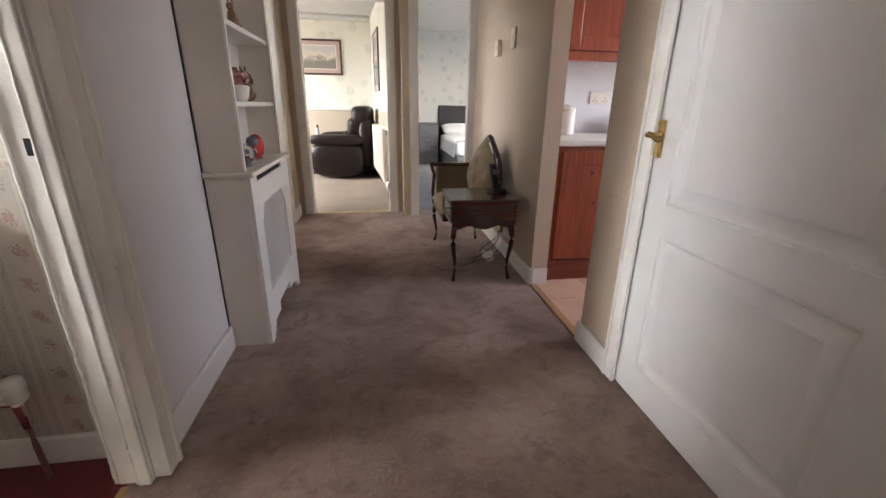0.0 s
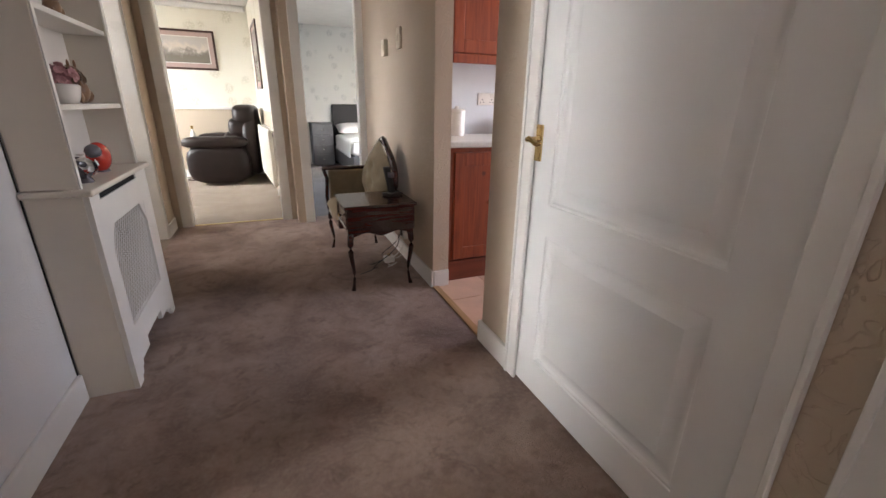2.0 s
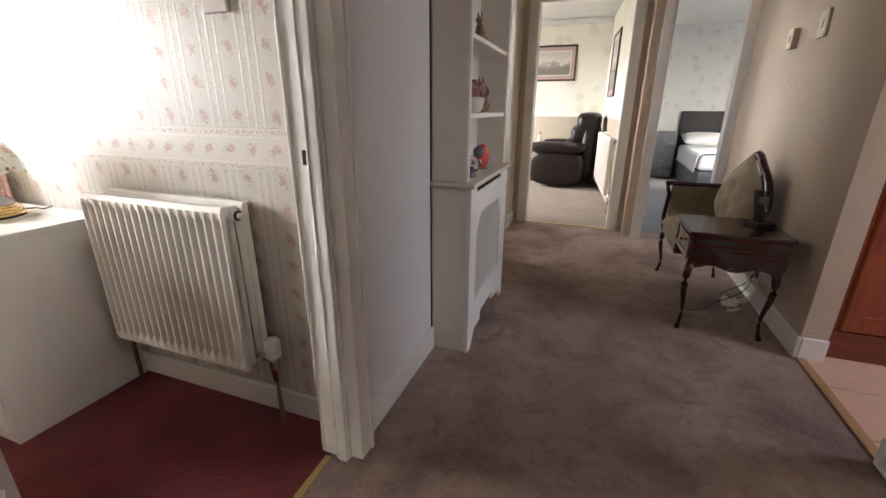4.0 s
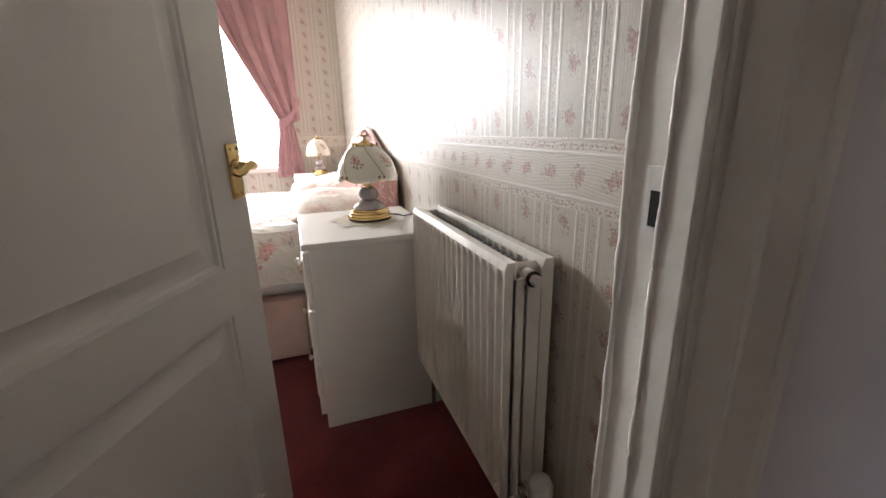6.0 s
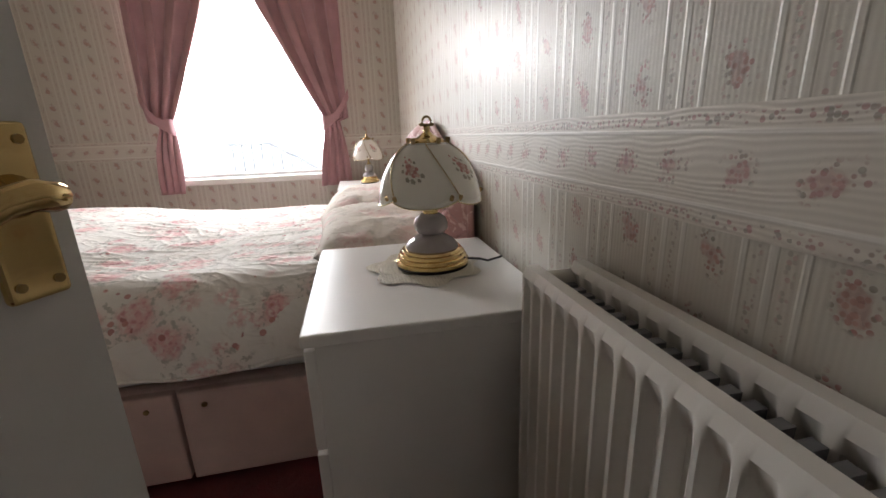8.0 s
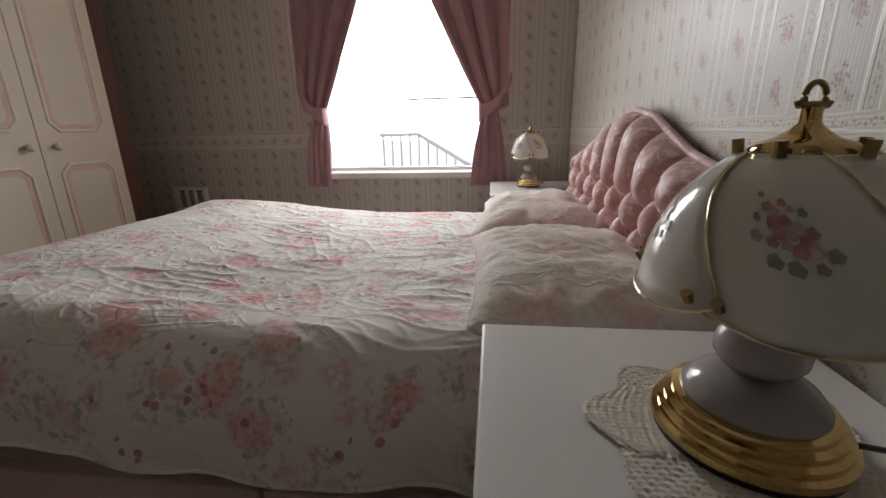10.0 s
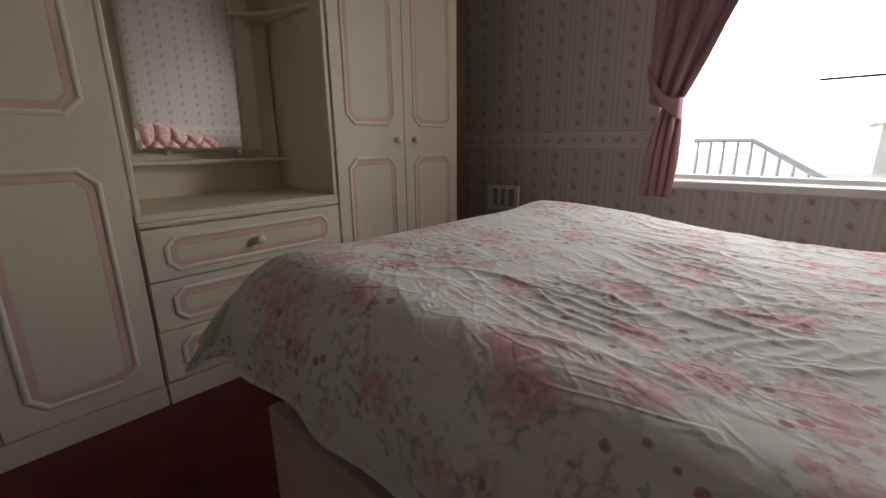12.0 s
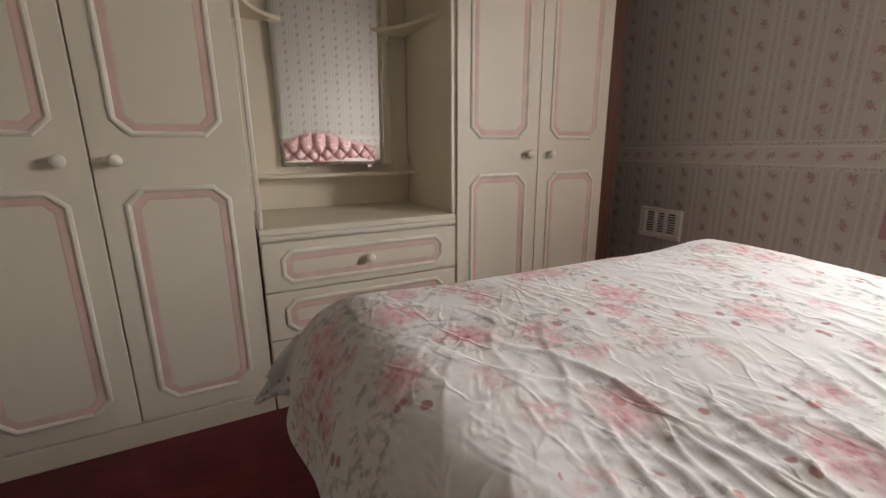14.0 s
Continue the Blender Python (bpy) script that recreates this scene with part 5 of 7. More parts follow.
for k, x0 in enumerate((1.385, 1.90, 2.42)):
    unit = thing("wall_cabinet", "red-stained pine wall cabinet with a framed door", "cabinet", (0, 0, 0), 0, "kitchen wall cabinets")
    part("body", box(x0, 2.60, 1.425, x0 + 0.512, 2.857, 2.12), M_PINE, unit)
    d = part("door", shaker_front(bmesh.new(), x0 + 0.006, 1.43, x0 + 0.506, 2.12, 2.578), M_PINE, unit)
    knob_y(x0 + 0.46, 2.578, 1.49 + 0.25, d, M_BRASS, 0.012)
    part("light_pelmet", box(x0, 2.57, 1.37, x0 + 0.512, 2.598, 1.424, bev=0.004), M_PINE, unit)
ks = thing("wall_socket", "white double socket on the tiled wall", "socket")
part("plate", box(1.71, 2.848, 1.115, 1.86, 2.859, 1.20, bev=0.004), M_CHINA, ks)
for dx in (1.745, 1.825):
    part("switch", box(dx - 0.012, 2.844, 1.17, dx + 0.012, 2.8475, 1.19), M_CHINA, ks)
    for px, pz in ((0, 1.155), (-0.012, 1.135), (0.012, 1.135)):
        # black blocks paint the shade in the socket's holes
        part("pin_hole", box(dx + px - 0.003, 2.8465, pz - 0.004, dx + px + 0.003, 2.8478, pz + 0.004), M_JOINTSHADE, ks)
can = thing("canister", "white lidded storage canister on the worktop", "canister", (1.475, 2.70, 0.910), 0)
part("body", revolve([(0, 0), (0.055, 0), (0.058, 0.01), (0.058, 0.15), (0.05, 0.158), (0, 0.158)], 28), M_CHINA, can, "", True)
part("lid", revolve([(0.059, 0.150), (0.060, 0.17), (0.05, 0.178), (0.012, 0.18), (0.014, 0.195), (0, 0.198)], 28), M_CHINA, can, "", True)
caddy = thing("storage_tin", "cream tin printed with dark motifs on the worktop", "tin", (1.955, 2.74, 0.910), 0)
part("body", box(-0.075, -0.05, 0, 0.075, 0.05, 0.125, bev=0.008, seg=3), M_CHINA, caddy)
part("lid", box(-0.077, -0.052, 0.1255, 0.077, 0.052, 0.14, bev=0.005), M_CHINA, caddy)
for k in range(9):
    bm = bmesh.new()
    x, z = -0.055 + (k % 3) * 0.052 + 0.01 * ((k // 3) % 2), 0.022 + (k // 3) * 0.036
    bm.faces.new([bm.verts.new((x - 0.002 + 0.008 * math.cos(a), -0.0506, z + 0.012 * math.sin(a))) for a in (0, 1.05, 2.1, 3.14, 4.2, 5.24)])
    part("motif", bm, M_GREYGLAZE, caddy)
# floor tiles
tile_me = mesh_from("tile", box(0.002, 0.002, -0.006, 0.318, 0.318, 0.0, bev=0.002, seg=1), M_TILE)
for i in range(5):
    for j in range(7):
        x, y = XR + 0.036 + i * 0.32, 0.62 + j * 0.32
        t = new("tile", tile_me)
        t.parent = kfloor
        t.location = (x, y - 0.55, 0.0)

# ---- bedroom: radiator ----


def radiator(name, length, height, depth, label, ribs=22, loc=(0, 0, 0), rz=0.0, cat="radiator"):
    """A double panel radiator: local x along its length, front face towards -y, z from its lower edge."""
    root = thing(name, label, cat, loc, rz)
    n = ribs * 12
    pitch = length / ribs

    def front(u, v):
        x = u * length
        edge = min(v, 1 - v) * height
        k = max(0.0, min(1.0, (edge - 0.026) / 0.016))
        k *= max(0.0, min(1.0, (min(x, length - x) - 0.006) / 0.006))
        q = abs((x / pitch) % 1.0 - 0.5) * 2                 # 1 on a ridge, 0 in the middle of a channel
        rib = max(0.0, min(1.0, (q - 0.42) / 0.30))
        rnd = 0.006 * (1 - min(1.0, edge / 0.010)) ** 2
        return (x, 0.016 * k * (1 - rib) + rnd, v * height)
    for nm, y, flip in (("front_panel", -depth, 1), ("rear_panel", -0.030, 1)):
        bm = sheet(front, n, 36)
        r = bmesh.ops.extrude_face_region(bm, geom=bm.faces[:])
        for v in r["geom"]:
            if isinstance(v, bmesh.types.BMVert):
                v.co.y = 0.026
        for v in bm.verts:
            v.co.y += y
        smooth_by_angle(part(nm, bm, M_RAD, root), 30)
    # side plate, split
    part("side_plate", box(length - 0.006, -depth + 0.019, 0.012, length, -depth / 2 - 0.012, height - 0.035), M_RAD, root)
    part("side_plate", box(length - 0.006, -depth / 2 - 0.004, 0.012, length, -0.032, height - 0.035), M_RAD, root)
    part("side_plate", box(0, -depth + 0.019, 0.012, 0.006, -0.032, height - 0.035), M_RAD, root)
    # convector fins between the panels
    bm = bmesh.new()
    k = int(length / 0.026)
    for i in range(k):
        x = 0.02 + i * (length - 0.04) / k
        add_box(bm, x, -depth + 0.020, height - 0.075, x + 0.013, -0.033, height - 0.030)
    tagged(part("convector_fin", bm, surface("fin_grey", (0.22, 0.22, 0.22), 0.5), root, "grey convector fins"), kind="stuff")
    # top pipes and valves
    for x, r in ((length + 0.0, 0.017), (0.03, 0.014)):
        part("top_pipe", tube([(x - 0.03, -depth + 0.01, height - 0.028), (x - 0.03, -0.02, height - 0.028)], r, 12), M_RAD, root, "", True)
    bm = tube([(length - 0.02, -depth / 2, height - 0.035), (length + 0.008, -depth / 2, height - 0.035)], 0.016, 16)
    part("blanking_plug", bm, M_RAD, root, "", True)
    part("plug_collar", tube([(length + 0.008, -depth / 2, height - 0.035), (length + 0.014, -depth / 2, height - 0.035)], 0.0165, 16), M_MAHOG, root, "rusty brown collar", True)
    part("bleed_screw", tube([(length + 0.014, -depth / 2, height - 0.035), (length + 0.032, -depth / 2, height - 0.035)], 0.0115, 6), M_CHINA, root)
    return root


M_TRV = surface("white_valve_plastic", (0.76, 0.74, 0.70), 0.4, var=0.08)
rad = radiator("radiator", 0.655, 0.585, 0.115, "white enamelled double panel radiator on the wall", 18, (-1.588, BN - 0.012, 0.24))
valve = part("valve_tail", tube([(0.62, -0.055, 0.04), (0.68, -0.055, 0.035), (0.718, -0.055, 0.035)], 0.011, 10), M_CHROME, rad, "", True)
part("valve_body", revolve([(0, -0.05), (0.012, -0.05), (0.016, 0.0), (0.019, 0.03), (0.019, 0.045), (0, 0.045)], 16, None, (0.723, -0.055)), M_CHROME, rad, "", True)
head = revolve([(0, 0.045), (0.024, 0.045), (0.027, 0.055), (0.024, 0.07), (0.027, 0.078), (0.027, 0.10), (0.022, 0.115), (0, 0.118)], 20, None, (0.723, -0.055))
part("valve_head", head, M_TRV, rad, "white thermostatic valve head", True)
part("feed_pipe", tube([(0.723, -0.055, -0.05), (0.723, -0.055, -0.12), (0.728, -0.055, -0.239)], 0.008, 10), M_PIPE, rad, "dark painted feed pipe", True)
part("feed_pipe", tube([(0.02, -0.055, 0.04), (-0.02, -0.055, 0.03), (-0.025, -0.055, -0.239)], 0.008, 10), M_PIPE, rad, "", True)

# ---- bedside cabinets ----
CHEST = {"x0": -2.192, "x1": -1.640, "y0": 0.585, "z": 0.722}


def bedside(x0, x1, label):
    root = thing("bedside_chest", label, "bedside chest", (0, 0, 0), 0, "bedside chests")
    y0, zt = CHEST["y0"], CHEST["z"]
    yb = BN - 0.022
    part("carcass", box(x0 + 0.006, y0 + 0.022, 0.0, x1 - 0.006, yb, zt - 0.024, bev=0.002), M_WHITE, root)
    part("top", box(x0, y0, zt - 0.023, x1, yb, zt, bev=0.004), M_WHITE, root, "white melamine top")
    for k in range(3):
        z0 = 0.06 + k * 0.213
        d = part("drawer", box(x0 + 0.012, y0 + 0.002, z0, x1 - 0.012, y0 + 0.0215, z0 + 0.203, bev=0.003), M_WHITE, root)
        bm = moulding(bmesh.new(), x0 + 0.05, z0 + 0.035, x1 - 0.05, z0 + 0.168, [(0, 0), (0.004, 0.005), (0.010, 0.005), (0.014, 0.001)], 0.03, y0 + 0.002, -1)
        part("beading", bm, M_GOLDLINE, d)
        bm = moulding(bmesh.new(), x0 + 0.064, z0 + 0.049, x1 - 0.064, z0 + 0.154, [(0, 0.0006), (0.01, 0.0008)], 0.025, y0 + 0.002, -1)
        part("pink_line", bm, M_PINKLINE, d, "pink inlaid line")
        knob_y((x0 + x1) / 2, y0 + 0.001, z0 + 0.10, d, M_CHINA, 0.014)
    return root


bedside(CHEST["x0"], CHEST["x1"], "white bedside chest of three drawers beside the radiator")
bedside(-4.165, -3.60, "white bedside chest of three drawers below the window corner")

# ---- doily ----


def doily():
    root = thing("doily", "cream crocheted doily with scalloped leaves under the lamp", "doily", (-1.942, 0.848, CHEST["z"] + 0.0008))
    for k in range(7):
        a0 = 2 * math.pi * k / 7
        bm = bmesh.new()
        rows = []
        for i in range(25):
            s = i / 24
            r = 0.03 + 0.115 * s
            half = 0.056 * math.sin(math.pi * (0.20 + 0.60 * s)) * (1 + 0.05 * math.sin(i * 1.05))
            row = []
            for j in range(9):
                w = (j / 8 - 0.5) * 2
                rr = r - 0.020 * w * w * s
                p = Vector((math.cos(a0) * rr - math.sin(a0) * half * w, math.sin(a0) * rr + math.cos(a0) * half * w, 0.0))
                p.z = 0.0012 + 0.0009 * (i % 2) + 0.0006 * (j % 2) + (0.0014 if k % 2 else 0.0)
                row.append(bm.verts.new(p))
            rows.append(row)
        for i in range(24):
            for j in range(8):
                bm.faces.new((rows[i][j], rows[i + 1][j], rows[i + 1][j + 1], rows[i][j + 1]))
        part("leaf", bm, M_LACE, root)
    part("centre", revolve([(0, 0.004), (0.05, 0.003), (0.07, 0.0)], 28), M_LACE, root)
    return root


doily()

# ---- table lamps ----
M_PALEBRASS = surface("pale_brass_leading", (0.80, 0.70, 0.48), 0.18, 1.0, var=0.08, scale=14, bumpy=0.0)
M_ROSE = surface("printed_rose", (0.56, 0.30, 0.28), 0.25, var=0.3, scale=80, bumpy=0)
M_ROSEPALE = surface("printed_pale_rose", (0.70, 0.52, 0.47), 0.25, var=0.25, scale=90, bumpy=0)
M_LEAFPRINT = surface("printed_leaf", (0.42, 0.40, 0.34), 0.25, var=0.25, scale=60, bumpy=0)


def shade_point(ang, s, lift=0.0):
    """A point of the dome: s from the cap (0) down to the rim (1)."""
    a = 0.30 + 1.12 * s
    r = 0.012 + 0.116 * math.sin(a)
    z = 0.138 + 0.175 * math.cos(a) * 1.0
    r += lift
    return Vector((r * math.cos(ang), r * math.sin(ang), z + lift * 0.4))


def table_lamp(loc, rz, scale, label, slim=1.0):
    root = thing("table_lamp", label, "table lamp", loc, rz, "bedside lamps")
    S = scale
    sc = lambda prof: [(r * S * slim, z * S) for r, z in prof]
    part("brass_foot", revolve(sc([(0, 0.006), (0.090, 0.006), (0.094, 0.009), (0.094, 0.017), (0.088, 0.0195), (0.0885, 0.0275), (0.0825, 0.030), (0.083, 0.0375), (0.076, 0.040), (0.076, 0.046), (0.068, 0.048), (0, 0.046)]), 48), M_BRASS, root, "stepped polished brass foot", True)
    smooth_by_angle([c for c in root.children if c.name.startswith("brass_foot")][-1], 25)
    part("foot_pad", revolve(sc([(0, 0), (0.091, 0), (0.092, 0.006), (0, 0.006)]), 40), M_BLACK, root)
    part("ceramic_bell", revolve(sc([(0.068, 0.047), (0.067, 0.054), (0.057, 0.066), (0.040, 0.077), (0.022, 0.082), (0, 0.082)]), 40), M_CERAMIC, root, "lilac-grey ceramic bell", True)
    part("ceramic_ball", revolve(sc([(0.018, 0.081), (0.034, 0.086), (0.042, 0.097), (0.043, 0.109), (0.038, 0.123), (0.024, 0.134), (0, 0.136)]), 40), M_CERAMIC, root, "lilac-grey ceramic ball", True)
    part("stem", revolve(sc([(0.018, 0.133), (0.020, 0.140), (0.010, 0.146), (0.009, 0.30), (0, 0.30)]), 20), M_BRASS, root, "", True)
    part("cap", revolve(sc([(0.042, 0.306), (0.043, 0.309), (0.036, 0.315), (0.024, 0.319), (0.014, 0.326), (0.008, 0.332), (0.008, 0.345), (0, 0.345)]), 32), M_BRASS, root, "brass shade cap", True)
    ring = [(0.0, 0.012 * S * math.cos(a), (0.354 + 0.012 * math.sin(a)) * S) for a in [(-0.25 + 1.5 * k / 20) * math.pi for k in range(21)]]
    part("finial", tube(ring, 0.0028 * S, 8), M_OLDBRASS, root, "tarnished ring finial", True)
    for sy_ in (-1, 1):
        curl = [(0.0, sy_ * (0.015 + 0.006 * math.sin(a)) * S, (0.3445 + 0.008 * a / 3 + 0.003 * math.cos(a)) * S) for a in [k * 0.45 for k in range(9)]]
        part("finial_curl", tube(curl, 0.002 * S, 6), M_OLDBRASS, root, "", True)
    part("finial_bar", tube([(0, -0.017 * S, 0.347 * S), (0, 0.017 * S, 0.347 * S)], 0.0035 * S, 8), M_OLDBRASS, root)
    n = 5
    width = 2 * math.pi / n
    for k in range(n):
        base = k * width

        def fn(u, v, base=base):
            s = v
            ang = base + (u - 0.5) * width * (1.12 - 0.10 * (1 - s)) + s * 0.62
            low = s * (1.0 - 0.10 * (abs(2 * u - 1) ** 2.5))
            q = shade_point(ang, low, 0.004 * (u - 0.3)) * S
            return Vector((q.x * (1 + slim) / 2, q.y * (1 + slim) / 2, q.z))
        glass = bmesh.new()
        sheet(fn, 12, 14, glass)
        p = part("glass_petal", glass, M_OPAL, root, "opal glass shade petal with a printed rose", True)
        md = p.modifiers.new("solid", 'SOLIDIFY')
        md.thickness = 0.003 * S
        rim = [fn(0, j / 14) for j in range(15)] + [fn(i / 12, 1) for i in range(1, 13)]
        rim += [fn(1, j / 14) for j in range(13, -1, -1)]
        part("rim", tube(rim, 0.0017 * S, 6), M_PALEBRASS, p)
        for u, v in ((0.12, 0.95), (0.88, 0.95)):
            q = fn(u, v) * 1.012
            part("clip", tube([q * 0.985, q * 1.03], 0.005 * S, 8), M_OLDBRASS, p)
        q = fn(0.5, 0.02)
        part("cap_screw", tube([q, q * 1.035 + Vector((0, 0, 0.003))], 0.0055 * S, 8), M_OLDBRASS, p)
        # printed spray of roses
        for nm, mat, spots in (("rose_print", M_ROSE, [(0.455, 0.475, .060), (0.505, 0.470, .058), (0.470, 0.530, .062), (0.575, 0.555, .055), (0.535, 0.600, .055), (0.615, 0.515, .05), (0.43, 0.405, .05), (0.51, 0.375, .042), (0.43, 0.57, .045), (0.40, 0.335, .032)]),
                               ("pale_rose_print", M_ROSEPALE, [(0.515, 0.525, .062), (0.600, 0.595, .052), (0.56, 0.49, .05), (0.465, 0.425, .04), (0.49, 0.575, .045), (0.545, 0.405, .035)]),
                               ("leaf_print", M_LEAFPRINT, [(0.42, 0.655, .06), (0.50, 0.675, .062), (0.67, 0.61, .055), (0.36, 0.55, .048), (0.60, 0.42, .04), (0.60, 0.665, .045), (0.37, 0.46, .035)])):
            for (u0, v0, rr) in spots:
                bm = bmesh.new()
                c = bm.verts.new(fn(u0, v0) * 1.006 + Vector((0, 0, 0.0004)))
                m = 16
                ringv = []
                for i in range(m):
                    a = 2 * math.pi * i / m
                    wob = 0.66 * rr * (0.9 + 0.13 * math.cos(5 * a) + 0.06 * math.sin(3 * a))
                    ringv.append(bm.verts.new(fn(u0 + wob * math.cos(a), v0 + wob * 0.95 * math.sin(a)) * 1.006))
                for i in range(m):
                    bm.faces.new((c, ringv[i], ringv[(i + 1) % m]))
                part(nm, bm, mat, p)
    part("flex", tube([(0.06 * S, 0.07 * S, 0.016), (0.072 * S, 0.10 * S, 0.012), (0.066 * S, 0.13 * S, 0.0005), (0.060 * S, 0.16 * S, -0.0005), (0.056 * S, 0.185 * S, -0.0005)], 0.003, 8), M_BLACK, root, "black flex")
    return root


table_lamp((-1.948, 0.868, CHEST["z"] + 0.0045), 20, 0.95, "brass and lilac ceramic lamp with opal glass petals on a doily")
table_lamp((-3.93, 0.80, CHEST["z"] + 0.0005), 75, 0.95, "brass lamp with opal glass petals on a white bedside chest", 0.72)

# ---- bed ----
BX0, BX1, BY0, BY1 = -3.60, -2.200, -0.885, 1.0


def bed():
    root = thing("double_bed", "double divan bed in pink cloth", "bed")
    bm = box(BX0, BY0 + 0.02, 0.04, BX1 - 0.002, BY1, 0.335, bev=0.02, seg=3)
    part("divan_base", bm, M_DIVAN, root, "pink cloth divan base")
    part("drawer_front", box(BX1 - 0.003, -0.86, 0.035, BX1 + 0.030, 0.125, 0.335, bev=0.006), M_DIVAN, root)
    part("drawer_front", box(BX1 - 0.003, 0.135, 0.035, BX1 + 0.030, 0.570, 0.335, bev=0.006), M_DIVAN, root)
    for y in (0.05, 0.205):
        part("drawer_stud", revolve([(0, 0), (0.008, 0), (0.008, 0.004), (0, 0.006)], 10), M_OLDBRASS, root).matrix_basis = pose(BX1 + 0.030, y, 0.29, 0, 90, 0)
    part("mattress", box(BX0 + 0.01, BY0 + 0.03, 0.337, BX1 - 0.012, BY1 - 0.005, 0.56, bev=0.05, seg=4), M_WHITECLOTH, root, "white mattress")
    for x in (BX0 + 0.08, BX1 - 0.08):
        for y in (BY0 + 0.1, BY1 - 0.1):
            part("castor", tube([(x, y, 0.0), (x, y, 0.041)], 0.022, 12), M_BLACK, root)
    return root


bed()


def fold(s, half, r):
    """Lays a cloth over an edge at half: gives the run outwards and the drop for the arc length s."""
    sg = 1 if s >= 0 else -1
    a = abs(s)
    flat = half - r
    if a <= flat:
        return sg * a, 0.0
    q = a - flat
    arc = r * math.pi / 2
    if q < arc:
        t = q / r
        return sg * (flat + r * math.sin(t)), r * (1 - math.cos(t))
    return sg * (half + (q - arc) * 0.10), r + (q - arc) * 0.99


def duvet():
    root = thing("duvet", "rumpled cream duvet printed with pink roses, spread over the bed", "duvet")
    cx, cy = (BX0 + BX1) / 2, (BY0 - 0.125 + 0.62) / 2
    hx, hy = (BX1 - BX0) / 2 + 0.068, (0.62 - BY0 + 0.125) / 2 - 0.020
    Wx, Wy0, Wy1 = hx + 0.150, hy + 0.15, hy + 0.055
    nu, nv = 340, 330

    def fn(u, v):
        sx = (2 * u - 1) * Wx
        sy = -Wy0 + (Wy0 + Wy1) * v
        px, dx = fold(sx, hx, 0.17)
        py, dy = fold(sy, hy, 0.17) if sy < 0 else (sy, 0.0)
        drop = min((dx ** 4 + dy ** 4) ** 0.25, 0.34)
        if dx > 0.06 and dy > 0.06:                     # the spare cloth at a corner flares out
            fl = (min(dx, dy) - 0.06) * 0.45
            px += fl * (1 if px > 0 else -1)
            py -= fl * 0.4
        x, y = cx + px, cy + py
        flat = math.exp(-(drop / 0.09) ** 2)
        p = Vector((sx, sy, 0.0))
        big = noise.noise(p * 1.7 + Vector((3, 1, 0))) * 0.012 + noise.noise(p * 3.6) * 0.006
        warp = 0.10 * noise.noise(p * 1.6 + Vector((7, 2, 0))) + 0.045 * noise.noise(p * 5.0 + Vector((1, 9, 0)))
        calm = max(0.0, min(1.0, (sy + 0.72 * hy) / 0.45)) * (0.45 + 0.55 * max(0.0, min(1.0, (sx + 0.8 * hx) / 0.5)))
        ridge = 0.0
        for ang, fa, fc, off, amp, pw in ((1.75, 2.4, 9.0, 1.7, 0.015, 11), (1.40, 3.2, 14.0, 4.2, 0.010, 10), (2.20, 3.0, 12.0, 8.8, 0.011, 11), (1.05, 4.0, 17.0, 11.5, 0.008, 9), (2.65, 3.8, 16.0, 19.7, 0.008, 10), (0.45, 3.4, 13.0, 23.3, 0.009, 10)):
            a, c = sx * math.cos(ang) + sy * math.sin(ang), -sx * math.sin(ang) + sy * math.cos(ang) + warp
            patch = max(0.0, min(1.0, 0.20 + 2.1 * noise.noise(Vector((sx * 2.2, sy * 2.2, off * 3)))))
            ridge += (1 - abs(noise.noise(Vector((a * fa, c * fc, off))))) ** pw * amp * patch
        ridge *= 0.06 + 0.56 * calm
        crest = 0.014 * math.exp(-((px - hx * 0.80) / 0.14) ** 2) + 0.012 * math.exp(-((px + hx * 0.85) / 0.16) ** 2) + 0.020 * math.exp(-((py + hy * 0.60) / 0.42) ** 2)
        foot = max(0.0, min(1.0, (0.45 - py / hy) / 1.2))
        top = 0.640 + 0.050 * foot * foot * (3 - 2 * foot) + (big + crest) * flat + ridge * (0.5 + 0.5 * flat)
        side = 0.014 * noise.noise(Vector((x * 5, y * 5, 2))) * min(1, drop / 0.1) + 0.010 * math.sin(sy * 17 + 2 * noise.noise(p * 3)) * min(1, drop / 0.2)
        if dx > dy:
            x += side * (1 if px > 0 else -1)
        else:
            y -= side
        return (x, y, top - drop * (1.0 + 0.10 * noise.noise(p * 2.6)))
    ob = part("cover", sheet(fn, nu, nv), M_COTTON, root, "", True)
    md = ob.modifiers.new("solid", 'SOLIDIFY')
    md.thickness, md.offset = 0.012, -1.0
    for edge in ([fn(0.0, 1 - k / 120) for k in range(121)], [fn(k / 120, 0.0) for k in range(121)], [fn(1.0, k / 120) for k in range(121)]):
        part("hem", tube([Vector(q) + Vector((0, 0, -0.004)) for q in edge], 0.0055, 6), M_COTTON, root, "stitched hem", True)
    return root


duvet()


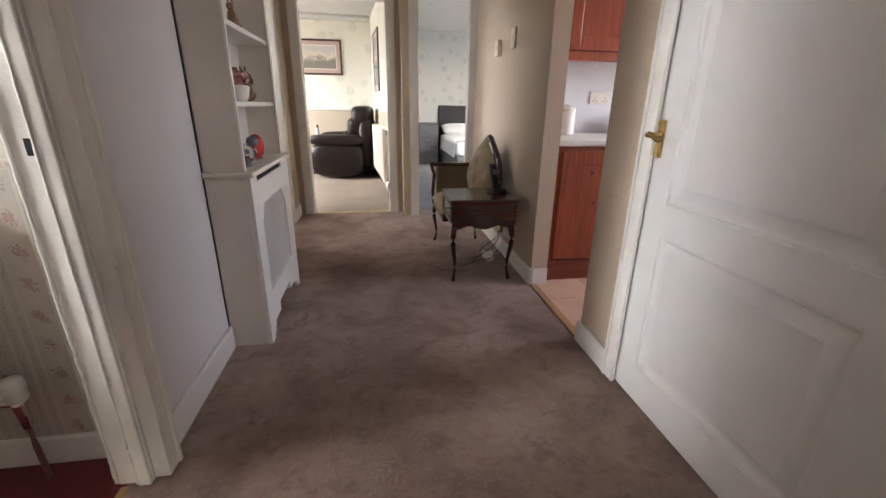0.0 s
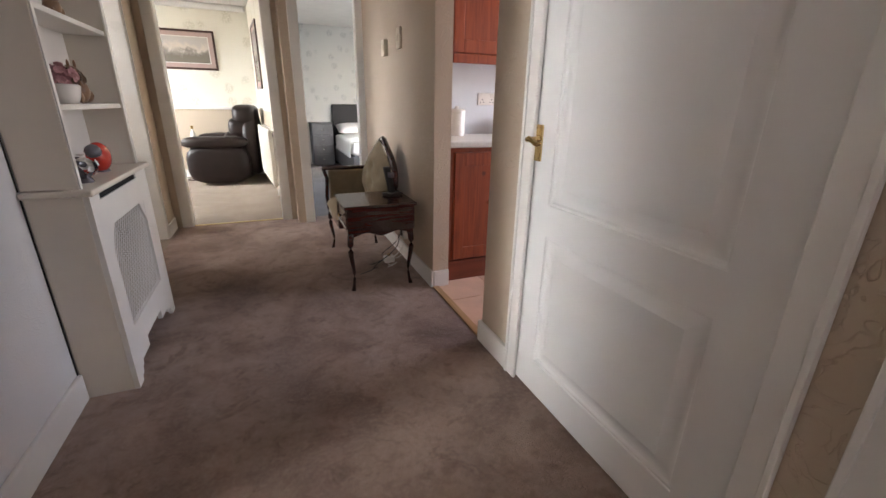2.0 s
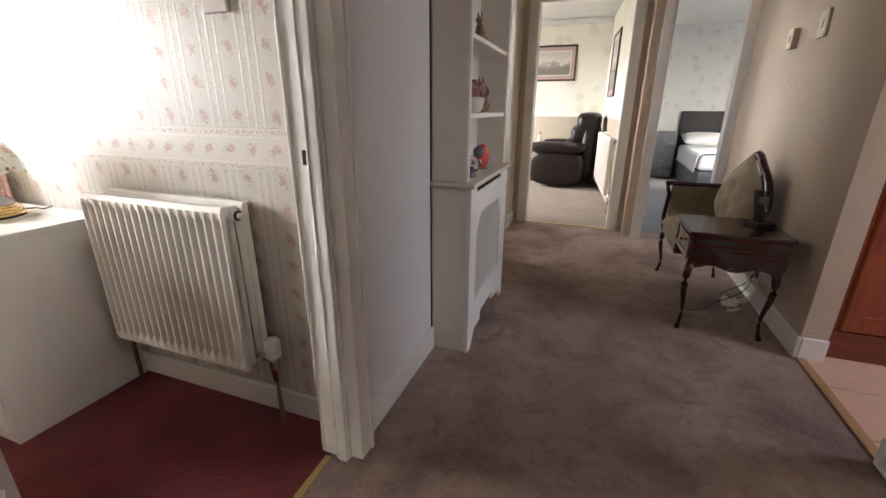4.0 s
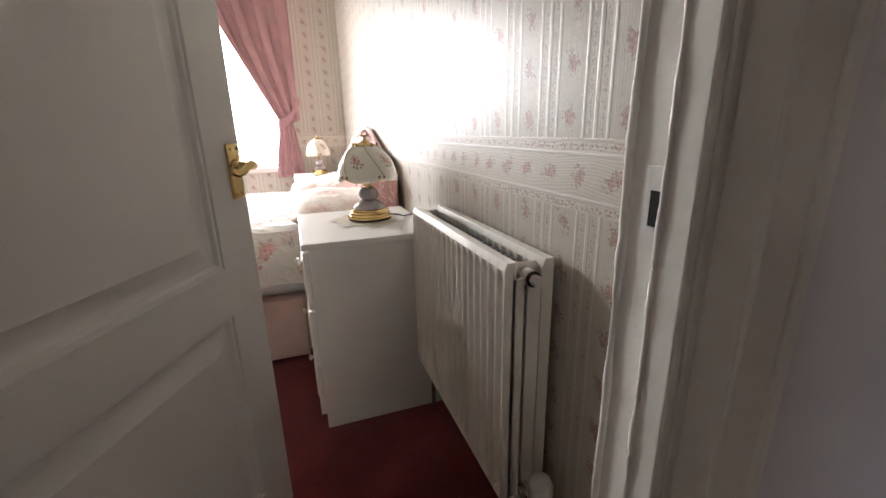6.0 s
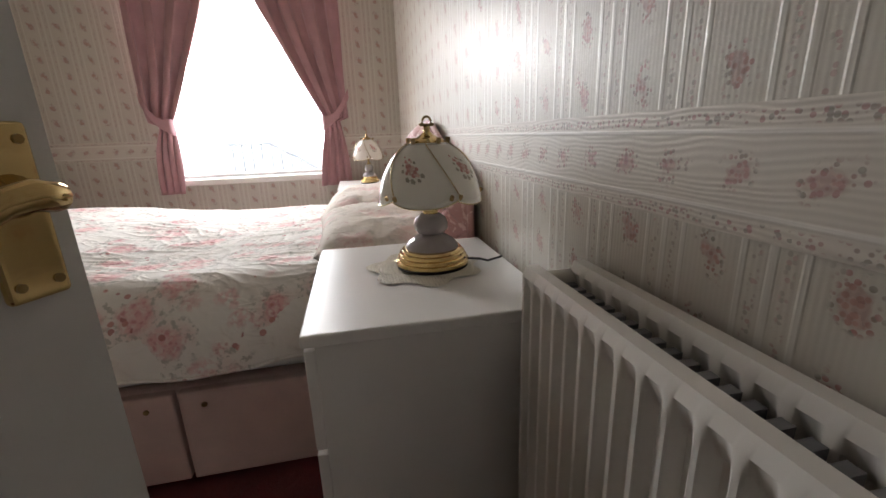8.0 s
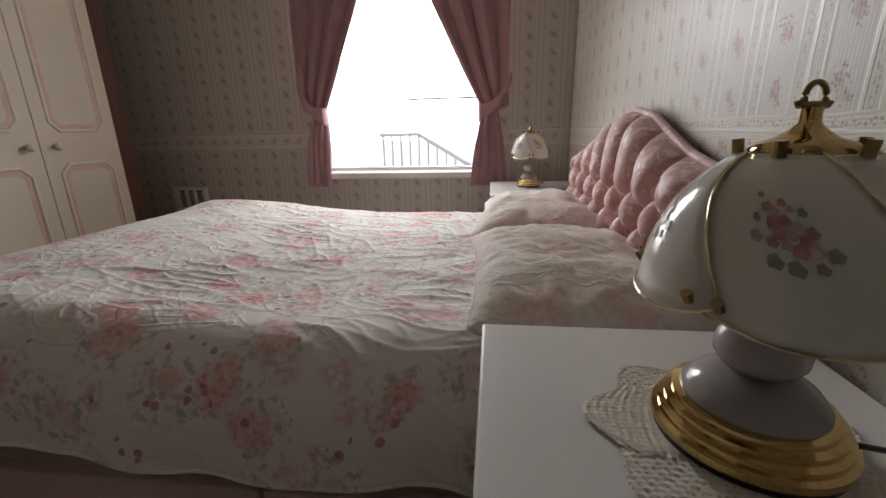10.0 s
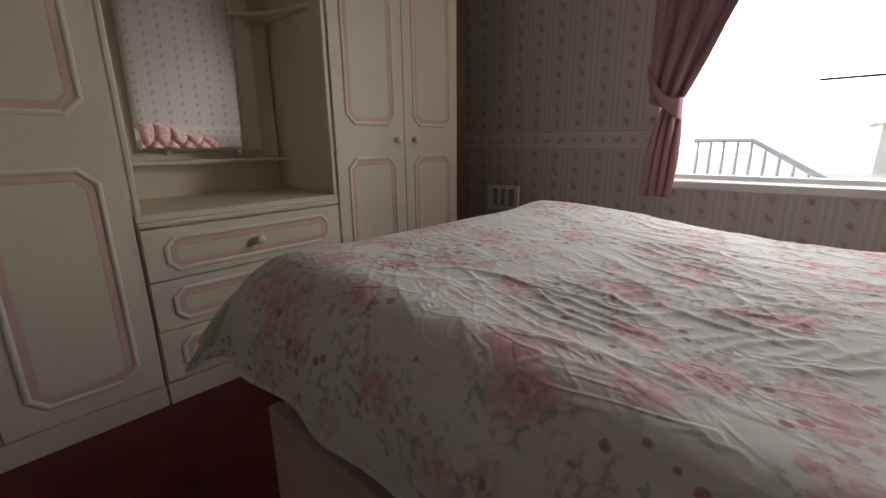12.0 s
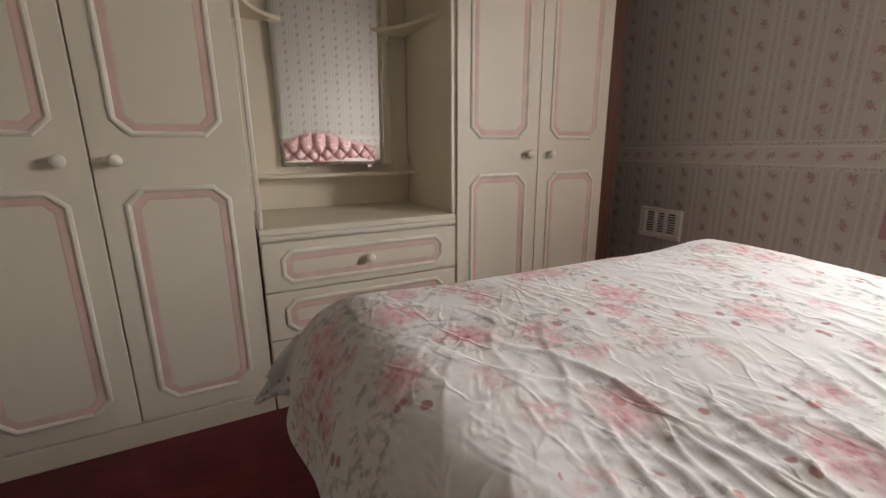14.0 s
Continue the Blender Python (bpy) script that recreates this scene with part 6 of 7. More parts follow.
def pillow(cx, cy, cz, lx, ly, h, rx, rz, seed, label):
    root = thing("pillow", label, "pillow", (cx, cy, cz), 0, "pillows on the bed")
    root.matrix_basis = pose(cx, cy, cz, rx, 0, rz)
    bm = bmesh.new()
    for sgn in (1, -1):
        def fn(u, v, sgn=sgn):
            a, b = 2 * u - 1, 2 * v - 1
            e = max(0.0, (1 - abs(a) ** 3.2)) ** 0.55 * max(0.0, (1 - abs(b) ** 3.0)) ** 0.55
            w = noise.noise(Vector((a * 2.2, b * 2.2, seed))) * 0.02 + (1 - abs(noise.noise(Vector((a * 5 + b * 2, b * 3.5, seed + 3))))) ** 4 * 0.014
            pin = 1 - 0.05 * (1 - b * b) * abs(a) ** 6
            return (a * lx / 2 * (1 - 0.06 * (1 - a * a) * abs(b) ** 4) * pin, b * ly / 2 * (1 - 0.07 * (1 - a * a) * abs(b) ** 4), sgn * (h / 2 * e + w * e))
        sheet(fn, 44, 34, bm)
    bmesh.ops.remove_doubles(bm, verts=bm.verts[:], dist=0.0006)
    part("cover", bm, M_PILLOWCASE, root, "", True)
    return root


pillow(-2.58, 0.79, 0.682, 0.70, 0.50, 0.145, -1, 2, 1.0, "plump floral pillow at the head of the bed")
pillow(-3.26, 0.79, 0.685, 0.70, 0.50, 0.16, 1, -3, 7.0, "plump floral pillow at the head of the bed")

# ---- headboard ----


def headboard():
    root = thing("headboard", "pink damask headboard with deep diamond buttoning and an arched top", "headboard")
    x0, x1, zb = -3.66, -2.23, 0.54
    xc = (x0 + x1) / 2
    yb = BN - 0.022
    PX, PZ, ZR = 0.158, 0.166, 0.817           # pitch of the buttons, and the height of a row of them
    ZT = ZR + PZ / 2                           # the top row; upright flutes rise from it
    arch = ((0.0, 0.545), (0.2, 0.525), (0.36, 0.480), (0.55, 0.435), (0.78, 0.405), (0.92, 0.375), (1.0, 0.30))

    def height(u):
        a = abs(2 * u - 1)
        for (a0, h0), (a1, h1) in zip(arch, arch[1:]):
            if a <= a1:
                t = (a - a0) / (a1 - a0)
                return h0 + (h1 - h0) * t
        return arch[-1][1]

    def bulge(x, z):
        p, q = (x - xc) / PX, (z - ZR) / PZ
        fa, fb = abs(((p + q) % 1.0) - 0.5) * 2, abs(((p - q) % 1.0) - 0.5) * 2      # 1 on the seams
        diamond = (max(0.0, 1 - fa ** 2.6) * max(0.0, 1 - fb ** 2.6)) ** 0.5
        fc = abs(((p + 0.5) % 1.0) - 0.5) * 2
        flute = max(0.0, 1 - fc ** 2.6) ** 0.55
        k = max(0.0, min(1.0, (z - ZT) / 0.03))
        n, m = round(p + q), round(p - q)
        bx, bz = xc + (n + m) / 2 * PX, ZR + (n - m) / 2 * PZ
        pit = math.exp(-((x - bx) ** 2 + (z - bz) ** 2) / 0.0005) if bz < ZT + 0.01 else 0.0
        return diamond * (1 - k) + flute * k * (1 - 0.25 * min(1.0, (z - ZT) / 0.2)) - 0.20 * pit

    def fn(u, v):
        x = x0 + (x1 - x0) * u
        z = zb + height(u) * v
        e = max(0.0, 1 - abs(2 * u - 1) ** 18) * max(0.0, 1 - v ** 18)
        return (x, yb - 0.012 - (0.020 + 0.080 * bulge(x, z)) * e ** 0.5, z)
    part("buttoned_front", sheet(fn, 230, 110), M_VELVET, root, "buttoned pink damask", True)

    def rim(off):
        pts = [(x0 - 0.004, off, zb)]
        for k in range(61):
            u = k / 60
            pts.append((x0 + (x1 - x0) * u, off, zb + height(u)))
        pts.append((x1 + 0.004, off, zb))
        return pts
    part("border_roll", tube(rim(yb - 0.012), 0.012, 8), M_VELVET, root, "pink padded border", True)

    def back(u, v):
        return (x0 + (x1 - x0) * u, yb, zb - 0.25 + (height(u) + 0.255) * v)
    bm = sheet(back, 40, 4)
    r = bmesh.ops.extrude_face_region(bm, geom=bm.faces[:])
    for v in r["geom"]:
        if isinstance(v, bmesh.types.BMVert):
            v.co.y -= 0.012
    part("back_board", bm, M_DIVAN, root)
    b = bmesh.new()
    bmesh.ops.create_icosphere(b, subdivisions=1, radius=0.010)
    me = mesh_from("button", b, M_VELVET, True)
    for j in range(-3, 2):
        for i in range(-5, 6):
            X, Z = xc + (i + (0.5 if j % 2 else 0.0)) * PX, ZR + j * PZ / 2
            if not x0 + 0.04 < X < x1 - 0.04 or Z > zb + height((X - x0) / (x1 - x0)) - 0.03 or Z < zb + 0.02:
                continue
            o = new("button", me)
            o.parent = root
            o.location = (X, yb - 0.020, Z)
            o.scale = (1, 0.6, 1)
    return root


headboard()

# ---- fitted wardrobes and dresser ----
WF = -1.648


def door_moulds(parent, x0, z0, x1, z1, c=0.05):
    bm = moulding(bmesh.new(), x0, z0, x1, z1, [(0, 0), (0.003, 0.006), (0.010, 0.008), (0.016, 0.005), (0.019, 0.001)], c, WF, 1)
    part("beading", bm, M_GOLDLINE, parent, "ivory beading")
    bm = moulding(bmesh.new(), x0 + 0.019, z0 + 0.019, x1 - 0.019, z1 - 0.019, [(0, 0.0011), (0.019, 0.0012), (0.024, 0.0004)], c - 0.011, WF, 1)
    part("pink_line", bm, M_PINKLINE, parent, "pink inlaid line")


def knob_front(x, z, parent):
    bm = revolve([(0, 0), (0.010, 0), (0.008, 0.010), (0.017, 0.018), (0.020, 0.028), (0.016, 0.036), (0, 0.039)], 20)
    for v in bm.verts:
        v.co = Vector((x + v.co.x, WF + v.co.z, z + v.co.y))
    part("knob", bm, M_GOLDLINE, parent, "round ivory knob", True)


def wardrobe(x0, x1, label):
    root = thing("wardrobe", label, "wardrobe", (0, 0, 0), 0, "fitted wardrobes")
    part("carcass", box(x0 + 0.002, BS + 0.004, 0.09, x1 - 0.002, WF - 0.020, 2.20), M_WARD, root)
    part("plinth", box(x0 + 0.002, BS + 0.004, 0.0, x1 - 0.002, WF + 0.003, 0.083, bev=0.003), M_WARD, root)
    mid = (x0 + x1) / 2
    for a, b, kx in ((x0 + 0.004, mid - 0.0025, mid - 0.055), (mid + 0.0025, x1 - 0.004, mid + 0.055)):
        d = part("door", box(a, WF - 0.018, 0.09, b, WF, 2.195, bev=0.002), M_WARD, root)
        m = 0.063
        door_moulds(d, a + m, 0.150, b - m, 0.915)
        door_moulds(d, a + m, 1.070, b - m, 2.12)
        knob_front(kx - (0.012 if kx < mid else -0.012), 1.0, d)
    return root


wardrobe(-2.122, -1.245, "ivory fitted double wardrobe with pink-lined panelled doors")
wardrobe(-3.865, -2.958, "ivory fitted double wardrobe with pink-lined panelled doors")


def dresser():
    root = thing("dressing_table", "ivory dressing unit of drawers between the wardrobes", "dressing table")
    x0, x1 = -2.955, -2.125
    part("carcass", box(x0 + 0.002, BS + 0.004, 0.084, x1 - 0.002, WF - 0.024, 0.715), M_WARD, root)
    part("plinth", box(x0 + 0.002, BS + 0.004, 0.0, x1 - 0.002, WF + 0.003, 0.083, bev=0.003), M_WARD, root)
    part("top", box(x0 + 0.001, BS + 0.004, 0.716, x1 - 0.001, WF - 0.004, 0.742, bev=0.006, seg=3), M_WARD, root, "ivory top with moulded edge")
    part("top_bead", box(x0 + 0.003, WF - 0.022, 0.697, x1 - 0.003, WF + 0.004, 0.7155, bev=0.005, seg=3), M_GOLDLINE, root)
    for z0, z1 in ((0.092, 0.292), (0.298, 0.490), (0.496, 0.688)):
        d = part("drawer", box(x0 + 0.006, WF - 0.022, z0, x1 - 0.006, WF, z1, bev=0.002), M_WARD, root)
        door_moulds(d, x0 + 0.068, z0 + 0.024, x1 - 0.068, z1 - 0.030, 0.035)
        knob_front((x0 + x1) / 2, (z0 + z1) / 2, d)
    part("back_board", box(x0 + 0.002, BS + 0.0045, 0.743, x1 - 0.002, BS + 0.014, 2.195), M_WARD, root)
    part("niche_shelf", box(x0 + 0.004, BS + 0.0145, 0.898, x1 - 0.004, BS + 0.125, 0.916, bev=0.003), M_WARD, root)
    for sx, xw in ((1, x0 + 0.004), (-1, x1 - 0.004)):
        arc = [(0.0, 0.0), (0.0, 0.44)]
        for k in range(1, 10):                 # hollowed front edge of a corner shelf
            a = math.pi / 2 * k / 10
            arc.append((0.24 - 0.19 * math.cos(a) * 1.15, 0.44 - 0.40 * math.sin(a)))
        arc.append((0.24, 0.0))
        bm = bmesh.new()
        lo = [bm.verts.new((xw + sx * p, BS + 0.0145 + q, 1.594)) for p, q in arc]
        bm.faces.new(lo)
        r = bmesh.ops.extrude_face_region(bm, geom=bm.faces[:])
        for v in r["geom"]:
            if isinstance(v, bmesh.types.BMVert):
                v.co.z += 0.016
        part("corner_shelf", bm, M_WARD, root)
    part("pelmet", box(x0 + 0.002, WF - 0.03, 1.98, x1 - 0.002, WF - 0.01, 2.195, bev=0.003), M_WARD, root)
    for x in (x0 + 0.004, x1 - 0.022):
        part("edge_bead", box(x, WF - 0.03, 0.743, x + 0.018, WF - 0.004, 1.979, bev=0.005), M_GOLDLINE, root)
    return root


dresser()


def mirror():
    root = thing("mirror", "silver mirror with an arched top above the dressing table shelf", "mirror")
    x0, x1, z0 = -2.845, -2.288, 0.952
    y = BS + 0.040
    pts = [(x0, z0), (x1, z0)]
    n = 24
    for k in range(n + 1):
        s = k / n
        zz = 1.73 + 0.10 * math.sin(math.pi * s) ** 0.8 + 0.012 * math.cos(s * math.pi * 2)
        pts.append((x1 + (x0 - x1) * s, zz))
    cx, cz = (x0 + x1) / 2, 1.25

    def ring(bm, off, yy):
        out = []
        for px, pz in pts:
            out.append(bm.verts.new((px + (cx - px) / abs((cx - px) or 1) * off * (1 if abs(cx - px) > 0.2 else 0), yy, pz + (off if pz < cz else -off))))
        return out
    bm = bmesh.new()
    inner = ring(bm, 0.018, y + 0.0035)
    bm.faces.new(inner)
    part("glass", bm, M_MIRROR, root, "silvered glass")
    bm = bmesh.new()
    a = ring(bm, 0.0, y + 0.001)
    b = ring(bm, 0.018, y + 0.0035)
    for i in range(len(a)):
        j = (i + 1) % len(a)
        bm.faces.new((a[i], a[j], b[j], b[i]))
    part("bevel", bm, M_MIRROR, root, "bevelled glass edge")
    bm = bmesh.new()
    a = ring(bm, 0.0, y + 0.0005)
    bm.faces.new(a)
    b = ring(bm, 0.0, y - 0.003)
    bm.faces.new(b)
    for i in range(len(a)):
        j = (i + 1) % len(a)
        bm.faces.new((a[i], a[j], b[j], b[i]))
    part("backing", bm, M_CREAM, root)
    for xm in (x0 + 0.12, x1 - 0.12):
        part("mirror_clip", box(xm - 0.012, BS + 0.0145, z0 - 0.012, xm + 0.012, y + 0.004, z0 - 0.001, bev=0.001), M_CHROME, root)
    # it leans forward a little about its lower edge
    root.matrix_basis = Matrix.Translation((cx, y, z0)) @ Euler((radians(-1.4), 0, radians(-1.2))).to_matrix().to_4x4() @ Matrix.Translation((-cx, -y, -z0))
    return root


mirror()
# brown end panel between the wardrobe and the window wall
ep = thing("end_panel", "dark brown side panel beside the wardrobe", "panel")
part("board", box(-3.885, BS + 0.004, 0.0, -3.868, WF - 0.02, 2.195, bev=0.002), M_BROWNSIDE, ep)
part("filler", box(-4.00, WF - 0.06, 0.0, -3.887, WF - 0.04, 2.195, bev=0.002), M_BROWNSIDE, ep)

# ---- vent on the window wall ----
M_VENT = surface("cream_vent_plastic", (0.84, 0.80, 0.72), 0.35, var=0.05)
vent = thing("air_vent", "cream louvred air vent on the papered wall", "vent")
VY0, VY1, VZ0, VZ1 = -1.705, -1.445, 0.505, 0.682
bm = bmesh.new()
for b in ((VY0, VZ0, VY1, VZ0 + 0.026), (VY0, VZ1 - 0.026, VY1, VZ1), (VY0, VZ0 + 0.026, VY0 + 0.034, VZ1 - 0.026), (VY1 - 0.034, VZ0 + 0.026, VY1, VZ1 - 0.026)):
    add_box(bm, BW + 0.003, b[0], b[1], BW + 0.030, b[2], b[3], bev=0.004)
part("frame", bm, M_VENT, vent)
# black sheet paints the shade behind the slats
part("backing", box(BW + 0.002, VY0 + 0.02, VZ0 + 0.015, BW + 0.0035, VY1 - 0.02, VZ1 - 0.015), M_JOINTSHADE, vent)
VW = (VY1 - VY0 - 0.068) / 3
for j in (1, 2):
    y = VY0 + 0.034 + j * VW
    part("divider", box(BW + 0.004, y - 0.006, VZ0 + 0.026, BW + 0.0285, y + 0.006, VZ1 - 0.026), M_VENT, vent)
for j in range(3):
    for k in range(8):
        z = VZ0 + 0.030 + k * 0.0150
        part("slat", box(BW + 0.014, VY0 + 0.035 + j * VW, z, BW + 0.027, VY0 + 0.033 + (j + 1) * VW, z + 0.0055), M_VENT, vent)

# ---- window ----
win = new("window_1")
tagged(win, "white upvc casement window with a top opening light", "window", "", "structure")
gx = BW - 0.115
for nm, b in (("jamb", (gx - 0.03, WY0, WZ0, gx + 0.03, WY0 + 0.06, WZ1)), ("jamb", (gx - 0.03, WY1 - 0.06, WZ0, gx + 0.03, WY1, WZ1)),
              ("head", (gx - 0.03, WY0 + 0.06, WZ1 - 0.06, gx + 0.03, WY1 - 0.06, WZ1)), ("bottom_rail", (gx - 0.03, WY0 + 0.06, WZ0 + 0.036, gx + 0.03, WY1 - 0.06, WZ0 + 0.06)),
              ("mullion", (gx - 0.028, WY1 - 0.10, WZ0 + 0.06, gx + 0.028, WY1 - 0.0605, WZ1 - 0.06)),
              ("gasket", (gx - 0.012, 0.03, 1.236, gx + 0.012, WY1 - 0.101, 1.245))):
    part(nm, box(*b, bev=0.003), M_BLACK if nm == "gasket" else M_UPVC, win)
pane = part("pane", box(gx - 0.004, WY0 + 0.05, WZ0 + 0.05, gx + 0.004, WY1 - 0.05, WZ1 - 0.05), M_GLASS, win, "clear glass pane")
pane.visible_shadow = False
structure("window_sill", box(BW - 0.08, WY0 - 0.015, WZ0 - 0.005, BW + 0.055, WY1 + 0.015, WZ0 + 0.035, bev=0.006), M_GLOSS, "white painted window sill")
rev = bmesh.new()
add_box(rev, BW - 0.159, WY0 - 0.0005, WZ0 + 0.036, BW - 0.001, WY0 + 0.004, WZ1)
add_box(rev, BW - 0.159, WY1 - 0.004, WZ0 + 0.036, BW - 0.001, WY1 + 0.0005, WZ1)
structure("window_reveal", rev, M_GLOSS, "white window reveal")


# ---- curtains ----
def curtain(side, label):
    """side -1: hangs at lower y, 1: at higher y. Gathered by a tieback, flaring above and below it."""
    root = thing("curtain", label, "curtain", (0, 0, 0), 0, "pair of curtains")
    ztop, ztie, zbot = 2.22, 1.16, 0.69
    outer = -0.635 if side < 0 else 0.69
    tie_in = 0.53 if side > 0 else -0.49
    x = BW + 0.075

    def inner(z):
        if z > ztie:
            s = (z - ztie) / (ztop - ztie)
            return tie_in + (0.03 * side - tie_in) * s ** 0.92
        s = (ztie - z) / (ztie - zbot)
        return tie_in + (0.012 if side < 0 else -0.075 * s) - side * 0.012 * math.sin(s * math.pi)

    def outer_at(z):
        if z > ztie:
            return outer
        s = (ztie - z) / (ztie - zbot)
        return outer - side * 0.045 * (1 - s) ** 2 - side * 0.02

    def fn(u, v):
        z = zbot + (ztop - zbot) * v
        a, b = outer_at(z), inner(z)
        tie = math.exp(-((z - ztie + 0.02) / 0.10) ** 2)
        y = a + (b - a) * u
        ph = u * 2 * math.pi * 3.4 + 0.7 * noise.noise(Vector((u * 3, z * 1.5, side)))
        amp = 0.034 * (1 - 0.55 * tie) * (0.8 + 0.3 * noise.noise(Vector((u * 4, z * 2, 9))))
        bell = 0.020 * (1 - math.exp(-((z - ztie) / 0.25) ** 2)) if z < ztie else 0
        y += 0.010 * math.sin(ph * 2 + z * 3) * (1 - tie)
        return (x + amp * math.sin(ph) + bell - 0.02 * tie + 0.005 * math.sin(z * 9 + u * 7), y, z)
    cl = part("cloth", sheet(fn, 130, 60), M_CURTAIN, root, "", True)
    md = cl.modifiers.new("solid", 'SOLIDIFY')
    md.thickness = 0.003

    def band(u, v):
        s = u
        y = outer + side * 0.012 + (tie_in - side * 0.035 - outer) * s
        zc = 1.335 - 0.20 * s - 0.05 * math.sin(s * math.pi) + 0.0
        w = 0.032 + 0.022 * s
        return (x + 0.048 + 0.012 * math.sin(s * math.pi) - 0.035 * (1 - s) ** 6 - 0.05 * max(0, s - 0.93) * 8, y, zc + (v - 0.5) * 2 * w * (1 - 0.25 * math.sin(s * math.pi)))
    tb = part("tieback", sheet(band, 40, 8), M_CURTAIN, root, "matching pink tieback", True)
    md = tb.modifiers.new("solid", 'SOLIDIFY')
    md.thickness = 0.004
    return root


curtain(-1, "dusty pink cotton curtain held back by a matching tieback")
curtain(1, "dusty pink cotton curtain held back by a matching tieback")
rail = thing("curtain_rail", "white curtain rail above the window", "curtain rail")
part("track", box(BW + 0.05, -0.78, 2.20, BW + 0.10, 0.78, 2.235, bev=0.006), M_UPVC, rail)
for y in (-0.6, 0.0, 0.6):
    part("bracket", box(BW, y - 0.015, 2.205, BW + 0.051, y + 0.015, 2.23), M_UPVC, rail)

# ---- bedroom chair in the corner ----


def nursing_chair():
    root = thing("bedroom_chair", "low plum velvet bedroom chair with buttoned back and seat", "chair", (-0.945, -1.78, 0), 0)

    def tuft(a, b):
        fa, fb = abs(((a + b) % 1.0) - 0.5) * 2, abs(((a - b) % 1.0) - 0.5) * 2
        return (max(0.0, 1 - fa ** 3) * max(0.0, 1 - fb ** 3)) ** 0.5

    def back(u, v):
        a, z = 2 * u - 1, 0.34 + 0.48 * v
        arch = 1 - 0.10 * v * a * a
        e = max(0, 1 - abs(a) ** 10) * max(0, 1 - v ** 10)
        return (0.25 * a * arch, -0.13 + 0.10 * (1 - v) * 0.4 + 0.06 * tuft(u * 4, v * 4) * e ** 0.5 + 0.02 - 0.10 * a * a * 0.0, z - 0.07 * a * a * v)
    part("backrest", sheet(back, 60, 50), M_PLUM, root, "buttoned plum velvet backrest", True)
    part("back_shell", box(-0.25, -0.20, 0.10, 0.25, -0.115, 0.80, bev=0.05, seg=4), M_PLUM, root)

    def seat(u, v):
        a, b = 2 * u - 1, 2 * v - 1
        e = max(0, 1 - abs(a) ** 8) * max(0, 1 - abs(b) ** 8)
        return (0.27 * a, 0.13 + 0.25 * b, 0.30 + 0.09 * e ** 0.5 + 0.03 * tuft(u * 4, v * 4) * e)
    part("seat", sheet(seat, 50, 50), M_PLUM, root, "buttoned plum velvet seat", True)
    part("seat_base", box(-0.265, -0.12, 0.09, 0.265, 0.375, 0.32, bev=0.03, seg=3), M_PLUM, root)
    for x in (-0.22, 0.22):
        for y in (-0.15, 0.33):
            part("leg", tube([(x, y, 0.1), (x, y, 0.0)], 0.02, 10, None, [0.022, 0.014]), M_MAHOG, root)


nursing_chair()
sw = thing("switch_plate", "white light switch on the floral wallpaper by the door", "light switch")
part("plate", box(-0.995, BN - 0.012, 1.370, -0.905, BN, 1.458, bev=0.004), M_CHINA, sw)
part("rocker", box(-0.957, BN - 0.016, 1.402, -0.943, BN - 0.0115, 1.426), M_CHINA, sw)

# ---- lounge ----


def recliner():
    root = thing("recliner", "dark brown leather recliner armchair facing into the lounge", "armchair", (-0.32, 6.78, 0), -90 - 8)

    def puffy(bm, x0, y0, z0, x1, y1, z1, r, bulge=0.0):
        b2 = bmesh.new()
        add_box(b2, x0, y0, z0, x1, y1, z1)
        bmesh.ops.subdivide_edges(b2, edges=b2.edges[:], cuts=5, use_grid_fill=True)
        c = Vector(((x0 + x1) / 2, (y0 + y1) / 2, (z0 + z1) / 2))
        hx, hy, hz = (x1 - x0) / 2, (y1 - y0) / 2, (z1 - z0) / 2
        for v in b2.verts:
            d = v.co - c
            q = Vector((d.x / hx, d.y / hy, d.z / hz))
            n = (abs(q.x) ** 3.6 + abs(q.y) ** 3.6 + abs(q.z) ** 3.6) ** (1 / 3.6)
            q = q / n * (1 + bulge * noise.noise(v.co * 6))
            v.co = c + Vector((q.x * hx, q.y * hy, q.z * hz))
        join(bm, b2)
        return bm
    # local: chair faces -y, arms at +-x
    part("base", puffy(bmesh.new(), -0.36, -0.38, 0.03, 0.36, 0.36, 0.36, 0.05), M_LEATHER, root, "", True)
    part("seat_cushion", puffy(bmesh.new(), -0.28, -0.45, 0.32, 0.28, 0.25, 0.52, 0.05, 0.03), M_LEATHER, root, "", True)
    part("footrest", puffy(bmesh.new(), -0.28, -0.50, 0.10, 0.28, -0.38, 0.40, 0.05, 0.03), M_LEATHER, root, "", True)
    for s in (-1, 1):
        a = part("arm", puffy(bmesh.new(), s * 0.37 - 0.11, -0.45, 0.03, s * 0.37 + 0.11, 0.34, 0.55, 0.05), M_LEATHER, root, "padded leather arm", True)
        part("arm_pad", puffy(bmesh.new(), s * 0.37 - 0.125, -0.47, 0.50, s * 0.37 + 0.125, 0.34, 0.66, 0.05, 0.03), M_LEATHER, a, "", True)
    for z0, z1, y in ((0.40, 0.72, 0.17), (0.62, 0.90, 0.24), (0.78, 1.07, 0.31)):
        part("back_cushion", puffy(bmesh.new(), -0.30, y - 0.17, z0, 0.30, y + 0.14, z1, 0.05, 0.03), M_LEATHER, root, "", True)
    part("back_shell", puffy(bmesh.new(), -0.33, 0.24, 0.10, 0.33, 0.47, 0.93, 0.05), M_LEATHER, root, "", True)
    return root


recliner()
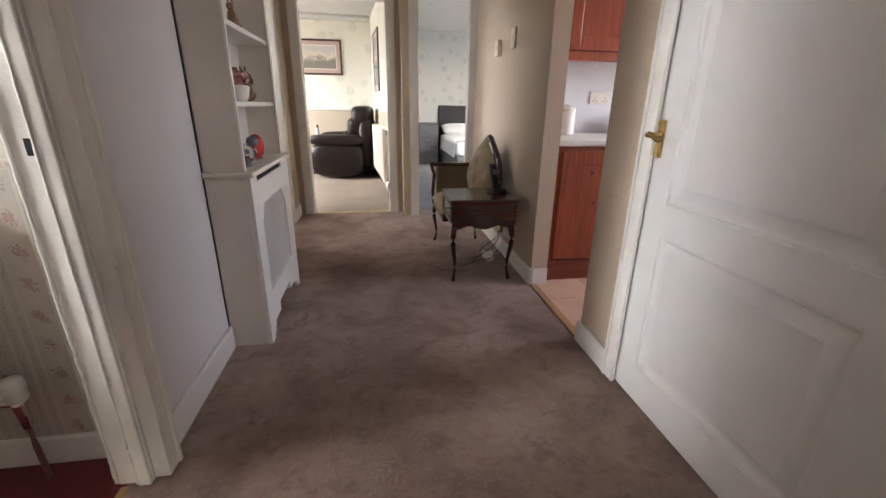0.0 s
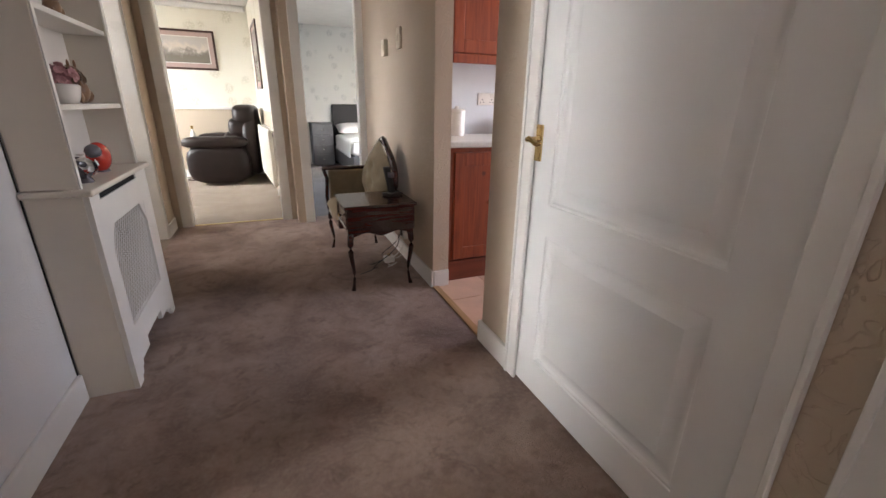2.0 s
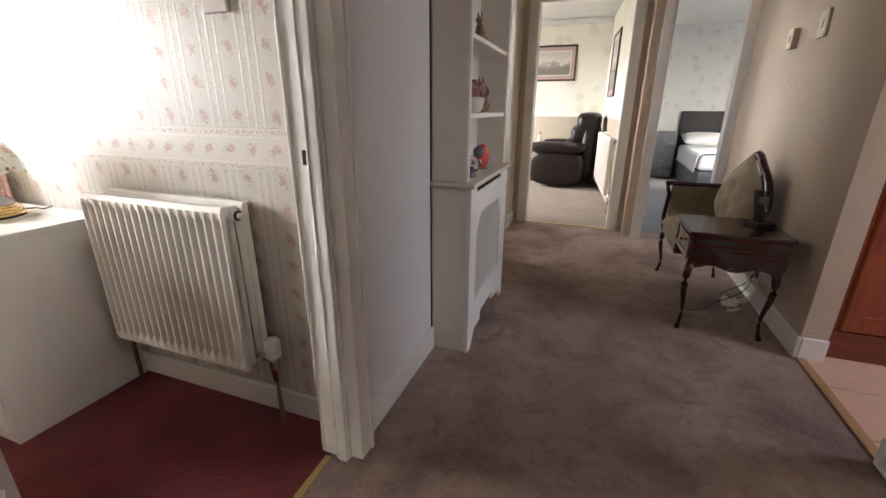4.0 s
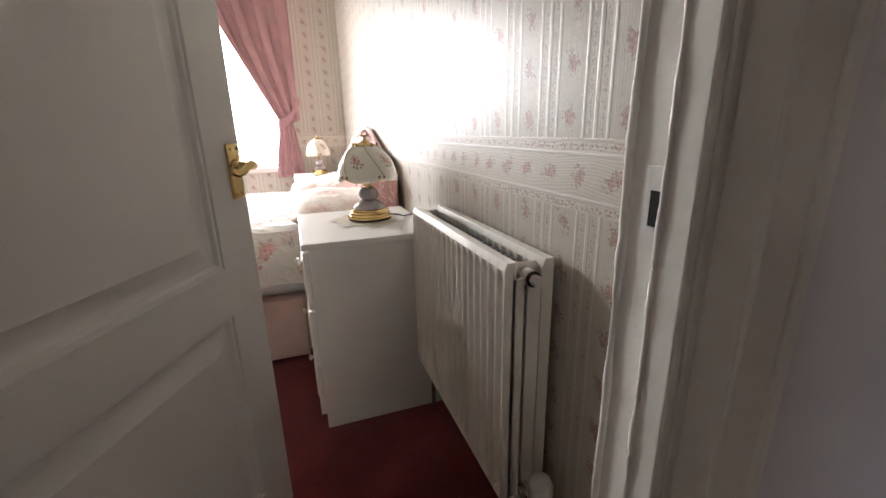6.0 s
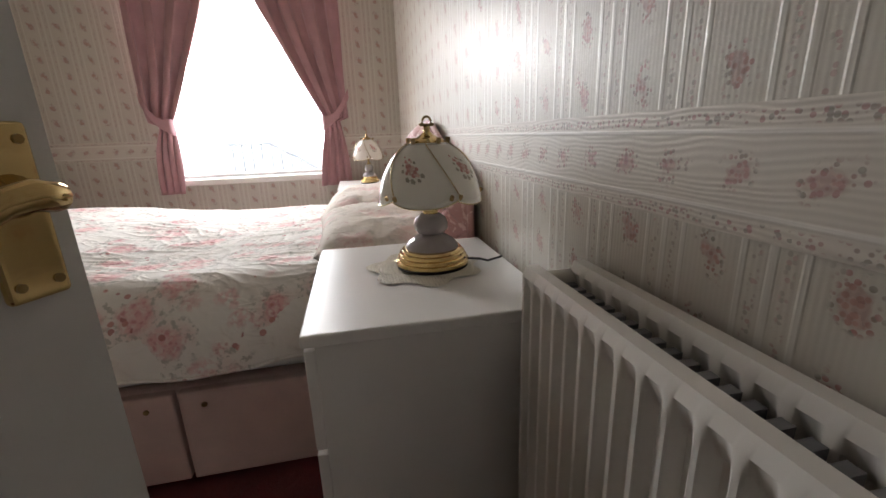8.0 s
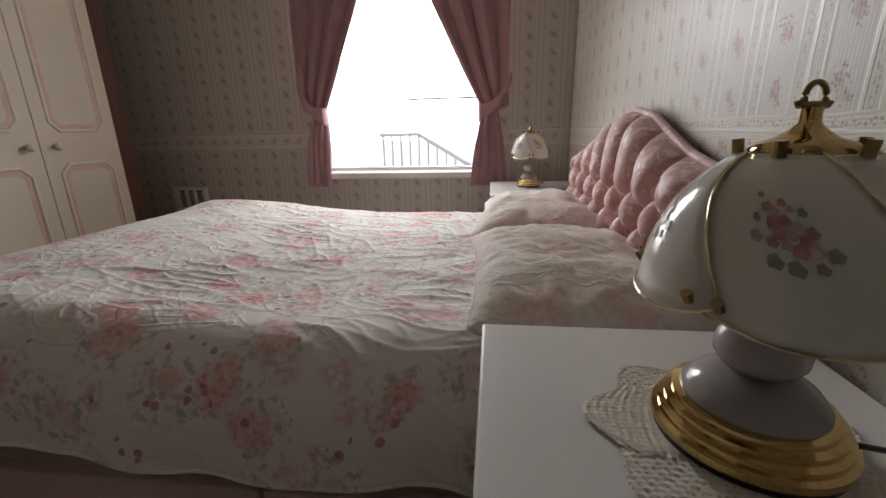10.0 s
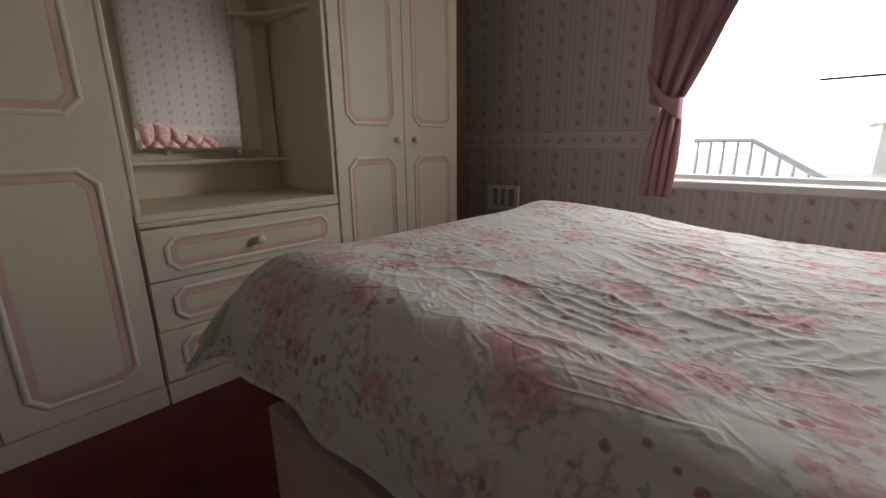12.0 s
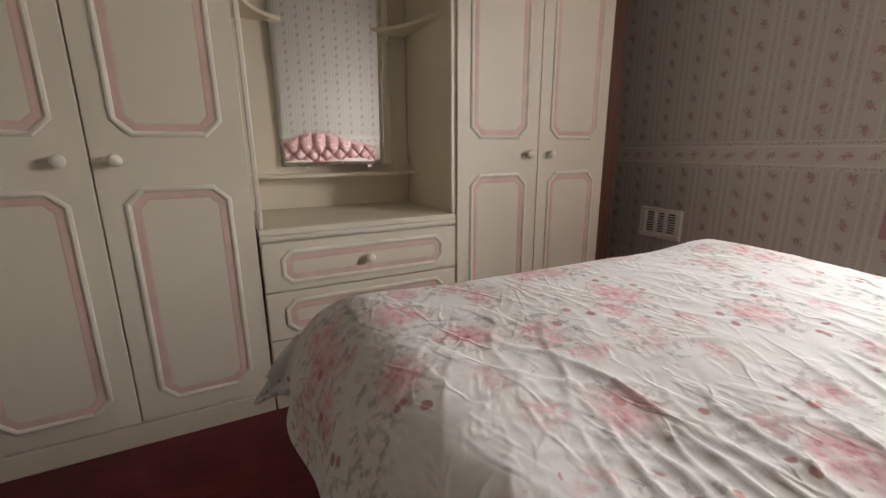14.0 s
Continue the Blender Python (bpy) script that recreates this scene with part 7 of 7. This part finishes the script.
st = thing("side_table", "small dark wooden side table beside the recliner", "side table", (-0.80, 7.02, 0))
part("top", revolve([(0, 0.50), (0.2, 0.50), (0.205, 0.51), (0.2, 0.525), (0, 0.525)], 32), M_MAHOG, st)
part("column", revolve([(0.05, 0.03), (0.025, 0.08), (0.02, 0.3), (0.03, 0.45), (0.06, 0.50)], 16), M_MAHOG, st, "", True)
part("foot", revolve([(0, 0), (0.14, 0), (0.14, 0.015), (0.05, 0.035), (0, 0.035)], 24), M_MAHOG, st, "", True)
bt = thing("bottle", "white bottle with a gold cap on the side table", "bottle", (-0.76, 6.95, 0.526))
part("body", revolve([(0, 0), (0.035, 0), (0.037, 0.01), (0.037, 0.12), (0.03, 0.15), (0.013, 0.18), (0.013, 0.22), (0, 0.22)], 20), M_CHINA, bt, "", True)
part("cap", revolve([(0.015, 0.20), (0.0155, 0.245), (0, 0.246)], 16), M_BRASS, bt, "gold cap")

M_FRAMEWOOD = wood("dark_frame_wood", (0.025, 0.010, 0.008), (0.07, 0.028, 0.02), 0, 0.3)
M_MOUNT = surface("pinkish_mount", (0.45, 0.33, 0.30), 0.8, var=0.06, bumpy=0.02)


def picture(name, w, h, m, label, printmat):
    root = thing(name, label, "picture")
    root.matrix_basis = m
    bm = bmesh.new()
    f = 0.028
    add_box(bm, -w / 2, -0.02, -h / 2, w / 2, 0, -h / 2 + f, bev=0.004)
    add_box(bm, -w / 2, -0.02, h / 2 - f, w / 2, 0, h / 2, bev=0.004)
    add_box(bm, -w / 2, -0.02, -h / 2 + f, -w / 2 + f, 0, h / 2 - f, bev=0.004)
    add_box(bm, w / 2 - f, -0.02, -h / 2 + f, w / 2, 0, h / 2 - f, bev=0.004)
    part("frame", bm, M_FRAMEWOOD, root, "dark wooden frame")
    part("mount", box(-w / 2 + f, -0.010, -h / 2 + f, w / 2 - f, -0.004, h / 2 - f), M_MOUNT, root, "pinkish card mount")
    part("inner_line", box(-w / 2 + f + 0.055, -0.0115, -h / 2 + f + 0.055, w / 2 - f - 0.055, -0.0102, h / 2 - f - 0.055), M_CHINA, root, "white inner line")
    part("print", box(-w / 2 + f + 0.065, -0.013, -h / 2 + f + 0.065, w / 2 - f - 0.065, -0.0117, h / 2 - f - 0.065), printmat, root, "hazy landscape print")
    return root


P1 = picture_print("landscape_print", (0.50, 0.47, 0.45), (0.34, 0.31, 0.28), (0.22, 0.20, 0.17))
picture("framed_picture", 0.86, 0.52, pose(-0.76, LF - 0.002, 1.79), "landscape print in a dark frame on the lounge wall", P1)
lean = math.degrees(math.atan2(0.26, LF - 4.342))
picture("framed_picture", 0.68, 0.80, Matrix.Translation((0.215, 6.42, 1.67)) @ pose(0, 0, 0, 0, 0, -90 + lean), "tall print in a dark frame on the lounge side wall", P1)
lr = radiator("radiator", 1.45, 0.62, 0.10, "white panel radiator on the lounge side wall", 40, (0, 0, 0))
lr.matrix_basis = Matrix.Translation((0.213, 6.36, 0.20)) @ pose(0, 0, 0, 0, 0, -90 + lean)
part("valve_tail", tube([(1.43, -0.05, 0.03), (1.47, -0.05, 0.02), (1.475, -0.05, -0.199)], 0.009, 10), M_CHROME, lr, "", True)
part("valve_head", revolve([(0, -0.09), (0.022, -0.09), (0.024, -0.05), (0.018, 0.0), (0, 0.0)], 16, None, (1.475, -0.05)), M_TRV, lr, "", True)

# ---- second bedroom ----
b2 = thing("single_bed", "made bed with white bedding and a black headboard", "bed")
part("base", box(1.40, 6.35, 0.05, 2.74, 8.22, 0.34, bev=0.02), M_GREYCHEST, b2)
part("mattress", box(1.41, 6.36, 0.342, 2.73, 8.21, 0.55, bev=0.05, seg=3), M_WHITECLOTH, b2)
part("headboard", box(1.385, 8.225, 0.0, 2.75, 8.285, 1.09, bev=0.02, seg=3), M_BLACKCLOTH, b2, "black padded headboard")
cov = thing("bedspread", "white bedspread draped over the bed", "bedspread")


def spread(u, v):
    sx = (2 * u - 1) * 0.95
    px, dx = fold(sx, 0.70, 0.08)
    return (2.07 + px, 6.36 + 1.42 * v, 0.585 - dx * 0.9 + 0.02 * noise.noise(Vector((sx * 4, v * 5, 0))) + 0.012 * math.sin(v * 40 + sx * 3) * min(1, dx / 0.1))


o = part("cloth", sheet(spread, 60, 50), M_WHITECLOTH, cov, "", True)
o.modifiers.new("solid", 'SOLIDIFY').thickness = 0.012
for x in (1.75, 2.4):
    pr = thing("pillow", "white pillow against the black headboard", "pillow", (x, 7.97, 0.67))
    pr.matrix_basis = pose(x, 7.97, 0.665, 14, 0, 0)
    bm = bmesh.new()
    for sgn in (1, -1):
        def pf(u, v, sgn=sgn):
            a, b = 2 * u - 1, 2 * v - 1
            e = max(0.0, (1 - abs(a) ** 3.2)) ** 0.55 * max(0.0, (1 - abs(b) ** 3.0)) ** 0.55
            return (a * 0.33, b * 0.21, sgn * 0.085 * e)
        sheet(pf, 24, 18, bm)
    bmesh.ops.remove_doubles(bm, verts=bm.verts[:], dist=0.0006)
    part("cover", bm, M_WHITECLOTH, pr, "", True)
ch = thing("chest_of_drawers", "grey bedside chest of drawers with round knobs", "chest")
part("body", box(0.96, 7.85, 0.03, 1.33, 8.28, 0.75, bev=0.005), M_GREYCHEST, ch)
part("top", box(0.95, 7.83, 0.751, 1.34, 8.285, 0.772, bev=0.004), M_GREYCHEST, ch)
for k in range(4):
    d = part("drawer", box(0.975, 7.832, 0.06 + k * 0.17, 1.315, 7.849, 0.215 + k * 0.17, bev=0.004), M_GREYCHEST, ch)
    knob_y(1.145, 7.834, 0.14 + k * 0.17, d, M_CHROME, 0.014)

# ---- outside the bedroom window ----
g = structure("ground", box(-400, -400, -0.62, BW - 0.17, 400, -0.6), M_GRASS, "pale garden ground")


def house(x, y, w, d, h, rh, label):
    root = thing("house", label, "house", (x, y, -0.6))
    wl = part("wall", box(-d / 2, -w / 2, 0, d / 2, w / 2, h), M_RENDER, root, "pale rendered wall")
    bm = bmesh.new()
    a = [bm.verts.new(p) for p in ((-d / 2 - 0.3, -w / 2 - 0.3, h), (d / 2 + 0.3, -w / 2 - 0.3, h), (d / 2 + 0.3, w / 2 + 0.3, h), (-d / 2 - 0.3, w / 2 + 0.3, h))]
    b = [bm.verts.new(p) for p in ((0, -w / 2 - 0.3, h + rh), (0, w / 2 + 0.3, h + rh))]
    for f in ((a[0], a[1], b[0]), (a[2], a[3], b[1]), (a[1], a[2], b[1], b[0]), (a[3], a[0], b[0], b[1]), (a[3], a[2], a[1], a[0])):
        bm.faces.new(f)
    part("roof", bm, M_ROOF, root, "grey slate roof")
    k = int(w // 3)
    for i in range(k):
        for z in (1.0, 3.6):
            if z + 1.2 > h:
                continue
            yy = -w / 2 + (i + 0.5) * w / k
            wn = part("window", box(d / 2 - 0.05, yy - 0.6, z, d / 2 + 0.03, yy + 0.6, z + 1.2, bev=0.01), M_UPVC, root)
            part("glass", box(d / 2 + 0.031, yy - 0.5, z + 0.1, d / 2 + 0.035, yy + 0.5, z + 1.1), M_FENCE, wn)
    return root


house(-34, 9, 14, 8, 2.3, 0.7, "low pale rendered house with a slate roof beyond the garden")
rl = thing("railing", "dark metal stair railing outside the window", "railing")
part("top_rail", tube([(-8.0, -1.15, 0.98), (-8.0, -0.55, 0.98), (-8.0, 0.75, 0.20)], 0.03, 8), M_FENCE, rl)
for k in range(14):
    y = -1.1 + k * 0.14
    zt = 0.98 if y < -0.55 else 0.98 - (y + 0.55) * 0.6
    part("baluster", tube([(-8.0, y, -0.6), (-8.0, y, zt)], 0.018, 6), M_FENCE, rl)


def sky_backdrop():
    m = bpy.data.materials.new("overcast_sky")
    m.use_nodes = True
    nt = m.node_tree
    nt.nodes.remove(nt.nodes["Principled BSDF"])
    e = nt.nodes.new("ShaderNodeEmission")
    f, _ = noise_tex(nt, coords(nt), 0.03, 4)
    nt.links.new(ramp(nt, f, [(0.3, (0.86, 0.92, 1.0)), (0.7, (1.0, 1.0, 1.0))]), e.inputs[0])
    e.inputs[1].default_value = 3.2
    nt.links.new(e.outputs[0], nt.nodes["Material Output"].inputs[0])
    bm = sheet(lambda u, v: (-70, -90 + 180 * u, -0.6 + 75 * v), 2, 2)
    return structure("backdrop", bm, m, "bright overcast sky")


sky_backdrop()
